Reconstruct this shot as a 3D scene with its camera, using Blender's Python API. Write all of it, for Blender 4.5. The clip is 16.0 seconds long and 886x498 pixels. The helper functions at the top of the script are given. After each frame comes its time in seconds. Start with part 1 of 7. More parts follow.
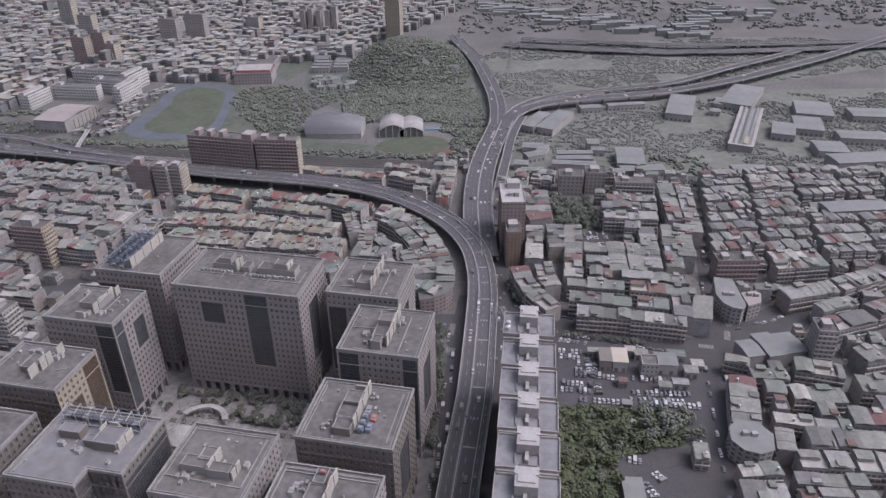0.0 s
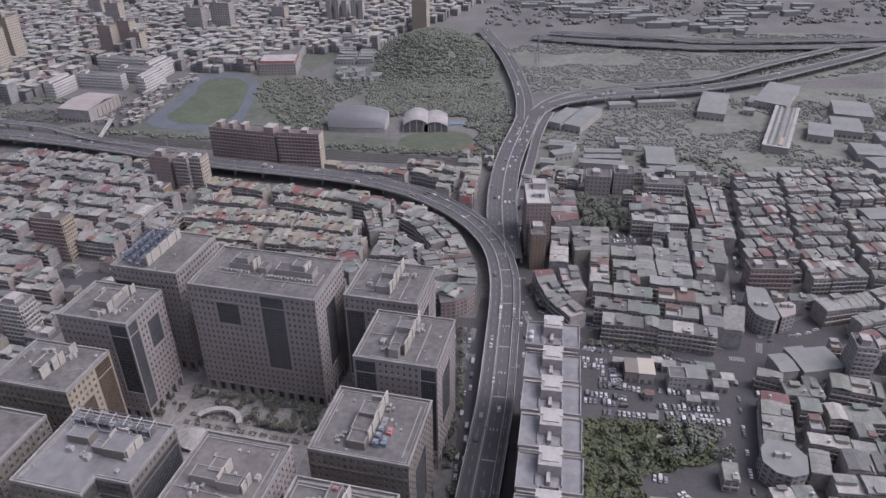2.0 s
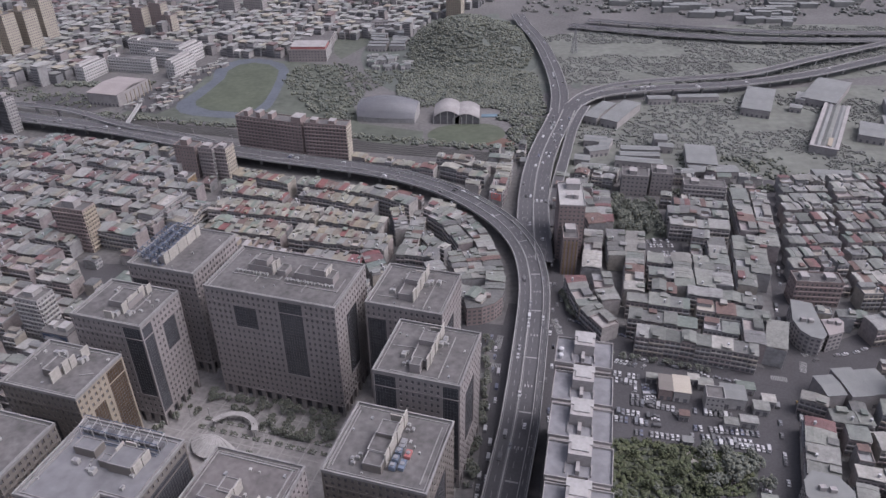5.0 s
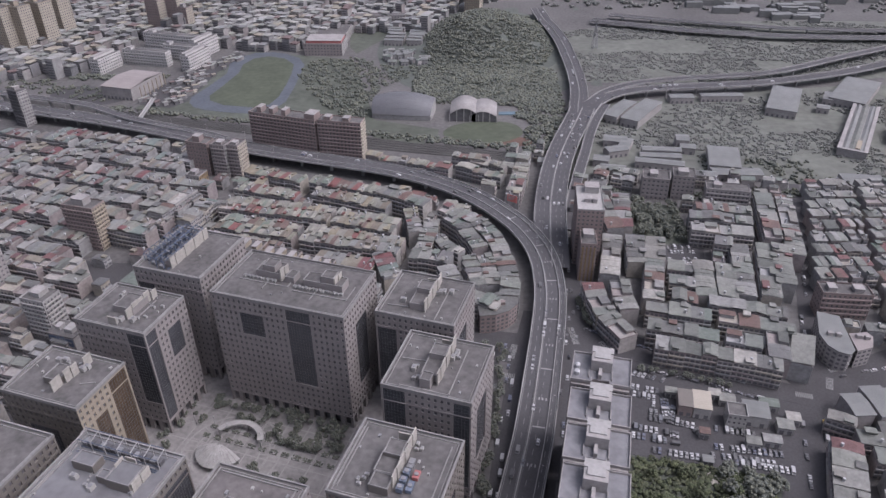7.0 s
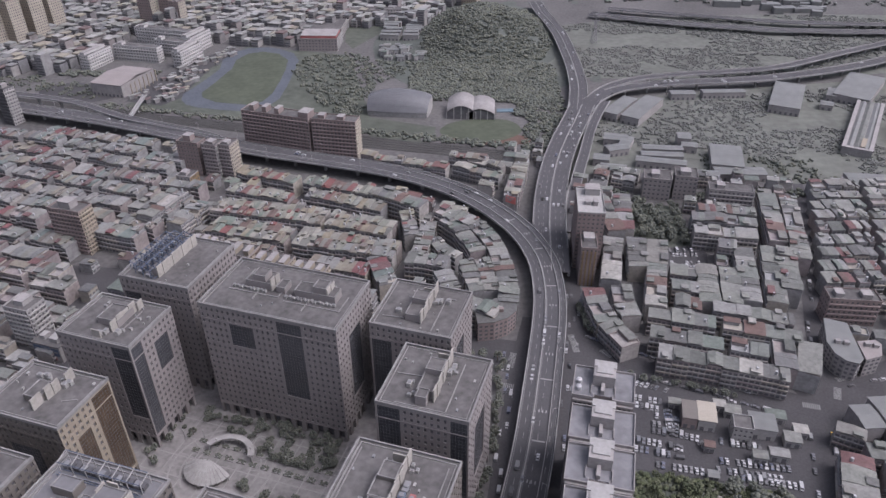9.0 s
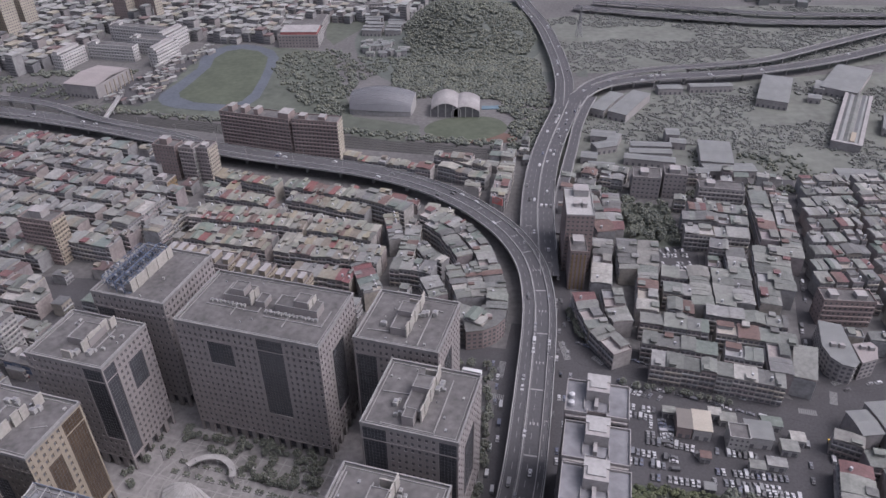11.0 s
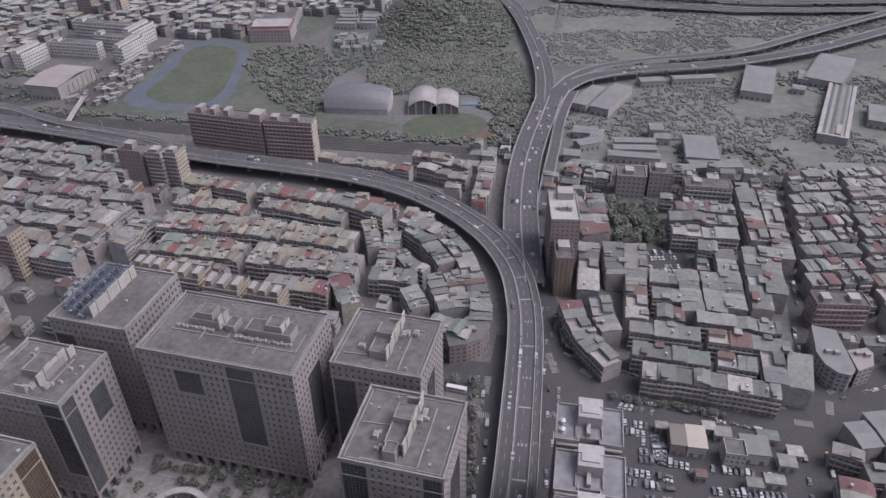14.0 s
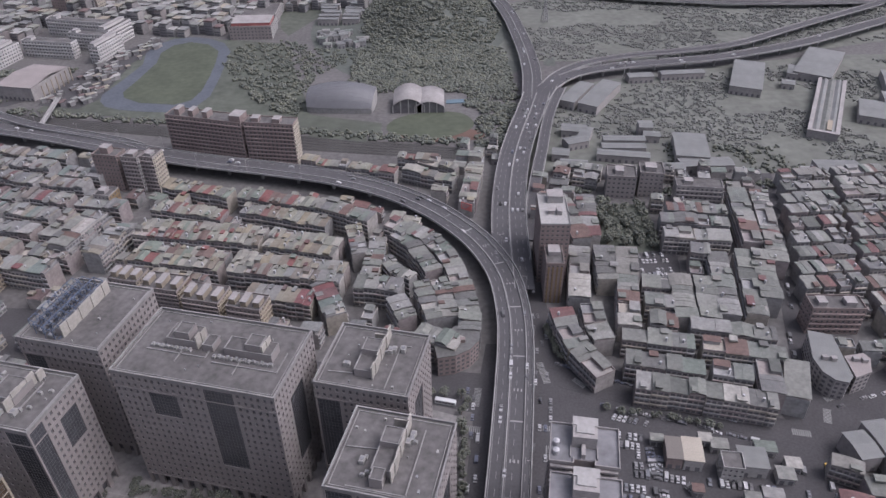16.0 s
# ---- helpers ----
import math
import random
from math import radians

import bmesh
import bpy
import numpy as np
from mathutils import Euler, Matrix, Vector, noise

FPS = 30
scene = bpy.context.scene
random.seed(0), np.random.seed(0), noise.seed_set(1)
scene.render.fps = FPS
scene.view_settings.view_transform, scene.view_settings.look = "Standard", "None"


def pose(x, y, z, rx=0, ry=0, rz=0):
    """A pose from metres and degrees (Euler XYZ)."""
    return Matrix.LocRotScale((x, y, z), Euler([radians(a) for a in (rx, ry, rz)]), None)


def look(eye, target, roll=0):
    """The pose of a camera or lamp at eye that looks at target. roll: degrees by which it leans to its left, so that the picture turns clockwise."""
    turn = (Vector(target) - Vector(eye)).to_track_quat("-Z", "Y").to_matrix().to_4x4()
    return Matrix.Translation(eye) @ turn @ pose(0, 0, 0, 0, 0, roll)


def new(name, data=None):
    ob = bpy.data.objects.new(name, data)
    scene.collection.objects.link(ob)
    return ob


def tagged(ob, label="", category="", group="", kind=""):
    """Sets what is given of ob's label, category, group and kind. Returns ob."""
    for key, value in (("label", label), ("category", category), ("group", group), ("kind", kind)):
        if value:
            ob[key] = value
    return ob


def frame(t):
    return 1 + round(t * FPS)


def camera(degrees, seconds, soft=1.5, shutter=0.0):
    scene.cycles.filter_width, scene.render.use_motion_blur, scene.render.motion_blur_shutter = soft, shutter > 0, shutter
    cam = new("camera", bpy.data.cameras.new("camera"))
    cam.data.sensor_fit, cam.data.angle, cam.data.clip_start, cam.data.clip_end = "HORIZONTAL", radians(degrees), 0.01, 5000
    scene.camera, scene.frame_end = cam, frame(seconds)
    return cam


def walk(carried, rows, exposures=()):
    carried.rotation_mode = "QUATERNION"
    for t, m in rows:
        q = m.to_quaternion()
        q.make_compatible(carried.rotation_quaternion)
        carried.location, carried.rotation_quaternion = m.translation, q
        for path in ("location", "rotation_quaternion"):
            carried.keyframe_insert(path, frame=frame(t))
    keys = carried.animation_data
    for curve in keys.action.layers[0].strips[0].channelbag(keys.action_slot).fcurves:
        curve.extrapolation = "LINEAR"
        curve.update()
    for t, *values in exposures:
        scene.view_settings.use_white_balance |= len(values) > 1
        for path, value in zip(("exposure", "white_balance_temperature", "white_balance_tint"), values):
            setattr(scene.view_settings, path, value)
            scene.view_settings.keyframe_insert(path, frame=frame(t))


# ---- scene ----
cam = camera(63.3, 16.0, soft=1.5)
PATH = [
    (0, (0.037, 1.745, 290.051), (0.079, 3.48, 289.058), -0.7),
    (0.5, (-0.197, 5.629, 290.057), (-0.175, 7.362, 289.058), -0.7),
    (1, (-0.133, 9.521, 290.084), (-0.141, 11.25, 289.08), -0.6),
    (1.5, (0.053, 13.344, 290.139), (0.044, 15.071, 289.129), -0.5),
    (2, (0.307, 17.159, 290.187), (0.287, 18.882, 289.171), -0.5),
    (2.5, (0.525, 21.019, 290.26), (0.491, 22.738, 289.238), -0.5),
    (3, (0.651, 24.903, 290.336), (0.603, 26.618, 289.308), -0.5),
    (3.5, (0.748, 28.762, 290.415), (0.688, 30.473, 289.382), -0.4),
    (4, (0.841, 32.594, 290.472), (0.768, 34.301, 289.432), -0.4),
    (6.5, (1.081, 51.841, 290.819), (0.946, 53.527, 289.751), -0.4),
    (7, (1.226, 55.757, 290.863), (1.083, 57.44, 289.791), -0.4),
    (7.5, (1.309, 59.666, 290.899), (1.16, 61.344, 289.821), -0.3),
    (8, (1.029, 63.52, 290.917), (0.876, 65.196, 289.835), -0.4),
    (8.5, (0.813, 67.428, 290.937), (0.667, 69.101, 289.851), -0.4),
    (9, (0.66, 71.413, 290.949), (0.524, 73.084, 289.858), -0.4),
    (11.5, (-0.146, 91.148, 291.265), (-0.236, 92.806, 290.15), -0.6),
    (12, (-0.282, 95.117, 291.299), (-0.364, 96.772, 290.179), -0.6),
    (12.5, (-0.357, 99.102, 291.327), (-0.43, 100.754, 290.202), -0.6),
    (13, (-0.442, 103.071, 291.371), (-0.505, 104.72, 290.241), -0.6),
    (13.5, (-0.54, 106.964, 291.414), (-0.594, 108.611, 290.28), -0.6),
    (14, (-0.543, 110.826, 291.458), (-0.589, 112.469, 290.319), -0.7),
    (14.5, (-0.502, 114.736, 291.474), (-0.54, 116.376, 290.331), -0.7),
    (15, (-0.438, 118.699, 291.468), (-0.467, 120.336, 290.32), -0.8),
    (15.5, (-0.442, 122.677, 291.448), (-0.462, 124.312, 290.296), -0.7),
    (16, (-0.539, 126.757, 291.436), (-0.55, 128.388, 290.278), -0.7),
]
walk(cam, [(t, look(eye, target, roll)) for t, eye, target, roll in PATH], [(0, 0.65, 5940, 21), (16, 0.56, 5940, 21)])

# ---- world and sun ----
SUN_EL, SUN_AZ = 57.0, 98.0          # degrees; azimuth clockwise from +y
world = bpy.data.worlds.new("hazy_sky")
scene.world = world
world.use_nodes = True
wn = world.node_tree
wn.nodes.clear()
w_out = wn.nodes.new("ShaderNodeOutputWorld")
w_bg = wn.nodes.new("ShaderNodeBackground")
w_sky = wn.nodes.new("ShaderNodeTexSky")
w_sky.sky_type = "NISHITA"
w_sky.sun_disc = False
w_sky.sun_elevation = radians(SUN_EL)
w_sky.sun_rotation = radians(SUN_AZ)
w_sky.air_density = 1.0
w_sky.dust_density = 7.0
w_sky.ozone_density = 1.0
w_bg.inputs["Strength"].default_value = 0.15
# a hazy sky has little blue
w_bw = wn.nodes.new("ShaderNodeRGBToBW")
w_mix = wn.nodes.new("ShaderNodeMix")
w_mix.data_type = "RGBA"
w_mix.inputs[0].default_value = 0.6
wn.links.new(w_sky.outputs[0], w_bw.inputs[0])
wn.links.new(w_sky.outputs[0], w_mix.inputs[6])
wn.links.new(w_bw.outputs[0], w_mix.inputs[7])
wn.links.new(w_mix.outputs[2], w_bg.inputs["Color"])
wn.links.new(w_bg.outputs[0], w_out.inputs["Surface"])

sun_data = bpy.data.lights.new("sun", "SUN")
sun_data.energy = 0.75
sun_data.angle = radians(42)
sun_data.color = (1.0, 0.95, 0.88)
sun = new("sun", sun_data)
sun.matrix_world = look((0, 0, 900), (-math.sin(radians(SUN_AZ)) * math.cos(radians(SUN_EL)),
                                      -math.cos(radians(SUN_AZ)) * math.cos(radians(SUN_EL)),
                                      900 - math.sin(radians(SUN_EL))))

# ---- materials ----


def mat(name, col, rough=0.85, var=0.22, fine=1.2, coarse=0.07, metal=0.0, bump=0.0,
        palette=None, island=False, wave=0.0, coords="Object", spec=0.3):
    m = bpy.data.materials.new(name)
    m.use_nodes = True
    nt = m.node_tree
    bs = nt.nodes["Principled BSDF"]
    bs.inputs["Roughness"].default_value = rough
    bs.inputs["Metallic"].default_value = metal
    bs.inputs["Specular IOR Level"].default_value = spec
    tc = nt.nodes.new("ShaderNodeTexCoord")
    src = tc.outputs[coords]
    if palette:
        ramp = nt.nodes.new("ShaderNodeValToRGB")
        ramp.color_ramp.interpolation = "CONSTANT"
        els = ramp.color_ramp.elements
        for i, c in enumerate(palette):
            e = els[i] if i < 2 else els.new(i / len(palette))
            e.position = i / len(palette)
            e.color = (*c, 1)
        if island:
            g = nt.nodes.new("ShaderNodeNewGeometry")
            nt.links.new(g.outputs["Random Per Island"], ramp.inputs[0])
        else:
            oi = nt.nodes.new("ShaderNodeObjectInfo")
            nt.links.new(oi.outputs["Random"], ramp.inputs[0])
        base = ramp.outputs[0]
    else:
        rgb = nt.nodes.new("ShaderNodeRGB")
        rgb.outputs[0].default_value = (*col, 1)
        base = rgb.outputs[0]
    n1 = nt.nodes.new("ShaderNodeTexNoise")
    n1.inputs["Scale"].default_value = fine
    n1.inputs["Detail"].default_value = 4
    n2 = nt.nodes.new("ShaderNodeTexNoise")
    n2.inputs["Scale"].default_value = coarse
    n2.inputs["Detail"].default_value = 5
    nt.links.new(src, n1.inputs["Vector"])
    nt.links.new(src, n2.inputs["Vector"])
    add = nt.nodes.new("ShaderNodeMath")
    add.operation = "ADD"
    nt.links.new(n1.outputs["Fac"], add.inputs[0])
    nt.links.new(n2.outputs["Fac"], add.inputs[1])
    mr = nt.nodes.new("ShaderNodeMapRange")
    mr.inputs["From Min"].default_value = 0.65
    mr.inputs["From Max"].default_value = 1.35
    mr.inputs["To Min"].default_value = 1 - var
    mr.inputs["To Max"].default_value = 1 + var
    nt.links.new(add.outputs[0], mr.inputs["Value"])
    mul = nt.nodes.new("ShaderNodeMix")
    mul.data_type, mul.blend_type = "RGBA", "MULTIPLY"
    mul.inputs[0].default_value = 1
    nt.links.new(base, mul.inputs[6])
    nt.links.new(mr.outputs[0], mul.inputs[7])
    nt.links.new(mul.outputs[2], bs.inputs["Base Color"])
    if bump or wave:
        b = nt.nodes.new("ShaderNodeBump")
        b.inputs["Strength"].default_value = bump or wave
        b.inputs["Distance"].default_value = 0.15
        if wave:
            wv = nt.nodes.new("ShaderNodeTexWave")
            wv.inputs["Scale"].default_value = 1.3
            nt.links.new(src, wv.inputs["Vector"])
            nt.links.new(wv.outputs["Fac"], b.inputs["Height"])
        else:
            nt.links.new(n1.outputs["Fac"], b.inputs["Height"])
        nt.links.new(b.outputs[0], bs.inputs["Normal"])
    return m


def grey(v, w=0.0):
    return (v * (1 + w), v, v * (1 - w))


M_GROUND = mat("city_ground", (0.096, 0.092, 0.090), 0.95, 0.35, 0.25, 0.012)
M_ASPHALT = mat("asphalt", (0.052, 0.050, 0.052), 0.9, 0.25, 0.8, 0.04)
M_DECK = mat("deck_asphalt", (0.066, 0.064, 0.067), 0.9, 0.18, 0.7, 0.03)
M_LINE = mat("road_paint", (0.215, 0.215, 0.208), 0.8, 0.3, 2.0)
M_PAVE = mat("plaza_paving", (0.170, 0.162, 0.157), 0.9, 0.35, 0.35, 0.05)
M_BALLAST = mat("rail_ballast", (0.062, 0.060, 0.056), 0.95, 0.3, 0.4, 0.03, spec=0.1)
M_KERB = mat("kerb_concrete", (0.210, 0.203, 0.196), 0.9, 0.2)
M_CONC = mat("viaduct_concrete", (0.24, 0.235, 0.23), 0.9, 0.25, 0.5, 0.05)
M_TILE = mat("pinkish_tile", (0.212, 0.194, 0.188), 0.8, 0.12, 1.5, 0.06)
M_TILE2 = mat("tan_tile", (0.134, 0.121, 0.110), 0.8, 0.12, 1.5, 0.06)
M_ROOF = mat("roof_screed", (0.096, 0.091, 0.089), 0.92, 0.4, 0.35, 0.06)
M_PINKROOF = mat("pinkish_roof_screed", (0.106, 0.097, 0.095), 0.92, 0.35, 0.3, 0.06)
M_ROOFL = mat("pale_roof_screed", (0.130, 0.128, 0.133), 0.9, 0.22, 0.2, 0.05)
M_ROOFB = mat("bluish_roof_coating", (0.148, 0.147, 0.154), 0.85, 0.3, 0.25, 0.09)
M_COPE = mat("parapet_coping", (0.195, 0.189, 0.184), 0.88, 0.25, 0.6, 0.1)
M_PARA = mat("parapet_render", (0.239, 0.225, 0.219), 0.88, 0.2, 0.6, 0.1)
M_SCREEN = mat("cream_screen_wall", (0.290, 0.274, 0.248), 0.85, 0.2, 0.8, 0.1)
M_WHITE = mat("white_render", (0.27, 0.262, 0.254), 0.85, 0.18, 0.6, 0.08)
M_BRONZE = mat("bronze_curtain_glass", (0.070, 0.050, 0.034), 0.25, 0.3, 0.4, 0.05, spec=0.5)
M_SCHOOL = mat("bright_white_render", (0.370, 0.361, 0.348), 0.85, 0.15, 0.5, 0.06)
M_GLASS = mat("dark_window_glass", (0.115, 0.112, 0.118), 0.18, 0.3, 0.35, 0.05, spec=0.5)
M_CURTAIN = mat("dark_curtain_glass", (0.056, 0.058, 0.064), 0.15, 0.3, 0.3, 0.04, spec=0.5)
M_FRAME = mat("dark_window_frame", (0.085, 0.083, 0.086), 0.5, 0.15)
M_STEEL = mat("grey_steel", (0.224, 0.224, 0.230), 0.5, 0.2, 1.0, metal=0.4)
M_BLUE = mat("blue_steel", (0.068, 0.088, 0.130), 0.55, 0.2)
M_BLUEW = mat("pale_blue_machine", (0.118, 0.142, 0.182), 0.6, 0.2)
M_RED = mat("red_paint", (0.3, 0.11, 0.105), 0.6, 0.25)
M_REDBRICK = mat("red_brick_tile", (0.200, 0.163, 0.153), 0.85, 0.2, 0.6, 0.06)
# cream surfaces, and tower sides brightened in colour for the sun
M_CREAM = mat("cream_tile", (0.30, 0.272, 0.228), 0.85, 0.15)
# also the tan tile's lit version on east faces
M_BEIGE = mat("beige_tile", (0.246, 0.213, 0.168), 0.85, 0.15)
M_OCHRE = mat("ochre_tile", (0.180, 0.130, 0.074), 0.85, 0.2)
M_PINK = mat("pink_tile", (0.215, 0.192, 0.185), 0.85, 0.15)
M_AC = mat("air_conditioner_shell", (0.272, 0.266, 0.255), 0.6, 0.15)
WALLS = [(0.233, 0.218, 0.208), (0.198, 0.195, 0.193), (0.266, 0.252, 0.237), (0.215, 0.189, 0.179),
         (0.176, 0.174, 0.173), (0.250, 0.229, 0.199), (0.203, 0.179, 0.176), (0.226, 0.224, 0.222)]
M_HWALL = mat("house_render", (0.3, 0.3, 0.3), 0.9, 0.3, 0.5, 0.15, palette=WALLS)
ROOFS = [(0.211, 0.215, 0.206), (0.167, 0.172, 0.169), (0.249, 0.249, 0.242), (0.142, 0.142, 0.142), (0.184, 0.194, 0.181),
         (0.114, 0.120, 0.114), (0.221, 0.224, 0.212), (0.160, 0.088, 0.089), (0.159, 0.159, 0.163), (0.194, 0.206, 0.190),
         (0.267, 0.267, 0.267), (0.129, 0.129, 0.129), (0.206, 0.202, 0.192), (0.172, 0.185, 0.175), (0.225, 0.232, 0.216),
         (0.146, 0.099, 0.090), (0.241, 0.241, 0.241), (0.157, 0.163, 0.155), (0.152, 0.176, 0.160),
         (0.330, 0.322, 0.308), (0.200, 0.208, 0.194), (0.180, 0.184, 0.176)]
ROOFS = [(r * 0.74, g * 0.73, b * 0.70) for r, g, b in ROOFS]
M_HROOF = mat("corrugated_sheet", (0.4, 0.4, 0.4), 0.6, 0.28, 0.5, 0.12, palette=ROOFS, wave=0.25)
ROOFS_W = [(0.157, 0.154, 0.147), (0.168, 0.150, 0.122), (0.172, 0.172, 0.162), (0.108, 0.062, 0.062), (0.147, 0.152, 0.139),
           (0.182, 0.168, 0.135), (0.104, 0.076, 0.073), (0.163, 0.166, 0.160), (0.127, 0.127, 0.125), (0.154, 0.154, 0.134),
           (0.138, 0.064, 0.065), (0.205, 0.200, 0.190), (0.104, 0.104, 0.104), (0.118, 0.138, 0.126), (0.150, 0.136, 0.118),
           (0.166, 0.164, 0.156), (0.164, 0.169, 0.153), (0.127, 0.112, 0.100), (0.140, 0.140, 0.136), (0.176, 0.172, 0.158)]
M_HROOFW = mat("coloured_corrugated_sheet", (0.4, 0.4, 0.4), 0.6, 0.28, 0.5, 0.12, palette=ROOFS_W, wave=0.25)
M_HWALL_I = mat("house_render_mixed", (0.3, 0.3, 0.3), 0.9, 0.3, 0.5, 0.15, palette=WALLS, island=True)
M_HROOF_I = mat("corrugated_sheet_mixed", (0.4, 0.4, 0.4), 0.6, 0.28, 0.5, 0.12, palette=ROOFS, wave=0.25, island=True)
M_HROOFW_I = mat("coloured_corrugated_sheet_mixed", (0.4, 0.4, 0.4), 0.6, 0.28, 0.5, 0.12, palette=ROOFS_W, wave=0.25, island=True)
M_HROOFC_I = mat("bright_coloured_sheet_mixed", (0.4, 0.4, 0.4), 0.6, 0.28, 0.5, 0.12, palette=[(r * 1.08, g * 1.06, b * 0.97) for r, g, b in ROOFS_W], wave=0.25, island=True)
M_TANK = mat("steel_water_tank", (0.36, 0.36, 0.365), 0.5, 0.15, metal=0.2)
M_BARK = mat("bark", (0.10, 0.08, 0.06), 0.95, 0.3, 3.0)
LEAF = [(0.085, 0.092, 0.078), (0.095, 0.102, 0.084), (0.108, 0.112, 0.088), (0.078, 0.086, 0.076),
        (0.115, 0.118, 0.092), (0.09, 0.098, 0.084)]
M_LEAF = mat("foliage", (0.06, 0.07, 0.04), 0.9, 0.22, 0.9, 0.2, palette=LEAF, island=True)
LEAFG = [(0.055, 0.064, 0.035), (0.061, 0.070, 0.037), (0.049, 0.059, 0.033), (0.065, 0.071, 0.043), (0.052, 0.059, 0.037)]
M_LEAFG = mat("bright_foliage", (0.06, 0.09, 0.03), 0.9, 0.35, 0.9, 0.2, palette=LEAFG, island=True)
# far leaves paler and greyer than LEAF: distance haze put into the colour
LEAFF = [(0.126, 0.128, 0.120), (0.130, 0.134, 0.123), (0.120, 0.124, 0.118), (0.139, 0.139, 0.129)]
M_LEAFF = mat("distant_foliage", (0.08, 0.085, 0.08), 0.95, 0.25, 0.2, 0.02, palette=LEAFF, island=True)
M_GRASS = mat("sports_grass", (0.062, 0.071, 0.050), 0.95, 0.25, 0.15, 0.03)
M_LAWN = mat("rough_grass", (0.072, 0.079, 0.064), 0.95, 0.3, 0.12, 0.02)
# rough grass lifted towards grey, imitating haze over the valley
M_HAZEGRASS = mat("dry_valley_grass", (0.112, 0.116, 0.102), 0.95, 0.3, 0.12, 0.02)
M_TRACKB = mat("blue_running_track", (0.074, 0.083, 0.098), 0.9, 0.2, 0.3, 0.05)
M_CLAY = mat("red_clay", (0.102, 0.063, 0.051), 0.95, 0.3)
M_POOL = mat("pool_water", (0.110, 0.160, 0.190), 0.2, 0.15)
M_RUBBLE = mat("pale_rubble", (0.252, 0.238, 0.210), 0.95, 0.4, 0.6, 0.2)
CARC = [(0.440, 0.440, 0.440), (0.360, 0.360, 0.360), (0.450, 0.450, 0.450), (0.100, 0.100, 0.100), (0.200, 0.200, 0.200),
        (0.400, 0.400, 0.400), (0.140, 0.146, 0.157), (0.460, 0.460, 0.460), (0.110, 0.120, 0.160), (0.085, 0.085, 0.085)]
CARC = [(r * 0.78, g * 0.78, b * 0.78) for r, g, b in CARC]
M_CAR = mat("car_paint", (0.5, 0.5, 0.5), 0.3, 0.05, palette=CARC, spec=0.5)
M_TAXI = mat("taxi_paint", (0.55, 0.36, 0.05), 0.3, 0.05, spec=0.5)
M_BUS = mat("bus_paint", (0.45, 0.455, 0.45), 0.4, 0.08, spec=0.5)
M_TYRE = mat("tyre_rubber", (0.03, 0.03, 0.03), 0.9, 0.1)
M_SIGN = mat("red_billboard", (0.50, 0.16, 0.14), 0.7, 0.2)
# muted narrow greys: far walls hold the haze in their base colour
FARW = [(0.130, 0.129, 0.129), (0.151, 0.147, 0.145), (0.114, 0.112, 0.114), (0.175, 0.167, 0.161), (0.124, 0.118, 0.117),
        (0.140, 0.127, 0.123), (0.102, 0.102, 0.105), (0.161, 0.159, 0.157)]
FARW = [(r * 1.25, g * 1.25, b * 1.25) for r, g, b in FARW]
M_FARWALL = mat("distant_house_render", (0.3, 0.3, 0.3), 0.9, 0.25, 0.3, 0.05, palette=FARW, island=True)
M_WHROOF = mat("pale_sheet_roof", (0.142, 0.145, 0.140), 0.6, 0.15, 0.15, 0.04, wave=0.2)
M_ARENA = mat("zinc_vault", (0.140, 0.140, 0.146), 0.5, 0.12, 0.2, 0.03, metal=0.2)

# ---- mesh helpers ----


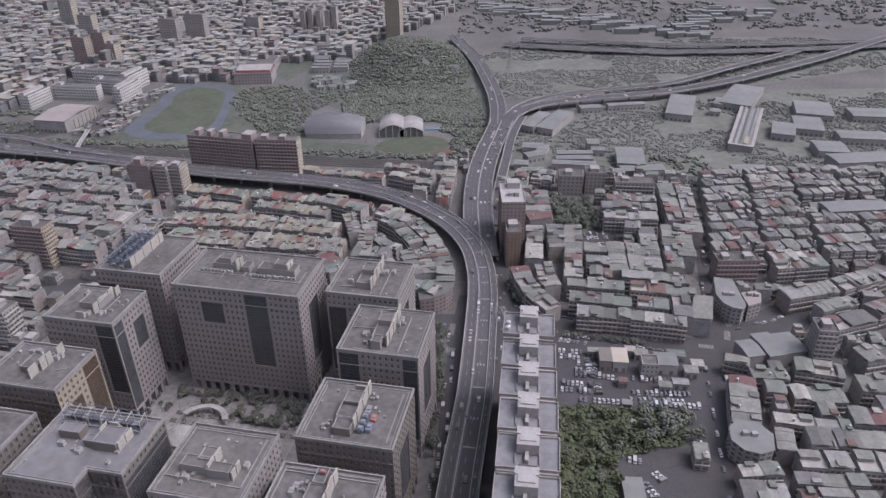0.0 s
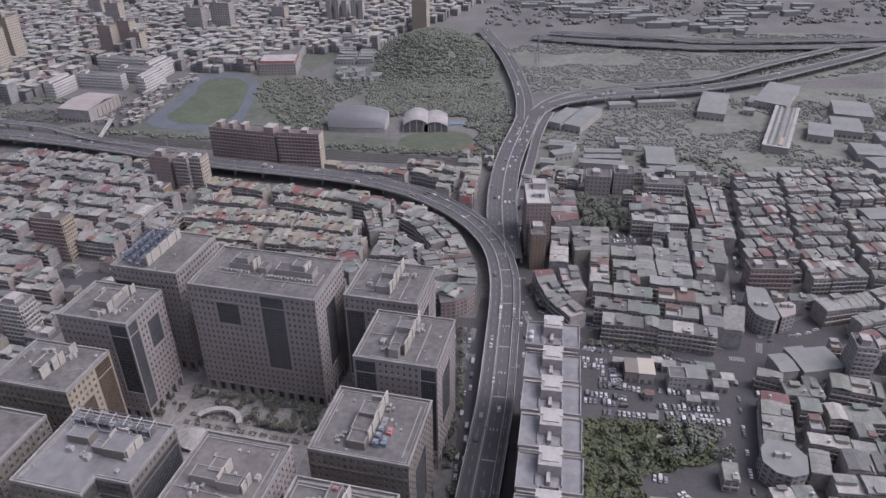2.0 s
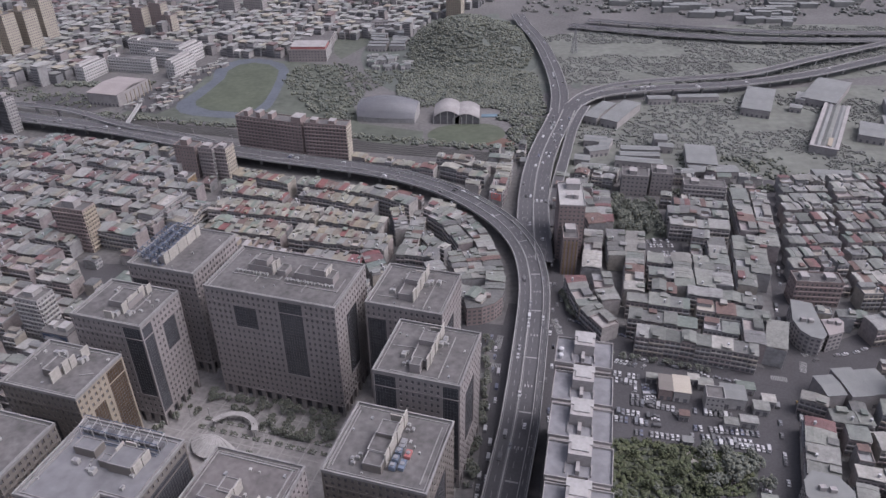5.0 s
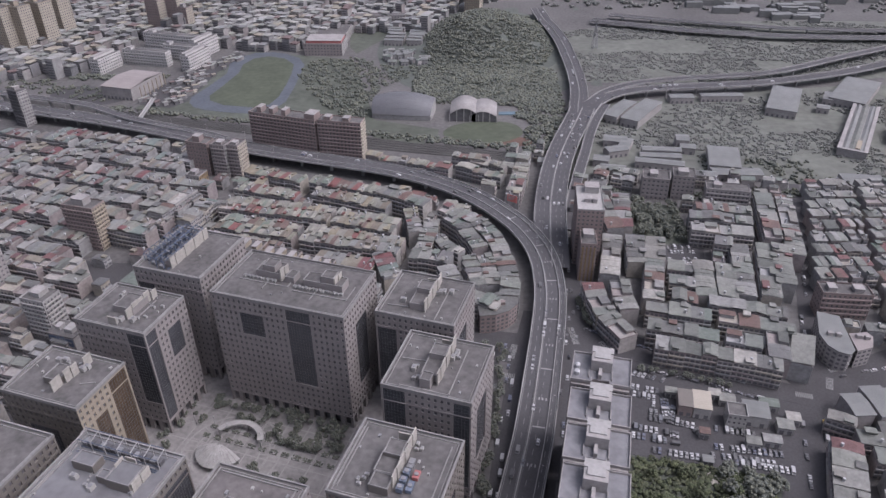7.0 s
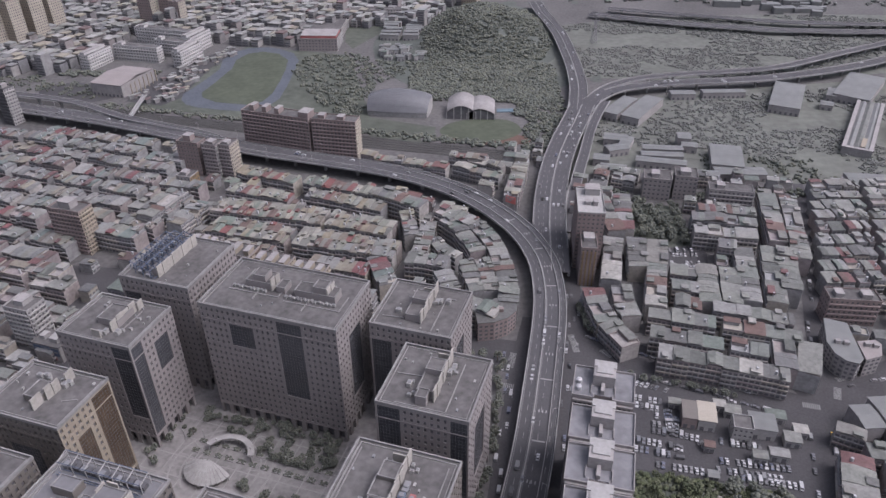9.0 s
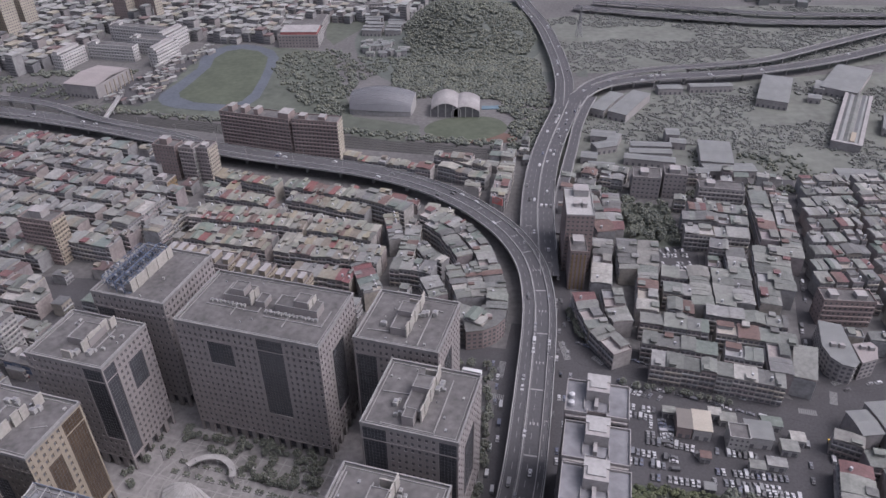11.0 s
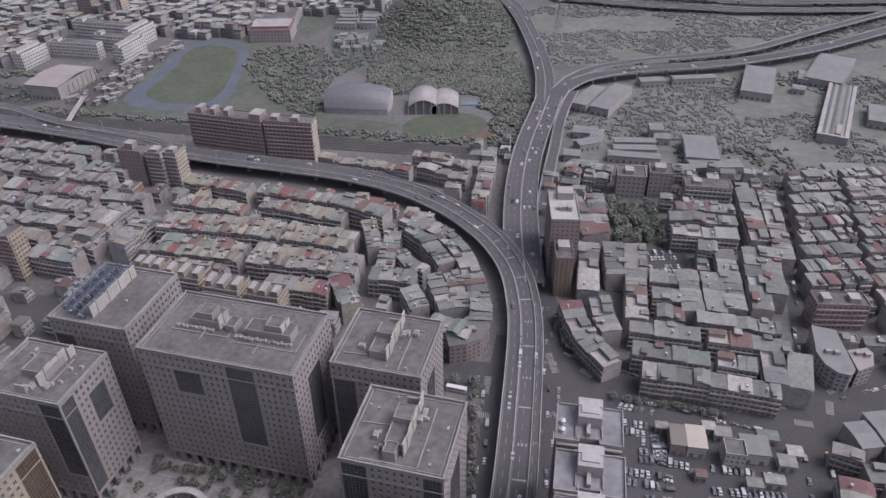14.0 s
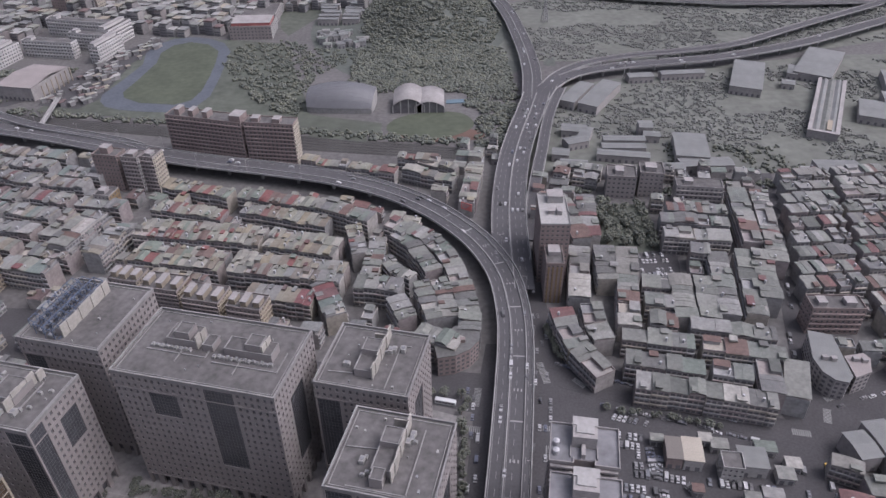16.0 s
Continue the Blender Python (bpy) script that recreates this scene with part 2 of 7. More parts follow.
class Mesh:
    """Verts and faces gathered for one mesh."""

    def __init__(self):
        self.v, self.f, self.m = [], [], []

    def poly(self, *pts):
        n = len(self.v)
        self.v.extend(pts)
        self.f.append(tuple(range(n, n + len(pts))))

    def box(self, x0, x1, y0, y1, z0, z1):
        n = len(self.v)
        self.v.extend([(x0, y0, z0), (x1, y0, z0), (x1, y1, z0), (x0, y1, z0),
                       (x0, y0, z1), (x1, y0, z1), (x1, y1, z1), (x0, y1, z1)])
        for a, b, c, d in ((0, 3, 2, 1), (4, 5, 6, 7), (0, 1, 5, 4), (1, 2, 6, 5), (2, 3, 7, 6), (3, 0, 4, 7)):
            self.f.append((n + a, n + b, n + c, n + d))

    def obox(self, p, q, width, z0, z1, ends=0.0):
        """A box along the ground line p to q."""
        dx, dy = q[0] - p[0], q[1] - p[1]
        l = math.hypot(dx, dy) or 1
        ux, uy = dx / l, dy / l
        nx, ny = -uy * width / 2, ux * width / 2
        p, q = (p[0] - ux * ends, p[1] - uy * ends), (q[0] + ux * ends, q[1] + uy * ends)
        self.prism([(p[0] - nx, p[1] - ny), (q[0] - nx, q[1] - ny), (q[0] + nx, q[1] + ny), (p[0] + nx, p[1] + ny)], z0, z1)

    def prism(self, ring, z0, z1, top=True):
        n, k = len(self.v), len(ring)
        self.v.extend([(x, y, z0) for x, y in ring] + [(x, y, z1) for x, y in ring])
        for i in range(k):
            j = (i + 1) % k
            self.f.append((n + i, n + j, n + k + j, n + k + i))
        self.f.append(tuple(range(n + k, n + 2 * k)))
        self.f.append(tuple(range(n + k - 1, n - 1, -1)))

    def cyl(self, x, y, z0, z1, r, k=10, r2=None):
        r2 = r if r2 is None else r2
        n = len(self.v)
        for zz, rr in ((z0, r), (z1, r2)):
            for i in range(k):
                a = 2 * math.pi * i / k
                self.v.append((x + rr * math.cos(a), y + rr * math.sin(a), zz))
        for i in range(k):
            j = (i + 1) % k
            self.f.append((n + i, n + j, n + k + j, n + k + i))
        self.f.append(tuple(range(n + k, n + 2 * k)))
        self.f.append(tuple(range(n + k - 1, n - 1, -1)))

    def tube(self, p, q, r, k=6):
        p, q = Vector(p), Vector(q)
        w = (q - p).normalized()
        a = w.orthogonal().normalized()
        b = w.cross(a)
        n = len(self.v)
        for c in (p, q):
            for i in range(k):
                t = 2 * math.pi * i / k
                self.v.append(tuple(c + r * (math.cos(t) * a + math.sin(t) * b)))
        for i in range(k):
            j = (i + 1) % k
            self.f.append((n + i, n + j, n + k + j, n + k + i))
        self.f.append(tuple(range(n + k, n + 2 * k)))
        self.f.append(tuple(range(n + k - 1, n - 1, -1)))

    def blob(self, c, r, rnd, squash=0.8):
        n = len(self.v)
        for x, y, z in ICO:
            k = r * rnd.uniform(0.7, 1.25)
            self.v.append((c[0] + x * k, c[1] + y * k, c[2] + z * k * squash))
        for a, b, d in ICOF:
            self.f.append((n + a, n + b, n + d))

    def add(self, other, x, y, turn, slot=0):
        """Takes over another mesh, turned and moved, with a material slot."""
        c, s, n = math.cos(radians(turn)), math.sin(radians(turn)), len(self.v)
        self.v.extend((x + a * c - b * s, y + a * s + b * c, z) for a, b, z in other.v)
        self.f.extend(tuple(n + i for i in q) for q in other.f)
        self.m.extend([slot] * len(other.f))

    def data(self, name, material, smooth=False):
        me = bpy.data.meshes.new(name)
        me.from_pydata(self.v, [], self.f)
        if isinstance(material, (list, tuple)):
            for q in material:
                me.materials.append(q)
            me.polygons.foreach_set("material_index", self.m)
            material = None
        if smooth:
            me.shade_smooth()
        if material:
            me.materials.append(material)
        return me


_bm = bmesh.new()
bmesh.ops.create_icosphere(_bm, subdivisions=1, radius=1)
ICO = [tuple(v.co) for v in _bm.verts]
ICOF = [tuple(v.index for v in f.verts) for f in _bm.faces]
_bm.free()


def root(name, label, category, x=0.0, y=0.0, z=0.0, turn=0.0, group="", kind=""):
    ob = new(name)
    ob.empty_display_size = 0.5
    ob.matrix_basis = pose(x, y, z, 0, 0, turn)
    return tagged(ob, label, category, group, kind)


def part(name, me, material, parent, label="", kind="", smooth=False):
    data = me.data(name, material, smooth) if isinstance(me, Mesh) else me
    ob = new(name, data)
    ob.parent = parent
    return tagged(ob, label, kind=kind)


def solo(name, me, material, label, category, x=0.0, y=0.0, z=0.0, turn=0.0, group="", kind="", smooth=False):
    data = me.data(name, material, smooth) if isinstance(me, Mesh) else me
    ob = new(name, data)
    ob.matrix_basis = pose(x, y, z, 0, 0, turn)
    return tagged(ob, label, category, group, kind)


def smooth_line(pts, step=6.0):
    """A Catmull-Rom line through the points, cut into steps."""
    pts = [Vector(p) for p in pts]
    ext = [2 * pts[0] - pts[1]] + pts + [2 * pts[-1] - pts[-2]]
    out = []
    for i in range(1, len(ext) - 2):
        a, b, c, d = ext[i - 1:i + 3]
        n = max(1, int((c - b).length / step))
        for k in range(n):
            t = k / n
            out.append(0.5 * ((2 * b) + (c - a) * t + (2 * a - 5 * b + 4 * c - d) * t * t + (3 * b - a - 3 * c + d) * t ** 3))
    out.append(pts[-1])
    return out


def offset_line(line, off):
    """The line moved sideways by off, to the right of its way."""
    out = []
    for i, p in enumerate(line):
        d = line[min(i + 1, len(line) - 1)] - line[max(i - 1, 0)]
        d.z = 0
        d.normalize()
        out.append(p + Vector((d.y, -d.x, 0)) * off)
    return out


def strip(me, line, o0, o1, z0, z1):
    """A bar of square section along the line between two side offsets and two heights above it."""
    L, R = offset_line(line, o0), offset_line(line, o1)
    n = len(me.v)
    for a, b in zip(L, R):
        me.v.extend([(a.x, a.y, a.z + z0), (b.x, b.y, b.z + z0), (b.x, b.y, b.z + z1), (a.x, a.y, a.z + z1)])
    for i in range(len(line) - 1):
        p, q = n + 4 * i, n + 4 * i + 4
        for a, b in ((0, 1), (1, 2), (2, 3), (3, 0)):
            me.f.append((p + a, p + b, q + b, q + a))
    me.f.append((n, n + 3, n + 2, n + 1))
    e = n + 4 * (len(line) - 1)
    me.f.append((e, e + 1, e + 2, e + 3))


def dashes(me, line, off, z, on=4.0, gap=6.0, width=0.2):
    L = offset_line(line, off)
    run, k = 0.0, 0
    for a, b in zip(L, L[1:]):
        l = (b - a).length
        pos = 0.0
        while pos < l:
            phase = (run + pos) % (on + gap)
            if phase < on:
                e = min(l, pos + on - phase)
                p, q = a.lerp(b, pos / l), a.lerp(b, e / l)
                me.obox((p.x, p.y), (q.x, q.y), width, p.z + z, p.z + z + 0.02)
                pos = e + 1e-4
            else:
                pos += on + gap - phase + 1e-4
        run += l


def inside(x, y, ring):
    c = False
    for (x0, y0), (x1, y1) in zip(ring, ring[1:] + ring[:1]):
        if (y0 > y) != (y1 > y) and x < (x1 - x0) * (y - y0) / (y1 - y0) + x0:
            c = not c
    return c

# ---- ground ----
gm = Mesh()
xs = [-6000, -3000, -1800, -1200, -800, -500, -250, 0, 250, 500, 800, 1200, 1800, 3000, 6000]
ys = [-4000, -1500, -500, 0, 150, 300, 450, 600, 750, 900, 1050, 1200, 1400, 1700, 2100, 2700, 3500, 4800, 7000]
for y in ys:
    for x in xs:
        gm.v.append((x, y, 0.0))
for j in range(len(ys) - 1):
    for i in range(len(xs) - 1):
        a = j * len(xs) + i
        gm.f.append((a, a + 1, a + len(xs) + 1, a + len(xs)))
solo("ground", gm, M_GROUND, "grey-brown dusty city ground of lanes and yards", "ground", kind="structure")


PATCHES = []


def ground_z(x, y):
    return max([z for ring, z in PATCHES if inside(x, y, ring)], default=0.0)


def patch(name, ring, z, material, label, category="ground", thick=0.06):
    m = Mesh()
    m.prism(ring, z - thick, z)
    PATCHES.append((ring, z))
    return solo(name, m, material, label, category, kind="structure")


def wavy(cx, cy, rx, ry, n=40, amp=0.12, seed=1, turn=0.0):
    r = random.Random(seed)
    ph = [r.uniform(0, 6.28) for _ in range(4)]
    out = []
    for i in range(n):
        a = 2 * math.pi * i / n
        k = 1 + amp * (math.sin(2 * a + ph[0]) + math.sin(3 * a + ph[1]) + 0.6 * math.sin(5 * a + ph[2])) / 1.6
        x, y = rx * k * math.cos(a), ry * k * math.sin(a)
        c, s = math.cos(radians(turn)), math.sin(radians(turn))
        out.append((cx + x * c - y * s, cy + x * s + y * c))
    return out


CT, ST = math.cos(radians(-13)), math.sin(radians(-13))


def cplx(o, x, y):
    """A place in the office park's own square frame."""
    return (o[0] + x * CT - y * ST, o[1] + x * ST + y * CT)


patch("plaza", [(-235, 395), (-160, 372), (-148, 392), (-40, 400), (4, 385), (-18, 190), (-200, 180), (-250, 250)], 0.06, M_PAVE,
      "pale worn stone paving of the office plaza", "plaza")
patch("road", [(20, 385), (26, 415), (-250, 446), (-256, 424), (-100, 408), (-5, 392)], 0.09, M_ASPHALT, "dark asphalt cross street", "road")
patch("road", [(40, 296), (62, 470), (90, 402), (140, 380), (190, 372), (212, 405), (345, 446), (345, 424), (218, 372), (196, 340), (176, 296), (150, 236), (66, 226)], 0.04, M_ASPHALT,
      "wide dark asphalt crossing and yards beside the viaduct", "road")
patch("road", [(52, 432), (60, 405), (150, 372), (185, 362), (200, 372), (150, 390), (70, 430)], 0.1, M_ASPHALT, "dark asphalt street below the row houses", "road")
patch("road", [(172, 392), (184, 352), (206, 372), (262, 402), (345, 432), (600, 470), (600, 486), (342, 450), (250, 420), (205, 398)], 0.11,
      M_ASPHALT, "dark asphalt crossing and street between blocks", "road")
patch("road", [(146, 150), (130, 150), (134, 200), (142, 250), (166, 330), (178, 362), (190, 360), (178, 325), (156, 250)], 0.12, M_ASPHALT,
      "dark asphalt street beside the car park", "road")
patch("road", [(186, 388), (202, 450), (240, 590), (256, 640), (264, 640), (252, 590), (214, 450), (200, 392)], 0.13, M_ASPHALT,
      "dark straight lane between housing blocks", "road")
patch("road", [(-12, 150), (-2, 250), (6, 330), (14, 395), (22, 440), (52, 440), (48, 395), (40, 330), (30, 250), (18, 150)], 0.14, M_ASPHALT,
      "dark frontage road under the viaduct", "road")
patch("car_park", [(66, 322), (78, 386), (110, 384), (172, 352), (162, 316), (120, 316)], 0.16, M_ASPHALT, "open asphalt car park with parked cars", "car park")
patch("car_park", [(92, 262), (132, 272), (140, 306), (128, 308), (122, 282), (94, 278), (84, 230), (130, 225), (138, 262)], 0.17, M_ASPHALT,
      "small asphalt yard with parked cars", "car park")
patch("garden_plot", [(62, 322), (150, 312), (140, 284), (96, 276), (92, 232), (52, 232)], 0.1, M_LAWN, "overgrown green vacant plot", "grass")
patch("verge_grass", [(-400, 775), (-250, 748), (-60, 716), (-60, 740), (-130, 760), (-150, 830), (-190, 960), (-330, 985), (-372, 860)], 0.12, M_LAWN, "dull green grass round the sports ground", "grass")
patch("sports_field", [(-349 + 0.0, 812), (-345, 796), (-335, 783), (-318, 775), (-290, 770), (-262, 768), (-246, 778), (-238, 806), (-240, 850), (-244, 893), (-248, 934), (-262, 962), (-284, 978), (-303, 984), (-326, 978), (-340, 960), (-344, 930), (-336, 895), (-342, 850)], 0.3, M_TRACKB, "faded blue running track", "track")
patch("sports_lawn", [(-330, 818), (-324, 804), (-304, 791), (-268, 786), (-254, 796), (-250, 820), (-252, 860), (-256, 900), (-262, 935), (-280, 958), (-303, 966), (-320, 956), (-327, 930), (-322, 900), (-326, 850)], 0.36, M_GRASS, "dull green sports field inside the track", "grass")
patch("clay_field", wavy(-6, 716, 42, 14, 36, 0.03, 5, -2), 0.22, M_CLAY, "reddish clay ground beside the lawn", "ground")
patch("round_lawn", wavy(-14, 736, 42, 27, 40, 0.05, 6, 8), 0.3, M_GRASS, "oval bright green ball field", "grass")
patch("tennis_court", [(-128, 738), (-74, 722), (-70, 700), (-124, 714)], 0.25, M_LAWN, "grey green fenced court", "grass")
patch("school_lane", [(-404, 788), (-360, 778), (-348, 800), (-349, 900), (-332, 965), (-346, 978), (-376, 935), (-398, 850)], 0.14, M_ASPHALT, "grey lane with stalls beside the track", "ground")
patch("school_yard", wavy(-470, 810, 48, 30, 30, 0.05, 8, -15), 0.25, M_ASPHALT, "grey asphalt school yard", "ground")
patch("valley_grass", [(66, 640), (110, 655), (260, 640), (700, 640), (900, 760), (900, 900), (420, 905), (200, 850), (100, 815), (80, 740)], 0.1, M_HAZEGRASS, "dull green wasteland between works", "grass")
patch("valley_grass", wavy(270, 765, 140, 70, 60, 0.12, 9, 20), 0.2, M_HAZEGRASS, "dull green wasteland with scrub", "grass")
patch("valley_grass", wavy(360, 1040, 420, 130, 60, 0.1, 10, 12), 0.22, M_HAZEGRASS, "dull green valley floor in haze", "grass")
patch("valley_grass", wavy(-30, 1010, 130, 190, 60, 0.08, 11, 0), 0.18, M_LEAF, "dark green wooded slope floor", "grass")
patch("school_court", [(-222, 1110), (-165, 1108), (-161, 1061), (-190, 985), (-205, 1013)], 0.2, M_LAWN, "dull green school court", "grass")
patch("rail_yard", [(-560, 797), (-360, 755), (-128, 715), (10, 690), (10, 668), (-124, 687), (-354, 736), (-560, 776)], 0.2, M_BALLAST,
      "dark railway cutting beside the elevated road", "railway")

patch("park_ground", [(106, 594), (150, 594), (150, 534), (128, 530), (124, 524), (108, 540)], 0.15, M_LAWN, "dark shaded park ground between blocks", "grass")
patch("car_park", [(128, 529), (150, 533), (158, 528), (154, 502), (127, 502)], 0.18, M_ASPHALT, "small car park between housing rows", "car park")
patch("road", [(-345, 300), (-226, 300), (-212, 340), (-199, 372), (-192, 405), (-256, 424), (-250, 440), (-226, 470), (-262, 476), (-345, 478)], 0.05, M_ASPHALT, "dark asphalt streets and yards beside the offices", "road")
patch("parking_lot", [(-283, 462), (-258, 462), (-254, 445), (-280, 445)], 0.16, M_ASPHALT, "empty dark asphalt lot beside the offices", "lot")
# railway tracks
for k in range(5):
    for s in (-0.72, 0.72):
        rl = Mesh()
        line = smooth_line([(-560, 780 + 4.2 * k, 0.2), (-357, 739.5 + 3.6 * k, 0.2), (-126, 690 + 5.2 * k, 0.2), (10, 671 + 4 * k, 0.2)], 30)
        strip(rl, line, s - 0.16, s + 0.16, 0, 0.18)
        solo("rail", rl, M_DECK, "worn steel railway rail on ballast", "railway", kind="structure")

# ---- elevated roads ----


def viaduct(name, pts, width, label, lanes=(), median=None, piers=True, step=7.0, barrier_from=0, barrier_left_from=0, gap=28.0, thin=1.6):
    line = smooth_line(pts, step)
    v = root(name, label, "elevated road", kind="structure")
    h = width / 2
    d = Mesh()
    strip(d, line, -h, h, -0.5, 0.0)
    strip(d, line, -h * 0.55, h * 0.55, -thin, -0.5)
    part("deck", d, M_DECK, v, "grey asphalt deck on a concrete girder")
    for side, start in ((-1, barrier_left_from), (1, barrier_from)):
        b = Mesh()
        strip(b, line[start:], side * h - 0.25, side * h + 0.25, -0.6, 1.0)
        part("parapet", b, M_CONC, v, "pale concrete edge barrier")
        e = Mesh()
        strip(e, line[start:], side * (h - 0.9) - 0.1, side * (h - 0.9) + 0.1, 0.004, 0.02)
        part("edge_line", e, M_LINE, v, "worn white edge line")
    if median is not None:
        b = Mesh()
        strip(b, line, median - 0.3, median + 0.3, 0.0, 0.85)
        part("median_barrier", b, M_CONC, v, "pale concrete median barrier")
        for s in (-0.8, 0.8):
            e = Mesh()
            strip(e, line, median + s - 0.08, median + s + 0.08, 0.004, 0.02)
            part("edge_line", e, M_LINE, v)
    for off in lanes:
        e = Mesh()
        dashes(e, line, off, 0.004)
        part("lane_dashes", e, M_LINE, v, "worn white lane dashes", kind="stuff")
    if piers:
        run = 0.0
        for a, b in zip(line, line[1:]):
            run += (b - a).length
            if run > gap:
                run = 0.0
                d = (b - a).normalized()
                turn = math.degrees(math.atan2(d.y, d.x))
                p = root("pier", "grey concrete pier with a wide cap", "", a.x, a.y, 0, turn)
                p.parent = v
                c = Mesh()
                c.box(-1.0, 1.0, -1.2, 1.2, 0, a.z - thin - 1.2)
                part("column", c, M_CONC, p)
                c = Mesh()
                hw = h * 0.8
                zt = a.z - thin
                c.v.extend([(-0.9, -1.3, zt - 1.6), (0.9, -1.3, zt - 1.6), (0.9, 1.3, zt - 1.6), (-0.9, 1.3, zt - 1.6),
                            (-0.9, -hw, zt), (0.9, -hw, zt), (0.9, hw, zt), (-0.9, hw, zt)])
                for q in ((0, 3, 2, 1), (4, 5, 6, 7), (0, 1, 5, 4), (1, 2, 6, 5), (2, 3, 7, 6), (3, 0, 4, 7)):
                    c.f.append(q)
                part("pier_cap", c, M_CONC, p)
    return v, line


MAIN = [(-6, 120, 10), (5, 200, 10), (12, 250, 10), (20, 293, 10), (26, 327, 10), (34.5, 394, 10), (38.5, 433, 10), (39, 462, 10),
        (36, 492, 10), (27, 520, 10), (13, 545, 10), (-13, 576, 10), (-47, 602, 10), (-90, 622, 10), (-143, 637, 10),
        (-200, 651, 10), (-250, 666, 10), (-300, 683, 10), (-350, 701, 10), (-410, 719, 10), (-480, 737, 10), (-560, 755, 10), (-700, 782, 10)]
main_road, MAIN_LINE = viaduct("viaduct", MAIN, 20.5, "curved grey concrete expressway viaduct on piers", (-6.2, 1.2, 7.3), -2.6)
bars = Mesh()
for k in range(14):
    i = 22 + 3 * k
    a, d = MAIN_LINE[i], (MAIN_LINE[i + 1] - MAIN_LINE[i]).normalized()
    n = Vector((d.y, -d.x, 0))
    if k % 2 == 0:
        p, q = a - n * 1.4, a + n * 5.2
        bars.obox((p.x, p.y), (q.x, q.y), 1.0, 10.004, 10.02)
    else:
        for o in (0, 1.9, 3.8):
            p = a + n * o
            bars.obox((p.x - d.x, p.y - d.y), (p.x + d.x, p.y + d.y), 0.7, 10.004, 10.02)
part("slow_marking", bars, M_LINE, main_road, "worn white slow-down bars", kind="stuff")
br = Mesh()
strip(br, MAIN_LINE[:75], 5.8, 6.2, 0.0, 0.85)
part("lane_barrier", br, M_CONC, main_road, "pale concrete lane barrier")
STRAIGHT = [(42, 480, 9.4), (44, 555, 9.4), (49, 610, 9.4), (56, 655, 9.4), (66, 700, 9.4), (78, 745, 9.4), (88, 785, 9.4)]
straight_road, STRAIGHT_LINE = viaduct("viaduct", STRAIGHT, 25.0, "wide straight grey expressway viaduct", (-8.5, -4.6, 4.6, 8.5), 0.0,
                                       barrier_left_from=8, barrier_from=4)
ARM_L = [(82, 772, 9.0), (88, 830, 9.0), (89, 875, 9.0), (88, 915, 9.0), (85, 965, 9.0), (80, 1026, 9), (71, 1085, 9), (60, 1140, 9), (52, 1200, 9)]
arm_left, ARM_L_LINE = viaduct("viaduct", ARM_L, 19.0, "grey expressway arm running to the hill", (-4.5, 4.5), 0.0, barrier_from=6)
ARM_R = [(90, 770, 8.7), (106, 806, 8.7), (134, 836, 8.7), (181, 855, 8.7), (257, 870, 8.7), (312, 884, 8.7), (400, 920, 8.7), (490, 972, 8.7), (600, 1040, 8.7), (800, 1180, 8.7)]
arm_right, ARM_R_LINE = viaduct("viaduct", ARM_R, 15.0, "grey expressway arm curving away across the valley", (-3.6, 3.6), None, barrier_left_from=8)
ARM_R2 = [(96, 800, 8.4), (118, 838, 8.4), (150, 866, 8.4), (200, 886, 8.4), (262, 900, 8.4), (330, 922, 8.4), (430, 985, 8.4), (560, 1065, 8.4)]
viaduct("viaduct", ARM_R2, 11.0, "second grey expressway ramp crossing the valley", (0.0,), None, barrier_from=8)
RAMP = [(-262, 679, 10.05), (-285, 690, 10.05), (-326, 704, 10.6), (-368, 717.5, 11.5), (-398, 731, 12.3), (-430, 747, 13), (-464, 757, 13.5), (-505, 766, 13.5), (-600, 786, 13.5), (-700, 808, 13.5)]
viaduct("viaduct", RAMP, 8.5, "narrow pale concrete ramp rising beside the expressway", (0.0,), None)
SLIP = [(59, 545, 1.8), (62, 572, 4), (66.5, 602, 6.5), (73, 634, 8.6), (81, 672, 9.1), (91, 722, 9.1), (101, 760, 9.0), (114, 800, 8.75)]
viaduct("viaduct", SLIP, 9.0, "narrow grey slip road dropping from the expressway", (0.0,), None, gap=30, barrier_from=0, thin=1.2)
FAR1 = [(130, 1150, 6), (220, 1113, 6), (320, 1090, 6), (420, 1079, 6), (604, 1085, 6), (900, 1120, 6)]
viaduct("viaduct", FAR1, 16.0, "distant grey road across the valley", (), 0.0, step=20, gap=40)
FAR2 = [(160, 1180, 6), (300, 1142, 6), (430, 1118, 6), (640, 1120, 6), (900, 1150, 6)]
viaduct("viaduct", FAR2, 12.0, "distant grey road across the valley", (), None, step=20, gap=40)
fb = root("footbridge", "pale steel footbridge over the railway", "footbridge", kind="structure")
m = Mesh()
strip(m, [Vector((-369, 724, 8)), Vector((-376, 758, 7)), Vector((-383, 792, 6))], -2, 2, -0.6, 0)
part("deck", m, M_CONC, fb)
for s in (-2, 2):
    m = Mesh()
    strip(m, [Vector((-369, 724, 8)), Vector((-376, 758, 7)), Vector((-383, 792, 6))], s - 0.1, s + 0.1, 0, 1.2)
    part("railing", m, M_WHITE, fb)
for x, y in ((-371, 733), (-376, 758), (-382, 786)):
    m = Mesh()
    m.cyl(x, y, 0, 5.4, 0.5)
    part("column", m, M_CONC, fb)

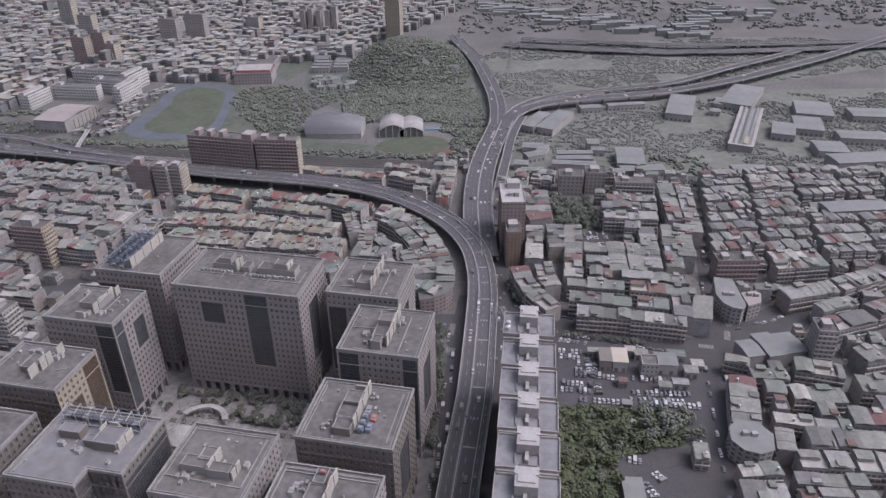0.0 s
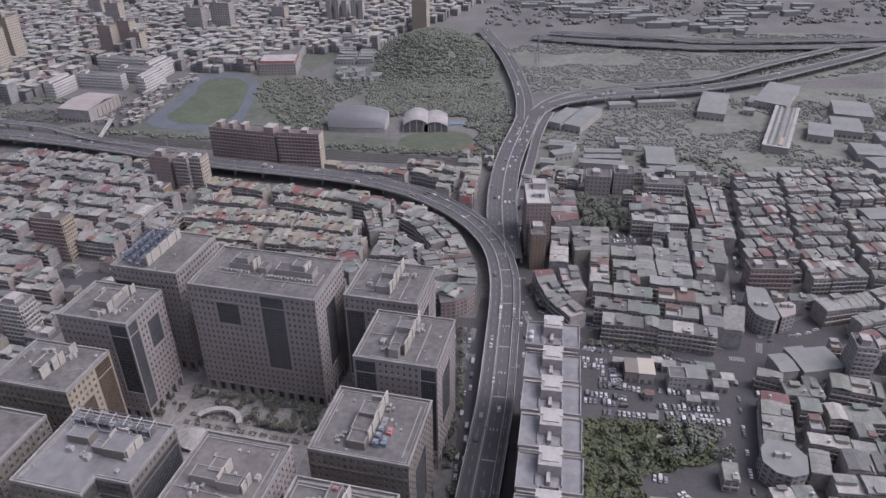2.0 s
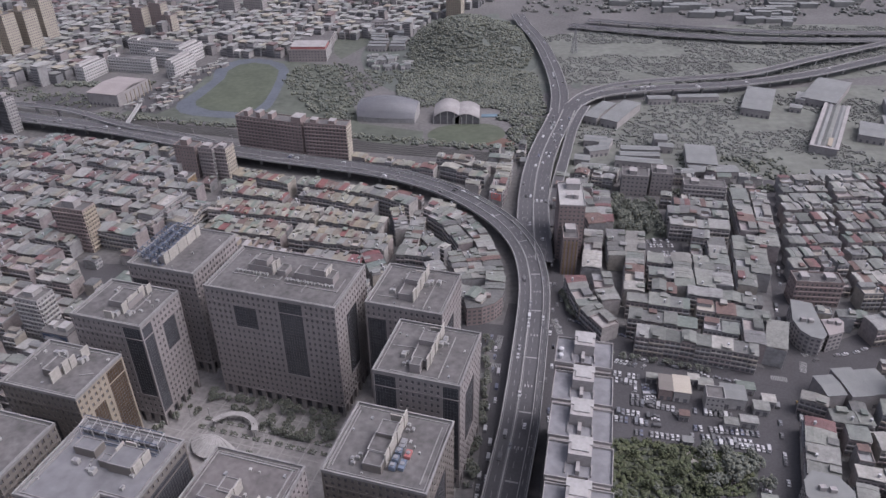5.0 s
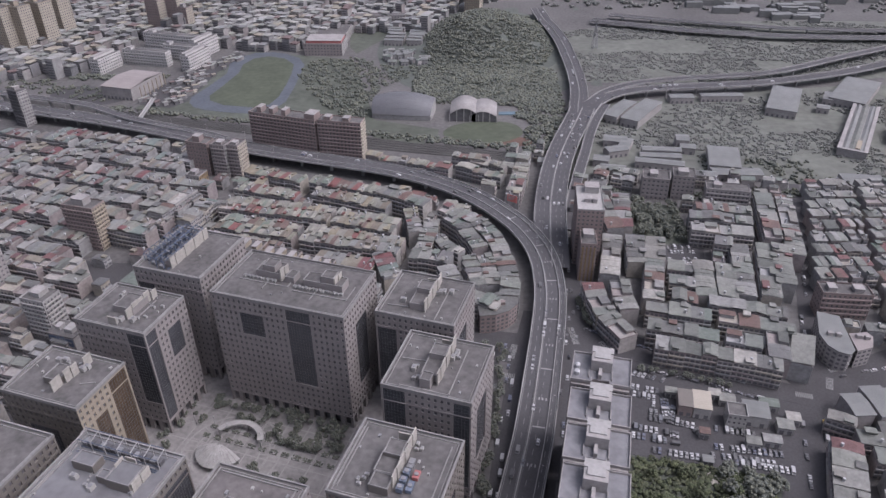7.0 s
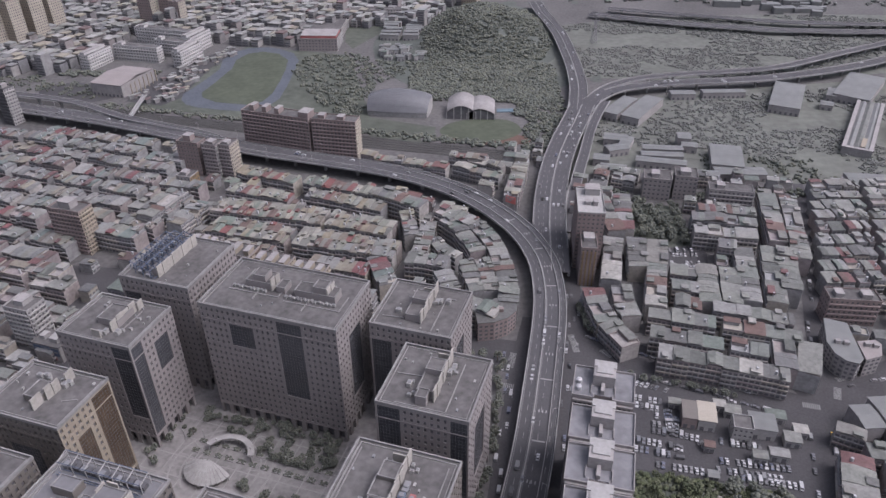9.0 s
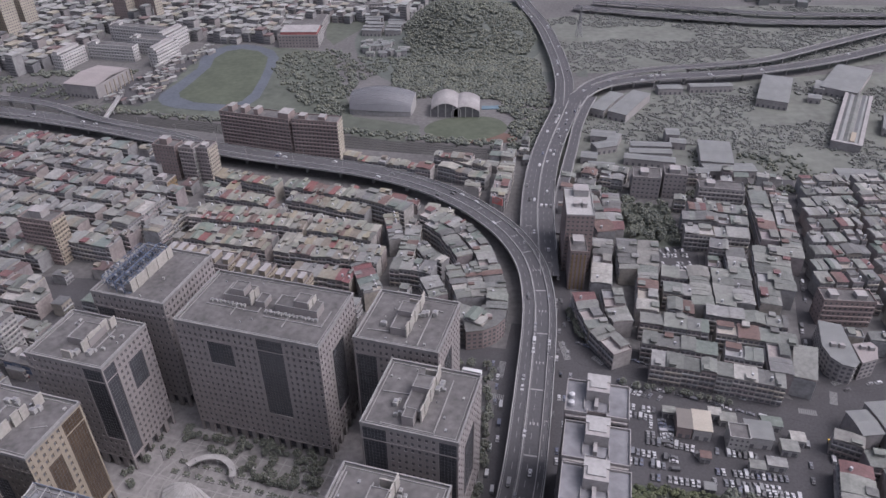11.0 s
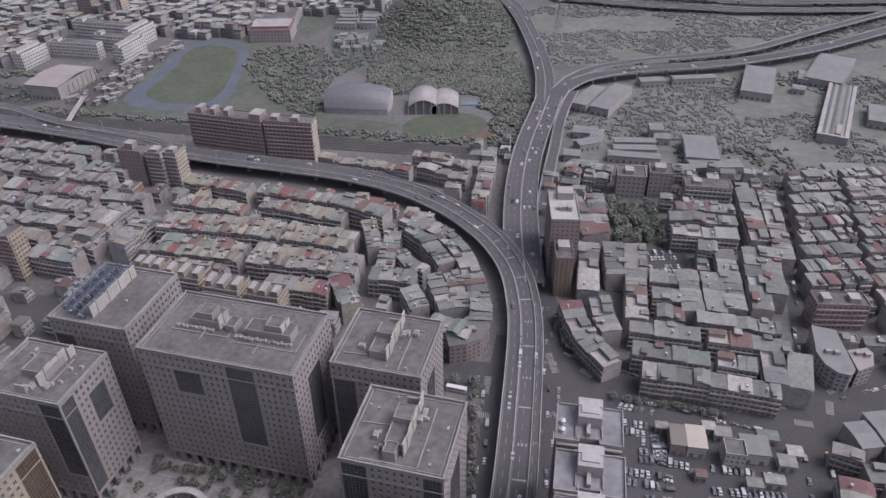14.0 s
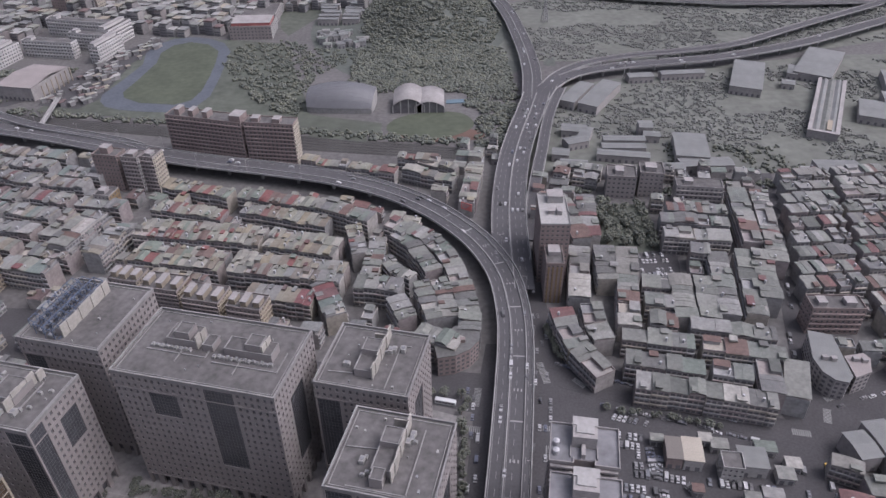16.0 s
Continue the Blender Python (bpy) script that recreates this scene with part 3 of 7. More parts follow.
# frontage road markings
FR = smooth_line([(40, 300, 0.15), (44, 345, 0.15), (50, 395, 0.15), (56, 440, 0.15), (56, 490, 0.15), (60, 540, 0.15)])
FRONT = FR
road_r = Mesh()
strip(road_r, FR, -6, 6, -0.1, 0.0)
solo("road", road_r, M_ASPHALT, "dark asphalt frontage road", "road", kind="structure")


def crossing(x, y, turn, n, length, w=0.5, gap=0.55, z=0.18):
    m = Mesh()
    for i in range(n):
        o = (i - (n - 1) / 2) * (w + gap)
        m.box(o - w / 2, o + w / 2, -length / 2, length / 2, 0, 0.02)
    ob = root("zebra_crossing", "worn white zebra crossing stripes", "road marking", x, y, z, turn, kind="structure")
    part("stripes", m, M_LINE, ob, kind="stuff")


crossing(15, 398, 80, 13, 4.0)
crossing(12, 376, -10, 8, 4.0)
crossing(4, 366, 30, 7, 3.5)
crossing(53, 416, 100, 16, 4.0)
crossing(50, 376, -8, 6, 3.5)
crossing(50, 362, -8, 4, 5.5)
crossing(198, 383, 70, 10, 4.0)
crossing(180, 372, -10, 9, 4.0)
crossing(72, 408, 130, 8, 3.5)
crossing(206, 396, 20, 9, 3.5)

# ---- office park ----


def facade(face, w, d, h, panels, base, tile, parent, cell=3.05, glass=None, at=(0.0, 0.0)):
    """One wall of piers and spandrels with real window openings; panels (c0, c1, r0, r1) stay open for curtain glass."""
    L = w if face in (0, 2) else d
    nc = max(4, round(L / cell))
    cw = L / nc
    z0, z1 = base, h - 1.2
    nr = round((z1 - z0) / 3.85)
    rh = (z1 - z0) / nr
    T = 0.7
    ax, ay = at

    def put(m, a, b, za, zb, out=0.0, t=T):
        if face == 0:
            m.box(ax + a, ax + b, ay - out, ay + t, za, zb)
        elif face == 2:
            m.box(ax + w - b, ax + w - a, ay + d - t, ay + d + out, za, zb)
        elif face == 1:
            m.box(ax + w - t, ax + w + out, ay + a, ay + b, za, zb)
        else:
            m.box(ax - out, ax + t, ay + d - b, ay + d - a, za, zb)

    pw, sh = cw * 0.27, rh * 0.235
    # one connected sheet of wall with window openings and their reveals
    us, cols = [0.0], []
    for c in range(nc):
        us += [c * cw + pw, (c + 1) * cw - pw]
        cols.append(len(us) - 2)
    us.append(L)
    zs, rws = [z0], []
    for r in range(nr):
        zs += [z0 + r * rh + sh, z0 + (r + 1) * rh - sh]
        rws.append(len(zs) - 2)
    zs.append(z1)
    wall, index = Mesh(), {}

    def vert(i, k, t):
        if (i, k, t) not in index:
            u, z = us[i], zs[k]
            index[i, k, t] = len(wall.v)
            p = (u, t) if face == 0 else (w - u, d - t) if face == 2 else (w - t, u) if face == 1 else (t, d - u)
            wall.v.append((ax + p[0], ay + p[1], z))
        return index[i, k, t]

    def open_cell(i, k):
        c, r = i // 2, nr - 1 - k // 2
        win = i in cols and k in rws
        if win:
            return True
        cs = [i // 2] if i in cols else [i // 2 - 1, i // 2]
        rs = [r] if k in rws else [nr - 1 - (k // 2 - 1), nr - 1 - k // 2]
        return all(0 <= a < nc and 0 <= q < nr and any(p[0] <= a < p[1] and p[2] <= q < p[3] for p in panels) for a in cs for q in rs)
    nu, nz = len(us) - 1, len(zs) - 1
    cols, rws = set(cols), set(rws)
    state = [[open_cell(i, k) for k in range(nz)] for i in range(nu)]
    for i in range(nu):
        for k in range(nz):
            if not state[i][k]:
                wall.f.append((vert(i, k, 0.0), vert(i + 1, k, 0.0), vert(i + 1, k + 1, 0.0), vert(i, k + 1, 0.0)))
                continue
            for di, dk, e in ((-1, 0, ((i, k), (i, k + 1))), (1, 0, ((i + 1, k + 1), (i + 1, k))), (0, -1, ((i + 1, k), (i, k))), (0, 1, ((i, k + 1), (i + 1, k + 1)))):
                a, q = i + di, k + dk
                if not (0 <= a < nu and 0 <= q < nz) or not state[a][q]:
                    wall.f.append((vert(*e[0], 0.0), vert(*e[1], 0.0), vert(*e[1], 0.55), vert(*e[0], 0.55)))
    part("facade", wall, tile, parent)
    for c0, c1, r0, r1 in panels:
        g = Mesh()
        put(g, c0 * cw + pw * 0.6, c1 * cw - pw * 0.6, z1 - r1 * rh + sh * 0.6, z1 - r0 * rh - sh * 0.6, -0.35, 0.6)
        gp = part("curtain_wall", g, glass or M_CURTAIN, parent, "dark tinted curtain glass")
        mu = Mesh()
        k = (c1 - c0) * 2
        for i in range(1, k):
            x = c0 * cw + (c1 - c0) * cw * i / k
            put(mu, x - 0.05, x + 0.05, z1 - r1 * rh + sh * 0.6, z1 - r0 * rh - sh * 0.6, -0.28, 0.4)
        for i in range(1, (r1 - r0) * 2):
            z = z1 - r1 * rh + (r1 - r0) * rh * i / ((r1 - r0) * 2)
            put(mu, c0 * cw + pw, c1 * cw - pw, z - 0.06, z + 0.06, -0.3, 0.42)
        part("mullions", mu, M_FRAME, gp, kind="stuff")
    # arcade columns and belts
    n = nc // 2 if face < 2 else max(2, nc // 4)
    for i in range(n + 1):
        c = Mesh()
        a = i * L / n
        put(c, max(0.01, a - 1.3), min(L - 0.01, a + 1.3), 0, base, -0.02, 1.5)
        part("arcade_column", c, tile, parent)
    for zb in (base - 0.5, z1 - 2 * rh - 0.25):
        belt = Mesh()
        put(belt, 0.0, L, zb, zb + 0.5, 0.22, -0.003)
        part("belt_course", belt, tile, parent)


def office(label, o, w, d, h, panels=None, tile=M_TILE, roofm=M_ROOF, base=8.0, blocks=(), screens=(), kerbs=(), notch=None, turn=-13, faces=(0, 1, 2, 3), glass=None, side=None):
    b = root("office_building", label, "office building", o[0], o[1], 0, turn, "office park")
    panels = panels or {}
    FOOT.append((o[0], o[1], w, d, turn))
    core = Mesh()
    if notch:
        nx, ny = notch
        core.prism([(0.6, 0.6), (nx, 0.6), (nx, ny), (w - 0.6, ny), (w - 0.6, d - 0.6), (0.6, d - 0.6)], 0.0, h - 1.3)
    else:
        core.box(0.6, w - 0.6, 0.6, d - 0.6, base - 0.4, h - 1.3)
        core.box(2.6, w - 2.6, 2.6, d - 2.6, 0, base - 0.4)
    part("glazing", core, M_GLASS, b, "dark window glass behind the wall openings")
    slab = Mesh()
    if notch:
        facade(0, nx, d, h, [], base, tile, b)
        facade(1, nx, ny, h, [], base, tile, b)
        facade(0, w - nx, d, h, panels.get(0, []), base, tile, b, at=(nx, ny))
        facade(1, w, d - ny, h, panels.get(1, []), base, tile, b, at=(0, ny))
        facade(2, w, d, h, [], base, tile, b)
        facade(3, w, d, h, [], base, tile, b)
        slab.prism([(0.3, 0.3), (nx - 0.3, 0.3), (nx - 0.3, ny + 0.3), (w - 0.3, ny + 0.3), (w - 0.3, d - 0.3), (0.3, d - 0.3)], h - 1.25, h - 0.9)
        edges = ((0, nx, 0, 0.5), (nx - 0.5, nx, 0.5, ny + 0.5), (nx, w, ny, ny + 0.5), (0, w, d - 0.5, d), (0, 0.5, 0.5, d - 0.5), (w - 0.5, w, ny + 0.5, d - 0.5))
        rails = ((1.6, nx - 1.6, 1.6, 1.95), (nx - 1.95, nx - 1.6, 1.95, ny + 1.6), (nx - 1.95, w - 1.6, ny + 1.6, ny + 1.95),
                 (1.6, w - 1.6, d - 1.95, d - 1.6), (1.6, 1.95, 1.95, d - 1.95), (w - 1.95, w - 1.6, ny + 1.95, d - 1.95))
    else:
        for f in faces:
            # side recolours the east face to look sunlit
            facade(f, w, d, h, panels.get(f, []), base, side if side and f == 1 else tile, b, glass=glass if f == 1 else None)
        slab.box(0.3, w - 0.3, 0.3, d - 0.3, h - 1.25, h - 0.9)
        edges = ((0, w, 0, 0.5), (0, w, d - 0.5, d), (0, 0.5, 0.5, d - 0.5), (w - 0.5, w, 0.5, d - 0.5))
        rails = ((1.6, w - 1.6, 1.6, 1.95), (1.6, w - 1.6, d - 1.95, d - 1.6), (1.6, 1.95, 1.95, d - 1.95), (w - 1.95, w - 1.6, 1.95, d - 1.95))
    part("roof_deck", slab, roofm, b, "stained flat roof screed")
    for x0, x1, y0, y1 in edges:
        p = Mesh()
        p.box(x0 - 0.12, x1 + 0.12, y0 - (0.12 if y0 == 0 else 0), y1 + (0.12 if y1 == d else 0), h - 1.25, h + 0.25)
        part("parapet", p, M_COPE, b)
    for x0, x1, y0, y1 in rails:
        p = Mesh()
        p.box(x0, x1, y0, y1, h - 0.9, h - 0.45)
        part("gondola_rail", p, M_COPE, b)
    q = random.Random(int(abs(o[0]) * 7 + o[1]))
    for i in range(8):
        vx, vy, k = q.uniform(3, w - 4), q.uniform(3, d - 4), q.uniform(0.4, 1.1)
        if any(e[0] - 1 < vx < e[1] + 1 and e[2] - 1 < vy < e[3] + 1 for e in blocks) or (notch and vx > notch[0] - 2 and vy < notch[1] + 2):
            continue
        p = Mesh()
        p.box(vx, vx + k, vy, vy + k * q.uniform(0.6, 1.8), h - 0.9, h - 0.9 + q.uniform(0.4, 1.3))
        part("roof_vent", p, M_AC if q.random() < 0.6 else M_STEEL, b)
    for x0, x1, y0, y1, hh in blocks:
        m = Mesh()
        m.box(x0, x1, y0, y1, h - 0.9, h + hh)
        pb = part("penthouse", m, tile, b, "rendered rooftop plant room")
        r = Mesh()
        for e in ((x0, x1, y0, y0 + 0.3), (x0, x1, y1 - 0.3, y1), (x0, x0 + 0.3, y0 + 0.3, y1 - 0.3), (x1 - 0.3, x1, y0 + 0.3, y1 - 0.3)):
            r.box(e[0] - 0.06, e[1] + 0.06, e[2], e[3], h + hh, h + hh + 0.6)
        part("parapet", r, M_COPE, pb)
        r = Mesh()
        r.box(x0 + 0.3, x1 - 0.3, y0 + 0.3, y1 - 0.3, h + hh, h + hh + 0.08)
        part("roof_sheet", r, roofm, pb)
    for x0, x1, y0, y1, hh in screens:
        lx, ly = x1 - x0, y1 - y0
        k = max(1, round(max(lx, ly) / 4.4))
        for i in range(k):
            m = Mesh()
            a0, a1, dz = i / k, (i + 0.965) / k, q.choice((0, 0, -0.5, 0.3))
            if lx > ly:
                m.box(x0 + lx * a0, x0 + lx * a1, y0, y1, h - 0.9, h + hh + dz)
            else:
                o = 0.35 * (i % 2)
                m.box(x0 + o, x1 + o, y0 + ly * a0, y0 + ly * a1, h - 0.9, h + hh + dz)
            part("screen_wall", m, M_SCREEN, b, "tall cream rooftop screen panel")
    for x0, y0, x1, y1 in kerbs:
        m = Mesh()
        m.obox((x0, y0), (x1, y1), 0.45, h - 0.9, h - 0.3)
        part("roof_kerb", m, M_COPE, b)
    return b


def ac_unit(b_o, turn, x, y, z, big=False):
    """A fan box on a roof, in the building's own frame."""
    c, s = math.cos(radians(turn)), math.sin(radians(turn))
    key = "big" if big else "small"
    if key not in AC_MESH:
        k = 1.6 if big else 1.0
        m = Mesh()
        m.box(-0.9 * k, 0.9 * k, -0.6 * k, 0.6 * k, 0.25, 1.5 * k)
        m2 = Mesh()
        m2.cyl(0, 0, 1.5 * k, 1.5 * k + 0.3, 0.5 * k, 12, 0.55 * k)
        m3 = Mesh()
        for sx in (-0.8 * k, 0.6 * k):
            m3.box(sx, sx + 0.2, -0.6 * k, 0.6 * k, 0.0, 0.25)
        AC_MESH[key] = (m.data("casing", M_AC), m2.data("fan_hood", M_STEEL), m3.data("skid", M_STEEL))
    u = root("air_conditioner", "pale rooftop air conditioning unit on steel skids", "air conditioner",
             b_o[0] + x * c - y * s, b_o[1] + x * s + y * c, z, turn + random.choice((0, 90)), "rooftop air conditioners")
    for n, me in zip(("casing", "fan_hood", "skid"), AC_MESH[key]):
        part(n, me, None, u)


AC_MESH = {}
FOOT = []
rnd = random.Random(4)
A_O, B_O, C_O, D_O, E_O, F_O, G_O = (-144, 345), (-209, 326.5), (-47.3, 291.7), (-58.5, 344.5), (-197, 369.8), (-219, 278.5), (-228, 232.5)
H_O, I_O, J_O, K_O = (-175.5, 215.5), (-115, 207), (-60.6, 236.4), (-71, 181)
office("large pinkish-grey tiled office block with square windows and dark glass panels", A_O, 75, 42, 75.4,
       {0: [(5, 10, 2, 6), (14, 19, 0, 13)], 1: [(4, 9, 3, 14)]},
       blocks=((16, 30, 20, 30, 3.2), (20, 27, 21, 28, 6.5), (44, 66, 19, 27, 3.2), (54, 61, 20, 27, 6.5), (33, 38, 20, 27, 2.2)),
       screens=((30.2, 30.7, 20, 28, 6.0), (61.3, 61.8, 20, 28, 6.8)),
       kerbs=((8, 16, 36, 16), (36, 16, 36, 30), (40, 14, 70, 14), (70, 14, 70, 26), (24, 11, 24, 20), (52, 9, 52, 19)))
office("pinkish-grey tiled office block beside the plaza with a dark glass corner", B_O, 42, 33, 68.5,
       {0: [(10, 14, 0, 12)], 1: [(0, 3, 0, 15), (5, 9, 2, 7)]},
       blocks=((15, 27, 12, 24, 2.5),), screens=((26, 26.6, 8, 26, 5.5), (27.5, 28.1, 26, 30, 5), (19, 24, 3, 3.6, 4.0)),
       kerbs=((30, 6, 30, 26),))
office("pinkish-grey tiled office block with dark glass corners", C_O, 42.3, 40, 68.0,
       {0: [(0, 4, 0, 14), (11, 14, 0, 14)], 1: [(3, 9, 3, 12)]},
       blocks=((16, 24, 9, 27, 2.6), (16.5, 24, 20, 28, 5.2), (17, 22, 4, 9.5, 3.6)),
       screens=((24.1, 24.7, 7, 36, 6.0), (18, 24, 34, 34.6, 3.0)), kerbs=((31, 3, 31, 34), (8, 2.5, 31, 2.5), (3, 20, 15, 21)))
office("pinkish-grey tiled office block with a stepped rear corner", D_O, 42.3, 39, 68.0,
       {0: [(0, 4, 2, 14)], 1: [(3, 8, 3, 12)]},
       blocks=((16, 24, 8, 26, 2.6), (16.5, 24, 18, 26, 5.2)), screens=((24.1, 24.7, 7, 36, 6.0), (18, 24, 32, 32.6, 3.0)),
       kerbs=((31, 3, 31, 30), (31, 30, 36, 30), (4, 8, 15, 9)))
office("pinkish-grey tiled office block with a blue steel roof rack", E_O, 42.5, 45, 72.0,
       {0: [(0, 4, 2, 14)], 1: [(3, 9, 9, 14)]},
       blocks=((17, 21, 6, 12, 3.0),), screens=((21.2, 21.8, 5, 40, 6.0),))
# same tan tile all round; M_BEIGE paints the sun onto the east side
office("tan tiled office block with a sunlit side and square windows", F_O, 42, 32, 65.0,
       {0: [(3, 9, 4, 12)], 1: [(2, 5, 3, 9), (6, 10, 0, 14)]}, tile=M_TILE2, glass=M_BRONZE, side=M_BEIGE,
       blocks=((16, 24, 10, 20, 2.5),), screens=((24, 24.6, 6, 12, 5.0), (25, 25.6, 13, 21, 6.0), (26, 26.6, 24, 29, 5)),
       kerbs=((32, 14, 38, 17),))
office("tan tiled office block with a flat roof", G_O, 42, 32, 65.0, {1: [(3, 8, 3, 9)]}, tile=M_TILE2,
       blocks=((14, 22, 8, 20, 2.5),), screens=((24, 24.6, 8, 20, 5.0),))
office("tan office block with a pale roof and cut-out corner", H_O, 48, 42, 67.0, {1: [(0, 11, 1, 15)]}, tile=M_TILE2, roofm=M_ROOFL, notch=(32.5, 9.0),
       blocks=((9, 19, 24, 30, 3.0), (23, 28, 21, 25, 2.4), (28, 39, 20, 30, 3.6)), screens=((28, 28.5, 26, 31, 5.0), (39.2, 39.7, 21, 31, 4.4), (29, 34, 31, 31.5, 4.6)),
       kerbs=((2.8, 2.8, 2.8, 30), (4, 32, 40, 33), (18, 22, 18, 31)))
office("pinkish-grey tiled office block with a deep parapet", I_O, 40, 40, 64.0, {1: [(3, 9, 3, 12)]}, roofm=M_PINKROOF,
       blocks=((8, 20, 13, 19, 3.0), (20, 30, 12, 17, 3.2), (14, 20, 17, 24, 3.5)), screens=((20.2, 20.8, 13, 24, 5.0), (31, 31.6, 12, 19, 4.5)),
       kerbs=((2, 10, 36, 9), (3, 37, 37, 37), (36, 9, 36, 37)))
office("pinkish-grey tiled office block with blue and red roof machines", J_O, 44.6, 40.3, 63.0, {1: [(3, 9, 3, 12)]}, tile=M_TILE2,
       blocks=((16, 24, 5, 12, 3.0), (15.5, 24, 12, 22, 3.4), (16.5, 24, 20, 28, 5.2)), screens=((24.1, 24.7, 9, 36, 6.0), (18, 24, 33, 33.6, 4.0)),
       kerbs=((1.5, 4, 1.5, 36), (3, 4, 3, 36), (40.5, 4, 40.5, 36), (15, 10, 15, 34)))
office("pinkish-grey tiled office block with roof air conditioning", K_O, 43.5, 40, 65.0, {1: [(3, 9, 3, 12)]},
       blocks=((16, 24, 10, 28, 3.0), (17, 22, 28, 36, 4.0)), screens=((24.1, 24.7, 9, 36, 6.0),),
       kerbs=((2, 37.5, 41, 37.5), (2, 36, 41, 36), (2, 5, 2, 36)))

for x, y in [(40 + 2.0 * i, 17.0 + 0.5 * (i % 2)) for i in range(14)]:
    ac_unit(A_O, -13, x, y, 74.5)
for x, y in [(10 + 2.2 * i, 18.5) for i in range(9)]:
    ac_unit(A_O, -13, x, y, 74.5)
for O, z, pts in ((C_O, 67.1, ((26, 26), (27, 28), (28.5, 27), (27, 30), (11, 14), (12, 16), (13, 8), (14.5, 9.5))),
                  (D_O, 67.1, ((26, 24), (27.5, 25), (27, 27), (29, 26), (33, 27), (11, 13))),
                  (B_O, 67.6, ((30, 8), (31, 10), (34, 12), (33, 20), (37, 22), (22, 5), (24, 6.5), (10, 24), (13, 24))),
                  (I_O, 63.1, ((8, 10), (10, 11.5), (12, 9.5), (14, 12), (11, 7), (28, 18), (34, 20), (25, 8))),
                  (K_O, 64.1, ((10, 28), (11.5, 30), (13, 27), (13.5, 31), (9, 25), (21, 24))),
                  (J_O, 62.1, ((10, 9), (12, 10), (11, 7), (12.5, 12), (27, 30), (29, 31), (26.5, 33))),
                  (F_O, 64.1, ((12, 24), (15, 25), (17, 24), (27, 22), (28, 24))),
                  (H_O, 66.1, ((20, 18), (23, 17.5), (39, 14), (39, 20), (13, 20), (18, 28)))):
    for x, y in pts:
        ac_unit(O, -13, x, y, z, rnd.random() < 0.35)


def machine(o, x, y, z, w, d, h, material, label, turn=-13):
    c, s = math.cos(radians(turn)), math.sin(radians(turn))
    r = root("cooling_tower", label, "cooling tower", o[0] + x * c - y * s, o[1] + x * s + y * c, z, turn, "roof machines")
    m = Mesh()
    m.box(-w / 2, w / 2, -d / 2, d / 2, 0.4, h)
    part("casing", m, material, r)
    m = Mesh()
    m.cyl(0, 0, h, h + 0.5, min(w, d) * 0.38, 12)
    part("fan_ring", m, M_STEEL, r)
    m = Mesh()
    for i in range(3):
        yy = -d / 2 + (i + 0.5) * d / 3
        m.box(-w / 2 - 0.05, w / 2 + 0.05, yy - 0.1, yy + 0.1, 0.0, h * 0.8)
    part("frame", m, M_STEEL, r)


for i in range(3):
    machine(J_O, 27.5, 9 + 4 * i, 62.1, 2.6, 2.8, 2.6, M_BLUEW, "pale blue rooftop cooling tower")
machine(J_O, 31, 11, 62.1, 2.4, 5, 2.0, M_BLUEW, "pale blue rooftop cooling tower")
machine(J_O, 31.5, 17, 62.1, 2.4, 4, 2.0, M_RED, "red rooftop cooling tower")
machine(J_O, 27.5, 22, 62.1, 2.4, 5, 1.8, M_STEEL, "grey rooftop cooling tower")
machine(K_O, 20, 33, 65.0 + 4.6, 2.6, 1.6, 1.2, M_RED, "small red rooftop machine")


def rack(o, x, y, z, n, w, d, h, label, material, cross, turn=-13, along=True):
    """A row of machines under a steel rack."""
    c, s = math.cos(radians(turn)), math.sin(radians(turn))
    r = root("roof_rack", label, "steel rack", o[0] + x * c - y * s, o[1] + x * s + y * c, z, turn + (0 if along else 90))
    for i in range(n):
        m = Mesh()
        xx = i * w / (n - 1)
        m.tube((xx, 0, 0), (xx, 0, h), 0.22)
        m.tube((xx, 0, h), (xx, d * 0.8, h + 1.4), 0.22)
        m.tube((xx, d * 0.8, 0), (xx, d * 0.8, h + 1.4), 0.18)
        part("rack_frame", m, cross, r)
    for yy, zz in ((0, h), (d * 0.8, h + 1.4), (0.6, 0.5), (-1.2, 0.5), (-2.2, 0.6)):
        m = Mesh()
        m.tube((0, yy, zz), (w, yy, zz), 0.16)
        part("rack_beam", m, material, r)
    for i in range(n * 2):
        m = Mesh()
        xx = (i + 0.5) * w / (n * 2)
        m.box(xx - w / n / 5, xx + w / n / 5, 1.2, d * 0.6, 0.3, h * 0.42)
        part("machine_box", m, M_FRAME if i % 3 else M_STEEL, r)


rack(H_O, 4, 33.5, 66.1, 7, 38, 6.5, 5.0, "row of pale steel frames over roof machines with blue pipes", M_BLUE, M_WHITE)
rack(E_O, 18.5, 3, 71.1, 10, 38, 6, 5.0, "blue steel rack with pipes on the roof", M_BLUE, M_BLUE, along=False)
rack(E_O, 12, 5, 71.1, 9, 36, 6, 4.4, "blue steel rack with pipes on the roof", M_BLUE, M_BLUE, along=False)
rack(E_O, 5.6, 8, 71.1, 8, 32, 4.5, 3.4, "blue steel rack with pipes on the roof", M_BLUE, M_BLUE, along=False)

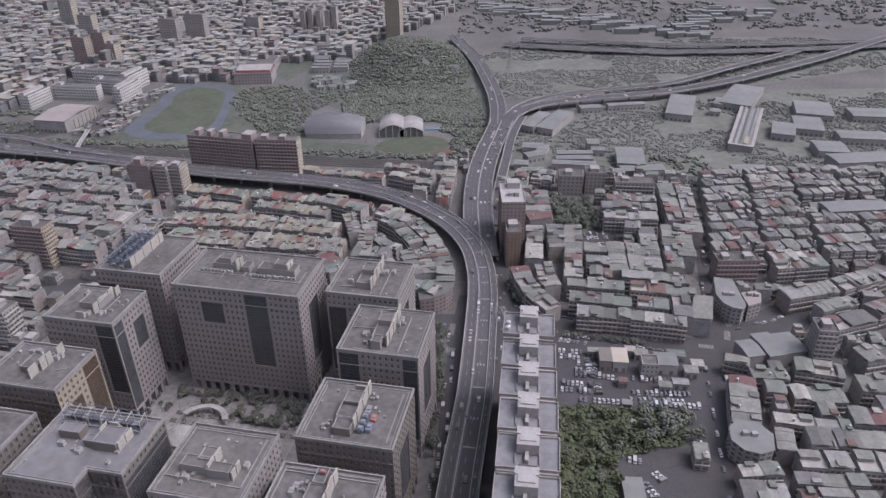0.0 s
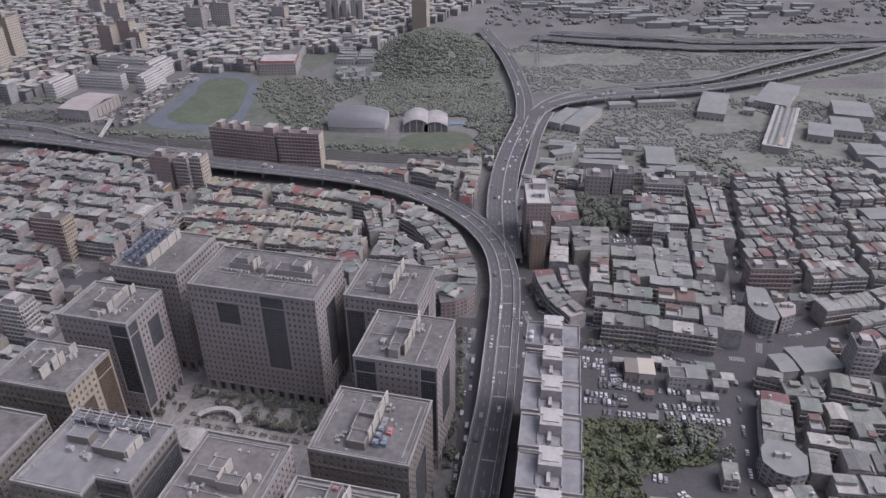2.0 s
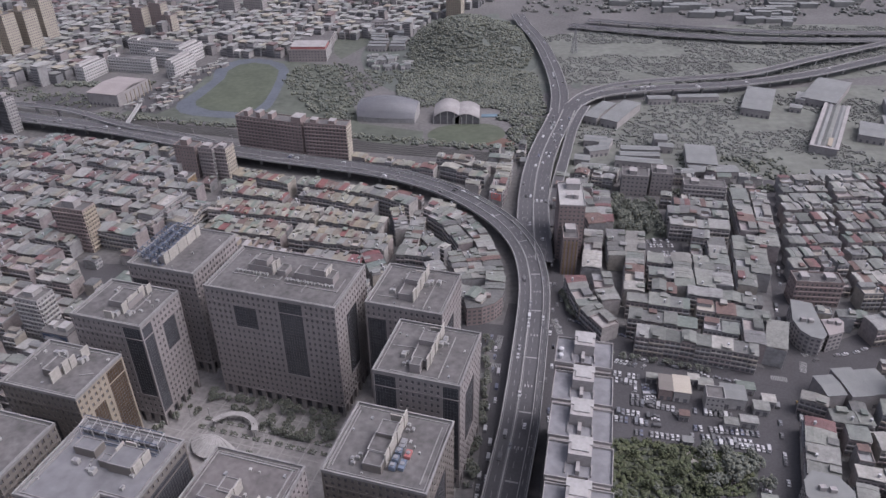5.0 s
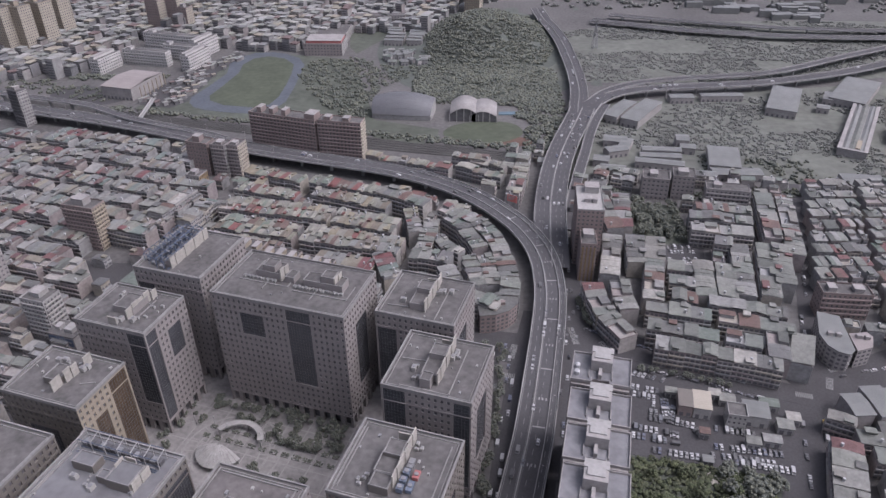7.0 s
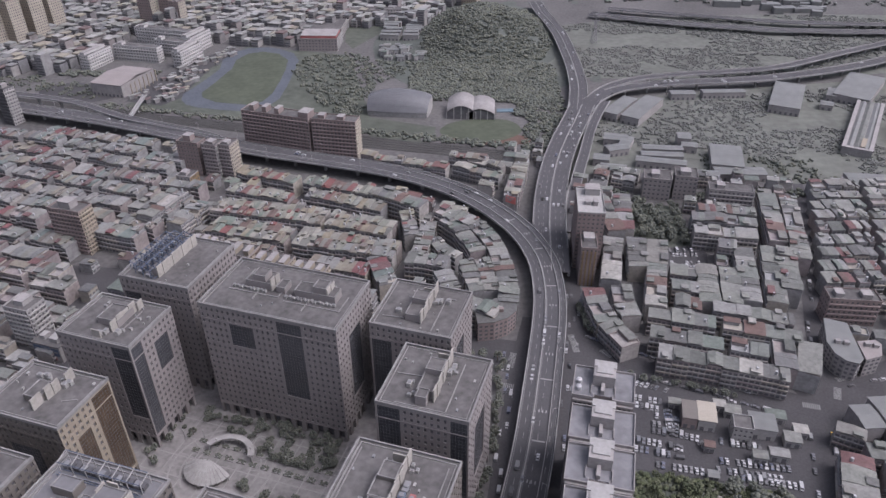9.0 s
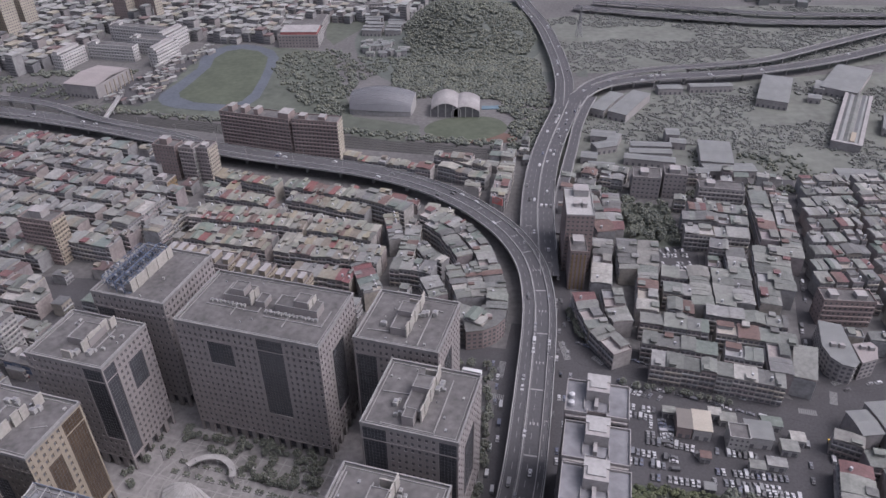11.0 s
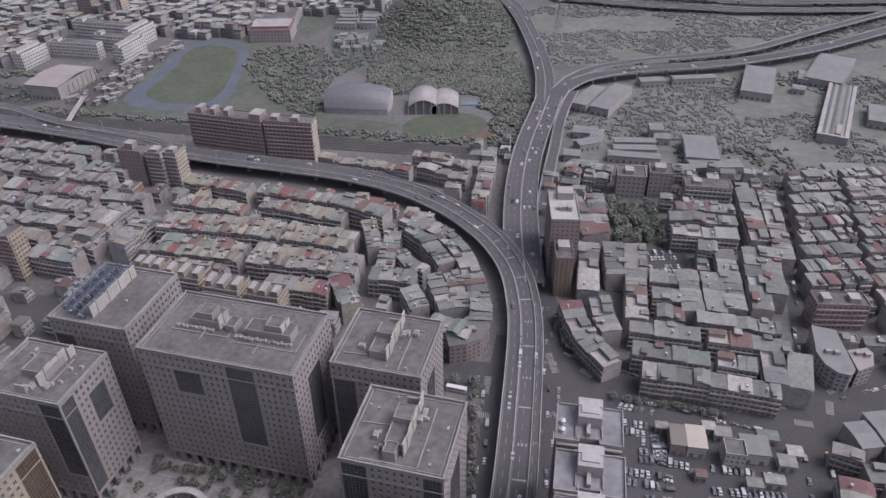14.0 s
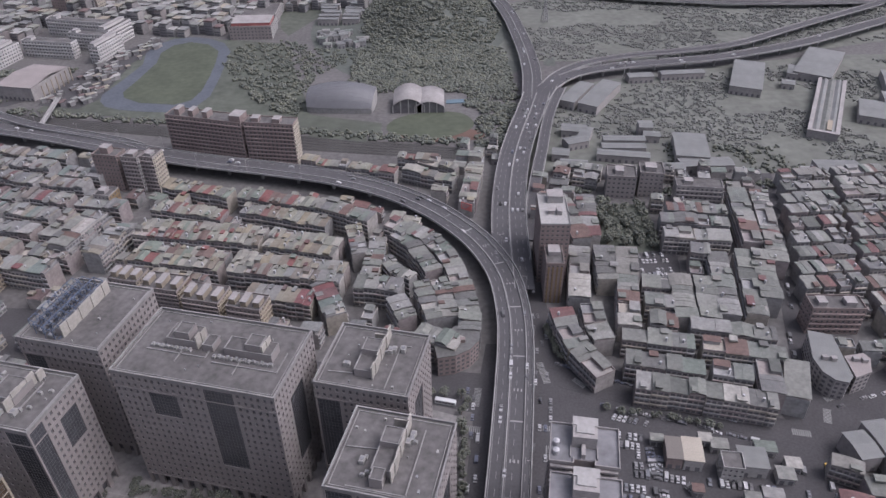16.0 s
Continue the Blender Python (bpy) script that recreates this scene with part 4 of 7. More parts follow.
# planters, benches and lamp posts on the plaza
pq = random.Random(77)
for i in range(34):
    u, v = (2 + 6.6 * (i % 12), -22 - 6.5 * (i // 12)) if i < 24 else (38 + 7 * (i % 5), -50 - 7 * ((i - 24) // 5))
    x, y = cplx(A_O, u + pq.uniform(-0.4, 0.4), v)
    pl = root("planter", "low stone planter with a clipped dark hedge", "planter", x, y, 0.06, -13, "plaza planters")
    w, d = pq.uniform(3.6, 5.4), pq.uniform(2.0, 3.2)
    m = Mesh()
    m.box(-w / 2, w / 2, -d / 2, d / 2, 0, 0.6)
    part("box", m, M_KERB, pl)
    m = Mesh()
    for k in range(26):
        m.blob((pq.uniform(-w / 2.2, w / 2.2), pq.uniform(-d / 2.4, d / 2.4), 0.75), 0.5, pq)
    part("hedge", m, M_LEAF, pl, kind="stuff")
for i in range(9):
    x, y = cplx(A_O, -8 + 10 * i, -24 + 3 * (i % 2))
    lp = root("lamp_post", "slim grey plaza lamp post", "lamp post", x, y, 0.06, 0, "plaza lamps")
    m = Mesh()
    m.cyl(0, 0, 0, 7, 0.12, 8, 0.08)
    part("pole", m, M_STEEL, lp)
    m = Mesh()
    m.cyl(0, 0, 7, 7.4, 0.5, 10, 0.3)
    part("lamp_head", m, M_AC, lp)
pv = Mesh()
for i in range(9):
    p, q = cplx(A_O, -20 + 12 * i, -62), cplx(A_O, -20 + 12 * i, -3)
    pv.obox(p, q, 0.7, 0.06, 0.075)
for i in range(5):
    p, q = cplx(A_O, -24, -58 + 12 * i), cplx(A_O, 80, -58 + 12 * i)
    pv.obox(p, q, 0.7, 0.06, 0.08)
for rad in (15.0, 20.0, 26.0):
    arc = [Vector((-132 + rad * math.cos(math.radians(a)), 306 + rad * math.sin(math.radians(a)), 0.06)) for a in range(-40, 225, 5)]
    strip(pv, arc, -0.5, 0.5, 0, 0.03)
for a in range(0, 190, 20):
    c, s_ = math.cos(math.radians(a)), math.sin(math.radians(a))
    pv.obox((-132 + 15 * c, 306 + 15 * s_), (-132 + 27 * c, 306 + 27 * s_), 0.5, 0.06, 0.085)
solo("paving_bands", pv, M_KERB, "grey stone bands dividing the plaza paving", "paving", kind="structure")

# plaza: arch canopy and fan canopy
ac = root("arch_canopy", "pale curved concrete canopy on the plaza", "canopy", -130.5, 310.5, 0, -3)
m = Mesh()
n0 = 24
arc = [Vector((13.0 * math.cos(a), 12.5 * math.sin(a), 5.0)) for a in [math.radians(6 + 146 * i / n0) for i in range(n0 + 1)]]
strip(m, arc, -1.6, 1.6, -0.5, 0.3)
part("roof", m, M_WHITE, ac)
for p in arc[::6]:
    m = Mesh()
    m.cyl(p.x, p.y, 0, 4.6, 0.4)
    part("column", m, M_CONC, ac)
dm = root("fan_canopy", "pale ribbed fan-shaped glass canopy", "canopy", -138.5, 296.5, 0.06, -13)
for i in range(14):
    m = Mesh()
    a0, a1 = math.radians(190 + 160 * i / 14), math.radians(190 + 160 * (i + 0.88) / 14)
    for rad, z in ((1.2, 7.5), (7.0, 6.4), (13.0, 3.4)):
        for a in (a0, a1):
            m.v.append((rad * math.cos(a), 9 + rad * math.sin(a), z))
        for a in (a0, a1):
            m.v.append((rad * math.cos(a), 9 + rad * math.sin(a), z - 0.3))
    for k in (0, 4):
        m.f.extend([(k, k + 4, k + 5, k + 1), (k + 2, k + 3, k + 7, k + 6), (k, k + 2, k + 6, k + 4), (k + 1, k + 5, k + 7, k + 3)])
    m.f.extend([(0, 1, 3, 2), (8, 10, 11, 9)])
    part("panel", m, M_WHITE, dm)
m = Mesh()
m.cyl(0, 8.4, 0, 7.3, 0.6)
part("column", m, M_CONC, dm)
m = Mesh()
for i in range(5):
    a = math.radians(196 + 37 * i)
    m.cyl(12.4 * math.cos(a), 9 + 12.4 * math.sin(a), 0, 3.4, 0.25)
part("posts", m, M_CONC, dm)

# ---- row of slab apartments beside the viaduct ----


def slab_block(x, y, h, first):
    w, d = 27.0, 19.5
    FOOT.append((x, y, w, d, -9.5))
    b = root("apartment_block", "pale grey apartment block with a bluish roof and a stair tower", "apartment block", x, y, 0, -9.5, "slab apartments")
    core = Mesh()
    core.prism([(0.2, 0.2), (9.5, 0.2), (9.5, 2.6), (17.5, 2.6), (17.5, 0.2), (w - 0.2, 0.2), (w - 0.2, d - 0.2), (0.2, d - 0.2)], 0, h - 0.3)
    part("wall", core, M_PINK, b, "greyish pink tiled wall")
    n = int(h / 3.1)
    for i in range(n - 5, n):
        z = 3.1 * i + 2.7
        for x0, x1 in ((0.6, 9.2), (17.8, w - 0.6)):
            s = Mesh()
            s.box(x0, x1, -0.9, 0.2, min(z, h - 1.6), min(z + 1.1, h - 0.5))
            part("balcony", s, M_PARA, b)
    g = Mesh()
    for i in range(n):
        z = 3.1 * i + 0.9
        for k in range(4):
            for x0 in (1.2 + 2.1 * k, 18.3 + 2.1 * k):
                g.box(x0, x0 + 1.3, 0.1, 0.24, z, z + 1.6)
        for k in range(5):
            g.box(w - 0.25, w - 0.12, 1.6 + 3.6 * k, 3.1 + 3.6 * k, z, z + 1.5)
            g.box(0.12, 0.25, 1.6 + 3.6 * k, 3.1 + 3.6 * k, z, z + 1.5)
    part("glazing", g, M_GLASS, b, "small dark windows", kind="stuff")
    r = Mesh()
    r.prism([(0.3, 0.3), (9.4, 0.3), (9.4, 2.8), (17.6, 2.8), (17.6, 0.3), (w - 0.3, 0.3), (w - 0.3, d - 0.3), (0.3, d - 0.3)], h - 0.3, h)
    part("roof_deck", r, M_ROOFB, b, "worn bluish roof coating")
    for x0, x1, y0, y1 in ((0, 9.5, 0, 0.35), (17.5, w, 0, 0.35), (0, w, d - 0.35, d), (0, 0.35, 0.35, d - 0.35), (w - 0.35, w, 0.35, d - 0.35),
                           (9.2, 9.55, 0.35, 2.9), (17.45, 17.8, 0.35, 2.9)):
        p = Mesh()
        p.box(x0, x1, y0, y1, h - 0.3, h + 1.1)
        part("parapet", p, M_PARA, b)
    t = Mesh()
    t.box(8.5, 18.0, 8.5, d - 1.0, h, h + 6.0)
    tw = part("stair_tower", t, M_PARA, b, "rooftop stair tower")
    t = Mesh()
    t.box(8.3, 18.2, d - 5.0, d - 0.8, h + 6.0, h + 6.5)
    t.box(9.8, 16.8, 10.5, d - 0.9, h + 6.0, h + 6.6)
    part("cap", t, M_WHITE, tw, "weathered white roof cap")
    t = Mesh()
    t.box(12.2, 13.8, 3.2, 8.5, h, h + 2.4)
    part("duct", t, M_PARA, b)
    for kx in (7.9, 18.3):
        t = Mesh()
        t.box(kx, kx + 0.3, 3, 8.6, h, h + 1.2)
        part("roof_kerb", t, M_PARA, b)
    if first:
        for xx, yy in ((2.5, 9), (2.6, 4.5)):
            k = root("water_tank", "round steel water tank on the roof", "water tank", x + xx * math.cos(radians(-9.5)) - yy * math.sin(radians(-9.5)),
                     y + xx * math.sin(radians(-9.5)) + yy * math.cos(radians(-9.5)), h, 0, "roof water tanks")
            q = Mesh()
            q.cyl(0, 0, 0, 2.2, 1.3, 14)
            part("drum", q, M_TANK, k)
            q = Mesh()
            q.cyl(0, 0, 2.2, 2.7, 1.3, 14, 0.3)
            part("lid", q, M_TANK, k)


for i, (x, y, h) in enumerate(((38, 305.2, 64), (35, 282.5, 62), (31.8, 260.5, 62), (28.8, 238.5, 62), (25.7, 216, 62), (22, 193.5, 62), (19, 171, 62), (16, 149, 62))):
    slab_block(x, y, h, i in (0,))

# ---- other towers ----


def tower(name, label, x, y, w, d, h, turn, wall, sidewall=None, cell=3.2, storey=3.2, top=(), group="", cat="apartment tower", balc=False, deck=None, cope=None):
    """A block with a window in each bay of each storey, set in real piers and spandrels on all sides."""
    b = root(name, label, cat, x, y, 0, turn, group)
    FOOT.append((x, y, w, d, turn))
    g = Mesh()
    g.box(0.35, w - 0.35, 0.35, d - 0.35, 0, h - 0.5)
    part("glazing", g, M_GLASS, b, "dark windows")
    n = max(2, int(h / storey))
    rh = h / n
    for face in range(4):
        L = w if face in (0, 2) else d
        nc = max(2, round(L / cell))
        cw = L / nc
        m = Mesh()
        us = [0.0]
        for c in range(nc):
            us += [c * cw + cw * 0.26, (c + 1) * cw - cw * 0.26]
        us.append(L)
        zs = [0.0]
        for r in range(n):
            zs += [r * rh + rh * 0.27, (r + 1) * rh - rh * 0.27]
        zs.append(h)
        for t in (0.0, 0.4):
            for u in us:
                for z in zs:
                    m.v.append((u, t, z) if face == 0 else (w - u, d - t, z) if face == 2 else (w - t, u, z) if face == 1 else (t, d - u, z))
        kz, ku = len(zs), len(us)

        def vid(i, k, t):
            return t * ku * kz + i * kz + k
        for i in range(ku - 1):
            for k in range(kz - 1):
                if i % 2 and k % 2:
                    q = ((i, k), (i + 1, k), (i + 1, k + 1), (i, k + 1))
                    for e, g_ in zip(q, q[1:] + q[:1]):
                        m.f.append((vid(*e, 0), vid(*g_, 0), vid(*g_, 1), vid(*e, 1)))
                else:
                    m.f.append((vid(i, k, 0), vid(i + 1, k, 0), vid(i + 1, k + 1, 0), vid(i, k + 1, 0)))
        # face 1 looks east; M_CREAM and M_BEIGE sidewalls mostly stand for sunlight
        part("facade", m, (sidewall or wall) if face == 1 else wall, b)
        if balc and face in (0, 1):
            for r in range(1, n):
                q = Mesh()
                z = r * rh
                if face == 0:
                    q.box(0.6, w - 0.6, -0.8, -0.003, z - 0.25, z + 0.7)
                else:
                    q.box(w + 0.003, w + 0.8, 0.6, d - 0.6, z - 0.25, z + 0.7)
                part("balcony", q, (sidewall or wall) if face == 1 else wall, b)
    r = Mesh()
    r.box(0.2, w - 0.2, 0.2, d - 0.2, h - 0.45, h - 0.1)
    part("roof_deck", r, deck or M_ROOF, b)
    for x0, x1, y0, y1 in ((0, w, 0, 0.3), (0, w, d - 0.3, d), (0, 0.3, 0.3, d - 0.3), (w - 0.3, w, 0.3, d - 0.3)):
        p = Mesh()
        p.box(x0 - 0.03, x1 + 0.03, y0, y1, h - 0.3, h + 0.9)
        part("parapet", p, cope or wall, b)
    for x0, x1, y0, y1, hh, mt in top:
        p = Mesh()
        p.box(x0, x1, y0, y1, h - 0.1, h + hh)
        part("penthouse", p, mt, b)
        p = Mesh()
        p.box(x0 - 0.2, x1 + 0.2, y0 - 0.2, y1 + 0.2, h + hh, h + hh + 0.4)
        part("penthouse_roof", p, M_PARA, b)
    return b


# brick-red slab along the railway and its beige end
tower("apartment_tower", "long dark red brick apartment slab with roof gables", -236, 682, 70, 16, 37, -15, M_REDBRICK, cell=3.6,
      top=tuple((8 + 13 * i, 12.5 + 13 * i, 3, 12, 5.0, M_REDBRICK) for i in range(3)) + ((59, 69, 2, 14, 5, M_REDBRICK),), balc=True)
# cream on the east end is sunlight put into the wall colour
tower("apartment_tower", "brown brick apartment slab with a beige end wall", -166, 663.5, 42, 14, 38, -8, M_REDBRICK, M_CREAM, cell=3.6,
      top=((6, 12, 3, 10, 3, M_REDBRICK), (24, 30, 3, 10, 3, M_REDBRICK)), balc=True)
# towers in front of the curve
tower("apartment_tower", "reddish brown apartment tower with a roof gable", -276, 624, 21, 13, 31, -12, M_REDBRICK, cell=3.0, top=((6, 13, 3, 10, 5, M_REDBRICK),))
tower("apartment_tower", "pink and white apartment tower with stacked balconies", -252, 619, 14, 13, 31, -12, M_PINK, M_WHITE, cell=2.8, top=((4, 10, 3, 10, 2, M_PINK),), balc=True)
# cream east side brightened in colour as if lit
tower("apartment_tower", "cream apartment tower with stacked balconies", -237, 619, 11, 15, 31, -12, M_PINK, M_CREAM, cell=2.8, top=((3, 8, 3, 9, 2, M_PARA),), balc=True)
# tower over the gore
tower("apartment_tower", "tall pinkish brown apartment tower with a white rooftop deck", 58, 499, 18.5, 37, 45, -2, M_REDBRICK, M_PINK, cell=3.2,
      top=((5.5, 9, 12, 16, 2.2, M_PARA), (11, 14, 11, 17, 2.8, M_PARA), (6, 16, 26, 35, 4.5, M_WHITE)), deck=M_WHITE, cope=M_WHITE)
ann = tower("apartment_tower", "brown apartment annex with ochre vertical stripes", 60, 478, 11, 19.5, 30, -2, M_REDBRICK, cell=2.6, top=((2, 9, 9, 17, 2.5, M_PARA),))
for k in range(4):
    m = Mesh()
    m.box(1.6 + 2.6 * k - 0.45, 1.6 + 2.6 * k + 0.45, -0.35, -0.01, 0, 28)
    part("stripe", m, M_OCHRE, ann, "ochre vertical fin")
# left side towers
# beige imitates sun on the east balconies
tower("apartment_tower", "grey-brown apartment tower with a cream balcony side", -319, 496, 27, 14, 36, -12, M_REDBRICK, M_BEIGE, cell=3.0, top=((8, 18, 3, 11, 5, M_PARA),), balc=True)
tower("apartment_tower", "dark apartment tower with white balcony bands", -500, 721, 14, 12, 38, -20, M_FRAME, M_WHITE, cell=3.0, top=((4, 9, 3, 9, 3, M_PARA),), balc=True)
tower("office_building", "white office block with striped windows", -289, 390, 18, 14, 30, -13, M_WHITE, M_WHITE, cell=3.0, top=((5, 12, 4, 12, 3, M_WHITE),), cat="office building", balc=True)
tower("apartment_tower", "pale apartment tower beside the park", -352, 428, 18, 16, 36, -13, M_TILE2, M_PARA, cell=3.0, top=((5, 12, 4, 12, 3, M_WHITE),))
tower("apartment_block", "narrow apartment block with an ochre tiled wall", -262, 583, 13, 13, 19, -12, M_PARA, M_OCHRE, cell=3.0, cat="apartment block", top=((3, 8, 3, 9, 2.5, M_PARA),))
tower("apartment_block", "reddish grey mid-rise apartment block among low houses", 212, 447, 31, 13, 19, -2, M_REDBRICK, M_PARA, cell=3.0, cat="apartment block", top=((4, 9, 3, 9, 2.5, M_PARA), (20, 26, 3, 9, 2.5, M_PARA)), balc=True)
# stepped apartment blocks behind the large office block
for x, y, w, d, h in ((-190, 474, 25, 16, 18), (-161, 462, 24, 17, 18), (-214, 484, 20, 15, 17), (-133, 456, 22, 15, 17)):
    tower("apartment_block", "worn cream apartment block with rooftop stair heads", x, y, w, d, h, -13, M_PINK, M_BEIGE, cell=2.9, storey=3.0, cat="apartment block", group="stepped apartment blocks",
          top=((1.2, 5.0, 3, d - 5, 3.4, M_BEIGE), (w * 0.5 - 2, w * 0.5 + 2, 2, d - 4, 3.6, M_BEIGE), (w - 5.0, w - 1.2, 3, d - 5, 3.4, M_BEIGE)), balc=True)
# right block: dark mid-rises behind trees
tower("apartment_tower", "dark grey mid-rise apartment block in shade", 122, 604, 22, 18, 19, -8, M_TILE, cell=3.4, top=((6, 12, 4, 12, 3, M_PARA),))
tower("apartment_tower", "dark grey mid-rise apartment block in shade", 147, 605, 18, 18, 21, -8, M_TILE, cell=3.4, top=((4, 12, 4, 12, 3, M_PARA),))
tower("apartment_tower", "grey apartment block with banded balconies", 171, 590, 34, 14, 18, -8, M_PARA, cell=3.4, top=((6, 12, 4, 10, 2.5, M_PARA),), balc=True)
tower("apartment_tower", "grey residential tower among low houses", 234, 345, 12, 14, 30, -10, M_PARA, M_WHITE, cell=3.0, top=((3, 8, 4, 10, 3, M_PARA),), balc=True)
# far towers
# beige walls with creamier east sides: their sunlit look is in the colour
for i, (x, y, w, d, h) in enumerate(((-690, 948, 26, 20, 44), (-660, 945, 24, 20, 62), (-640, 955, 22, 20, 62), (-632, 985, 24, 22, 60), (-632, 1030, 22, 22, 66))):
    tower("apartment_tower", "tall cream apartment tower in a far cluster", x, y, w, d, h, -16, M_BEIGE, M_CREAM, cell=3.6, storey=3.4,
          top=((5, 12, 5, 12, 6, M_BEIGE),), group="far tower cluster")
# walls and east side lightened in colour to look sunlit
tower("apartment_tower", "tall cream apartment tower above the hill", -60, 1200, 24, 22, 68, -12, M_BEIGE, M_CREAM, cell=3.6, storey=3.4, top=((5, 14, 5, 14, 6, M_BEIGE),))
for i in range(8):
    tower("apartment_tower", "pale narrow apartment tower in a far cluster", -205 + 13 * (i % 5) + rnd.uniform(-2, 2), 1255 + 22 * (i // 5), 8, 12, rnd.uniform(36, 46), -12, M_PARA, M_WHITE,
          cell=3.4, storey=3.4, group="narrow tower cluster")
for x, y, w, h in ((-512, 1075, 22, 44), (-486, 1085, 20, 48), (-462, 1065, 16, 36), (-575, 1250, 26, 40), (-425, 1200, 30, 42), (-388, 1215, 34, 46), (-300, 1260, 24, 30), (-640, 1330, 26, 50)):
    # narrower ones get a cream east side as painted sunlight
    tower("apartment_tower", "hazy grey apartment tower", x, y, w, 16, h, -14, M_REDBRICK if y < 1100 else M_PARA, M_CREAM if w < 27 else M_PARA, cell=4.0, storey=3.6, group="hazy towers", top=((4, 10, 4, 10, 4, M_PARA),))

# ---- row houses ----
hr = random.Random(11)
HOUSE_LABELS = {
    "gable": "narrow row house with a low pitched sheet-metal roof",
    "mono": "narrow row house with a sloping sheet-metal roof",
    "vault": "narrow row house with a shallow curved sheet-metal roof",
    "flat": "narrow row house with a flat concrete roof and rooftop shed",
}


SPECS = []


def house(x, y, turn, w, d, h, kind, roofmat):
    SPECS.append((x, y, turn, w, d, h, kind, roofmat, hr.random()))


def house_pieces(w, d, h, kind, q):
    """The meshes of one narrow house; its frame has the street front at -y, the row along x."""
    hw, hd = w / 2, d / 2
    out = []
    m = Mesh()
    m.box(-hw + 0.02, hw - 0.02, -hd, hd, 0, h)
    out.append(("body", m, 0))
    n = max(2, int(h / 3.2))
    for i in range(1, n):
        z = h * i / n
        m = Mesh()
        m.box(-hw + 0.05, hw - 0.05, -hd - 0.9, -hd - 0.004, z - 0.2, z + 0.75)
        out.append(("balcony", m, 0))
    if kind == "flat":
        m = Mesh()
        m.v.extend([(a * k, b * j, z) for z in (h + 0.004, h + 1.0) for k, j in ((hw, hd), (hw - 0.3, hd - 0.3)) for a, b in ((-1, -1), (1, -1), (1, 1), (-1, 1))])
        for i in range(4):
            j = (i + 1) % 4
            m.f.extend([(i, j, 8 + j, 8 + i), (4 + j, 4 + i, 12 + i, 12 + j), (8 + i, 8 + j, 12 + j, 12 + i)])
        out.append(("parapet", m, 0))
    g = Mesh()
    k = max(1, int(w / 2.6))
    for i in range(n):
        z = h * i / n
        for j in range(k):
            cx = -hw + (j + 0.5) * w / k
            ww = 0.34 * w / k
            g.box(cx - ww, cx + ww, -hd - 0.06, -hd + 0.1, z + 0.9, z + 2.5)
            g.box(cx - ww * 0.8, cx + ww * 0.8, hd - 0.1, hd + 0.06, z + 1.0, z + 2.3)
    out.append(("glazing", g, 2))
    r = Mesh()
    if kind == "flat":
        s = Mesh()
        s.box(-hw * 0.9, hw * 0.55, hd * 0.05, hd - 0.4, h + 0.01, h + 2.4)
        out.append(("rooftop_shed", s, 0))
        r.box(-hw, hw * 0.65, hd * 0.0, hd - 0.2, h + 2.4, h + 2.55)
        out.append(("roof", r, 1))
    else:
        lift = q.uniform(0.7, 1.9)
        z0, ov = h + lift, 0.5
        if kind == "gable":
            rise = min(w, 8.0) * q.uniform(0.08, 0.16)
            prof = [(-hw - 0.1, z0), (0, z0 + rise), (hw + 0.1, z0)]
            y0, y1 = -hd - ov, hd + ov * 0.6
            vs = [(px, y0, pz) for px, pz in prof] + [(px, y1, pz) for px, pz in prof]
            r.v.extend(vs + [(a, b, c - 0.18) for a, b, c in vs])
            r.f.extend(((0, 1, 4, 3), (1, 2, 5, 4), (6, 9, 10, 7), (7, 10, 11, 8), (0, 6, 7, 1), (1, 7, 8, 2), (3, 4, 10, 9), (4, 5, 11, 10), (0, 3, 9, 6), (2, 8, 11, 5)))
        elif kind == "vault":
            rise, skew, k = d * q.uniform(0.025, 0.075), q.uniform(-0.045, 0.045) * d, 5
            parts = 1 if w < 6.5 else 2 if w < 11 else 3 if w < 16 else 5
            cuts = [-hw - 0.06] + [-hw + w * (i + q.uniform(-0.2, 0.2)) / parts for i in range(1, parts)] + [hw + 0.06]
            for xa, xb in zip(cuts, cuts[1:]):
                o, up = len(r.v), q.choice((0, 0, 0.12, 0.3, -0.15))
                prof = [(-hd - ov + (d + 1.6 * ov) * i / (k - 1), z0 + up - 0.4 + rise * (1 - (2 * i / (k - 1) - 1) ** 2) + skew * (i / (k - 1) - 0.5)) for i in range(k)]
                vs = [(xa + 0.01, py, pz) for py, pz in prof] + [(xb - 0.01, py, pz) for py, pz in prof]
                r.v.extend(vs + [(a, b, c - 0.18) for a, b, c in vs])
                fs = [(0, 2 * k, 3 * k, k), (k - 1, 2 * k - 1, 4 * k - 1, 3 * k - 1)]
                for i in range(k - 1):
                    fs.extend(((i + 1, i, k + i, k + i + 1), (2 * k + i, 2 * k + i + 1, 3 * k + i + 1, 3 * k + i),
                               (i, i + 1, 2 * k + i + 1, 2 * k + i), (k + i + 1, k + i, 3 * k + i, 3 * k + i + 1)))
                r.f.extend(tuple(o + i for i in e) for e in fs)
        else:
            s = q.choice((-1, 1)) * d * q.uniform(0.05, 0.12)
            ya, yb = -hd - ov, hd + ov * 0.5
            vs = [(-hw - 0.08, ya, z0 - s / 2), (hw + 0.08, ya, z0 - s / 2), (hw + 0.08, yb, z0 + s / 2), (-hw - 0.08, yb, z0 + s / 2)]
            r.v.extend(vs + [(a, b, c - 0.2) for a, b, c in vs])
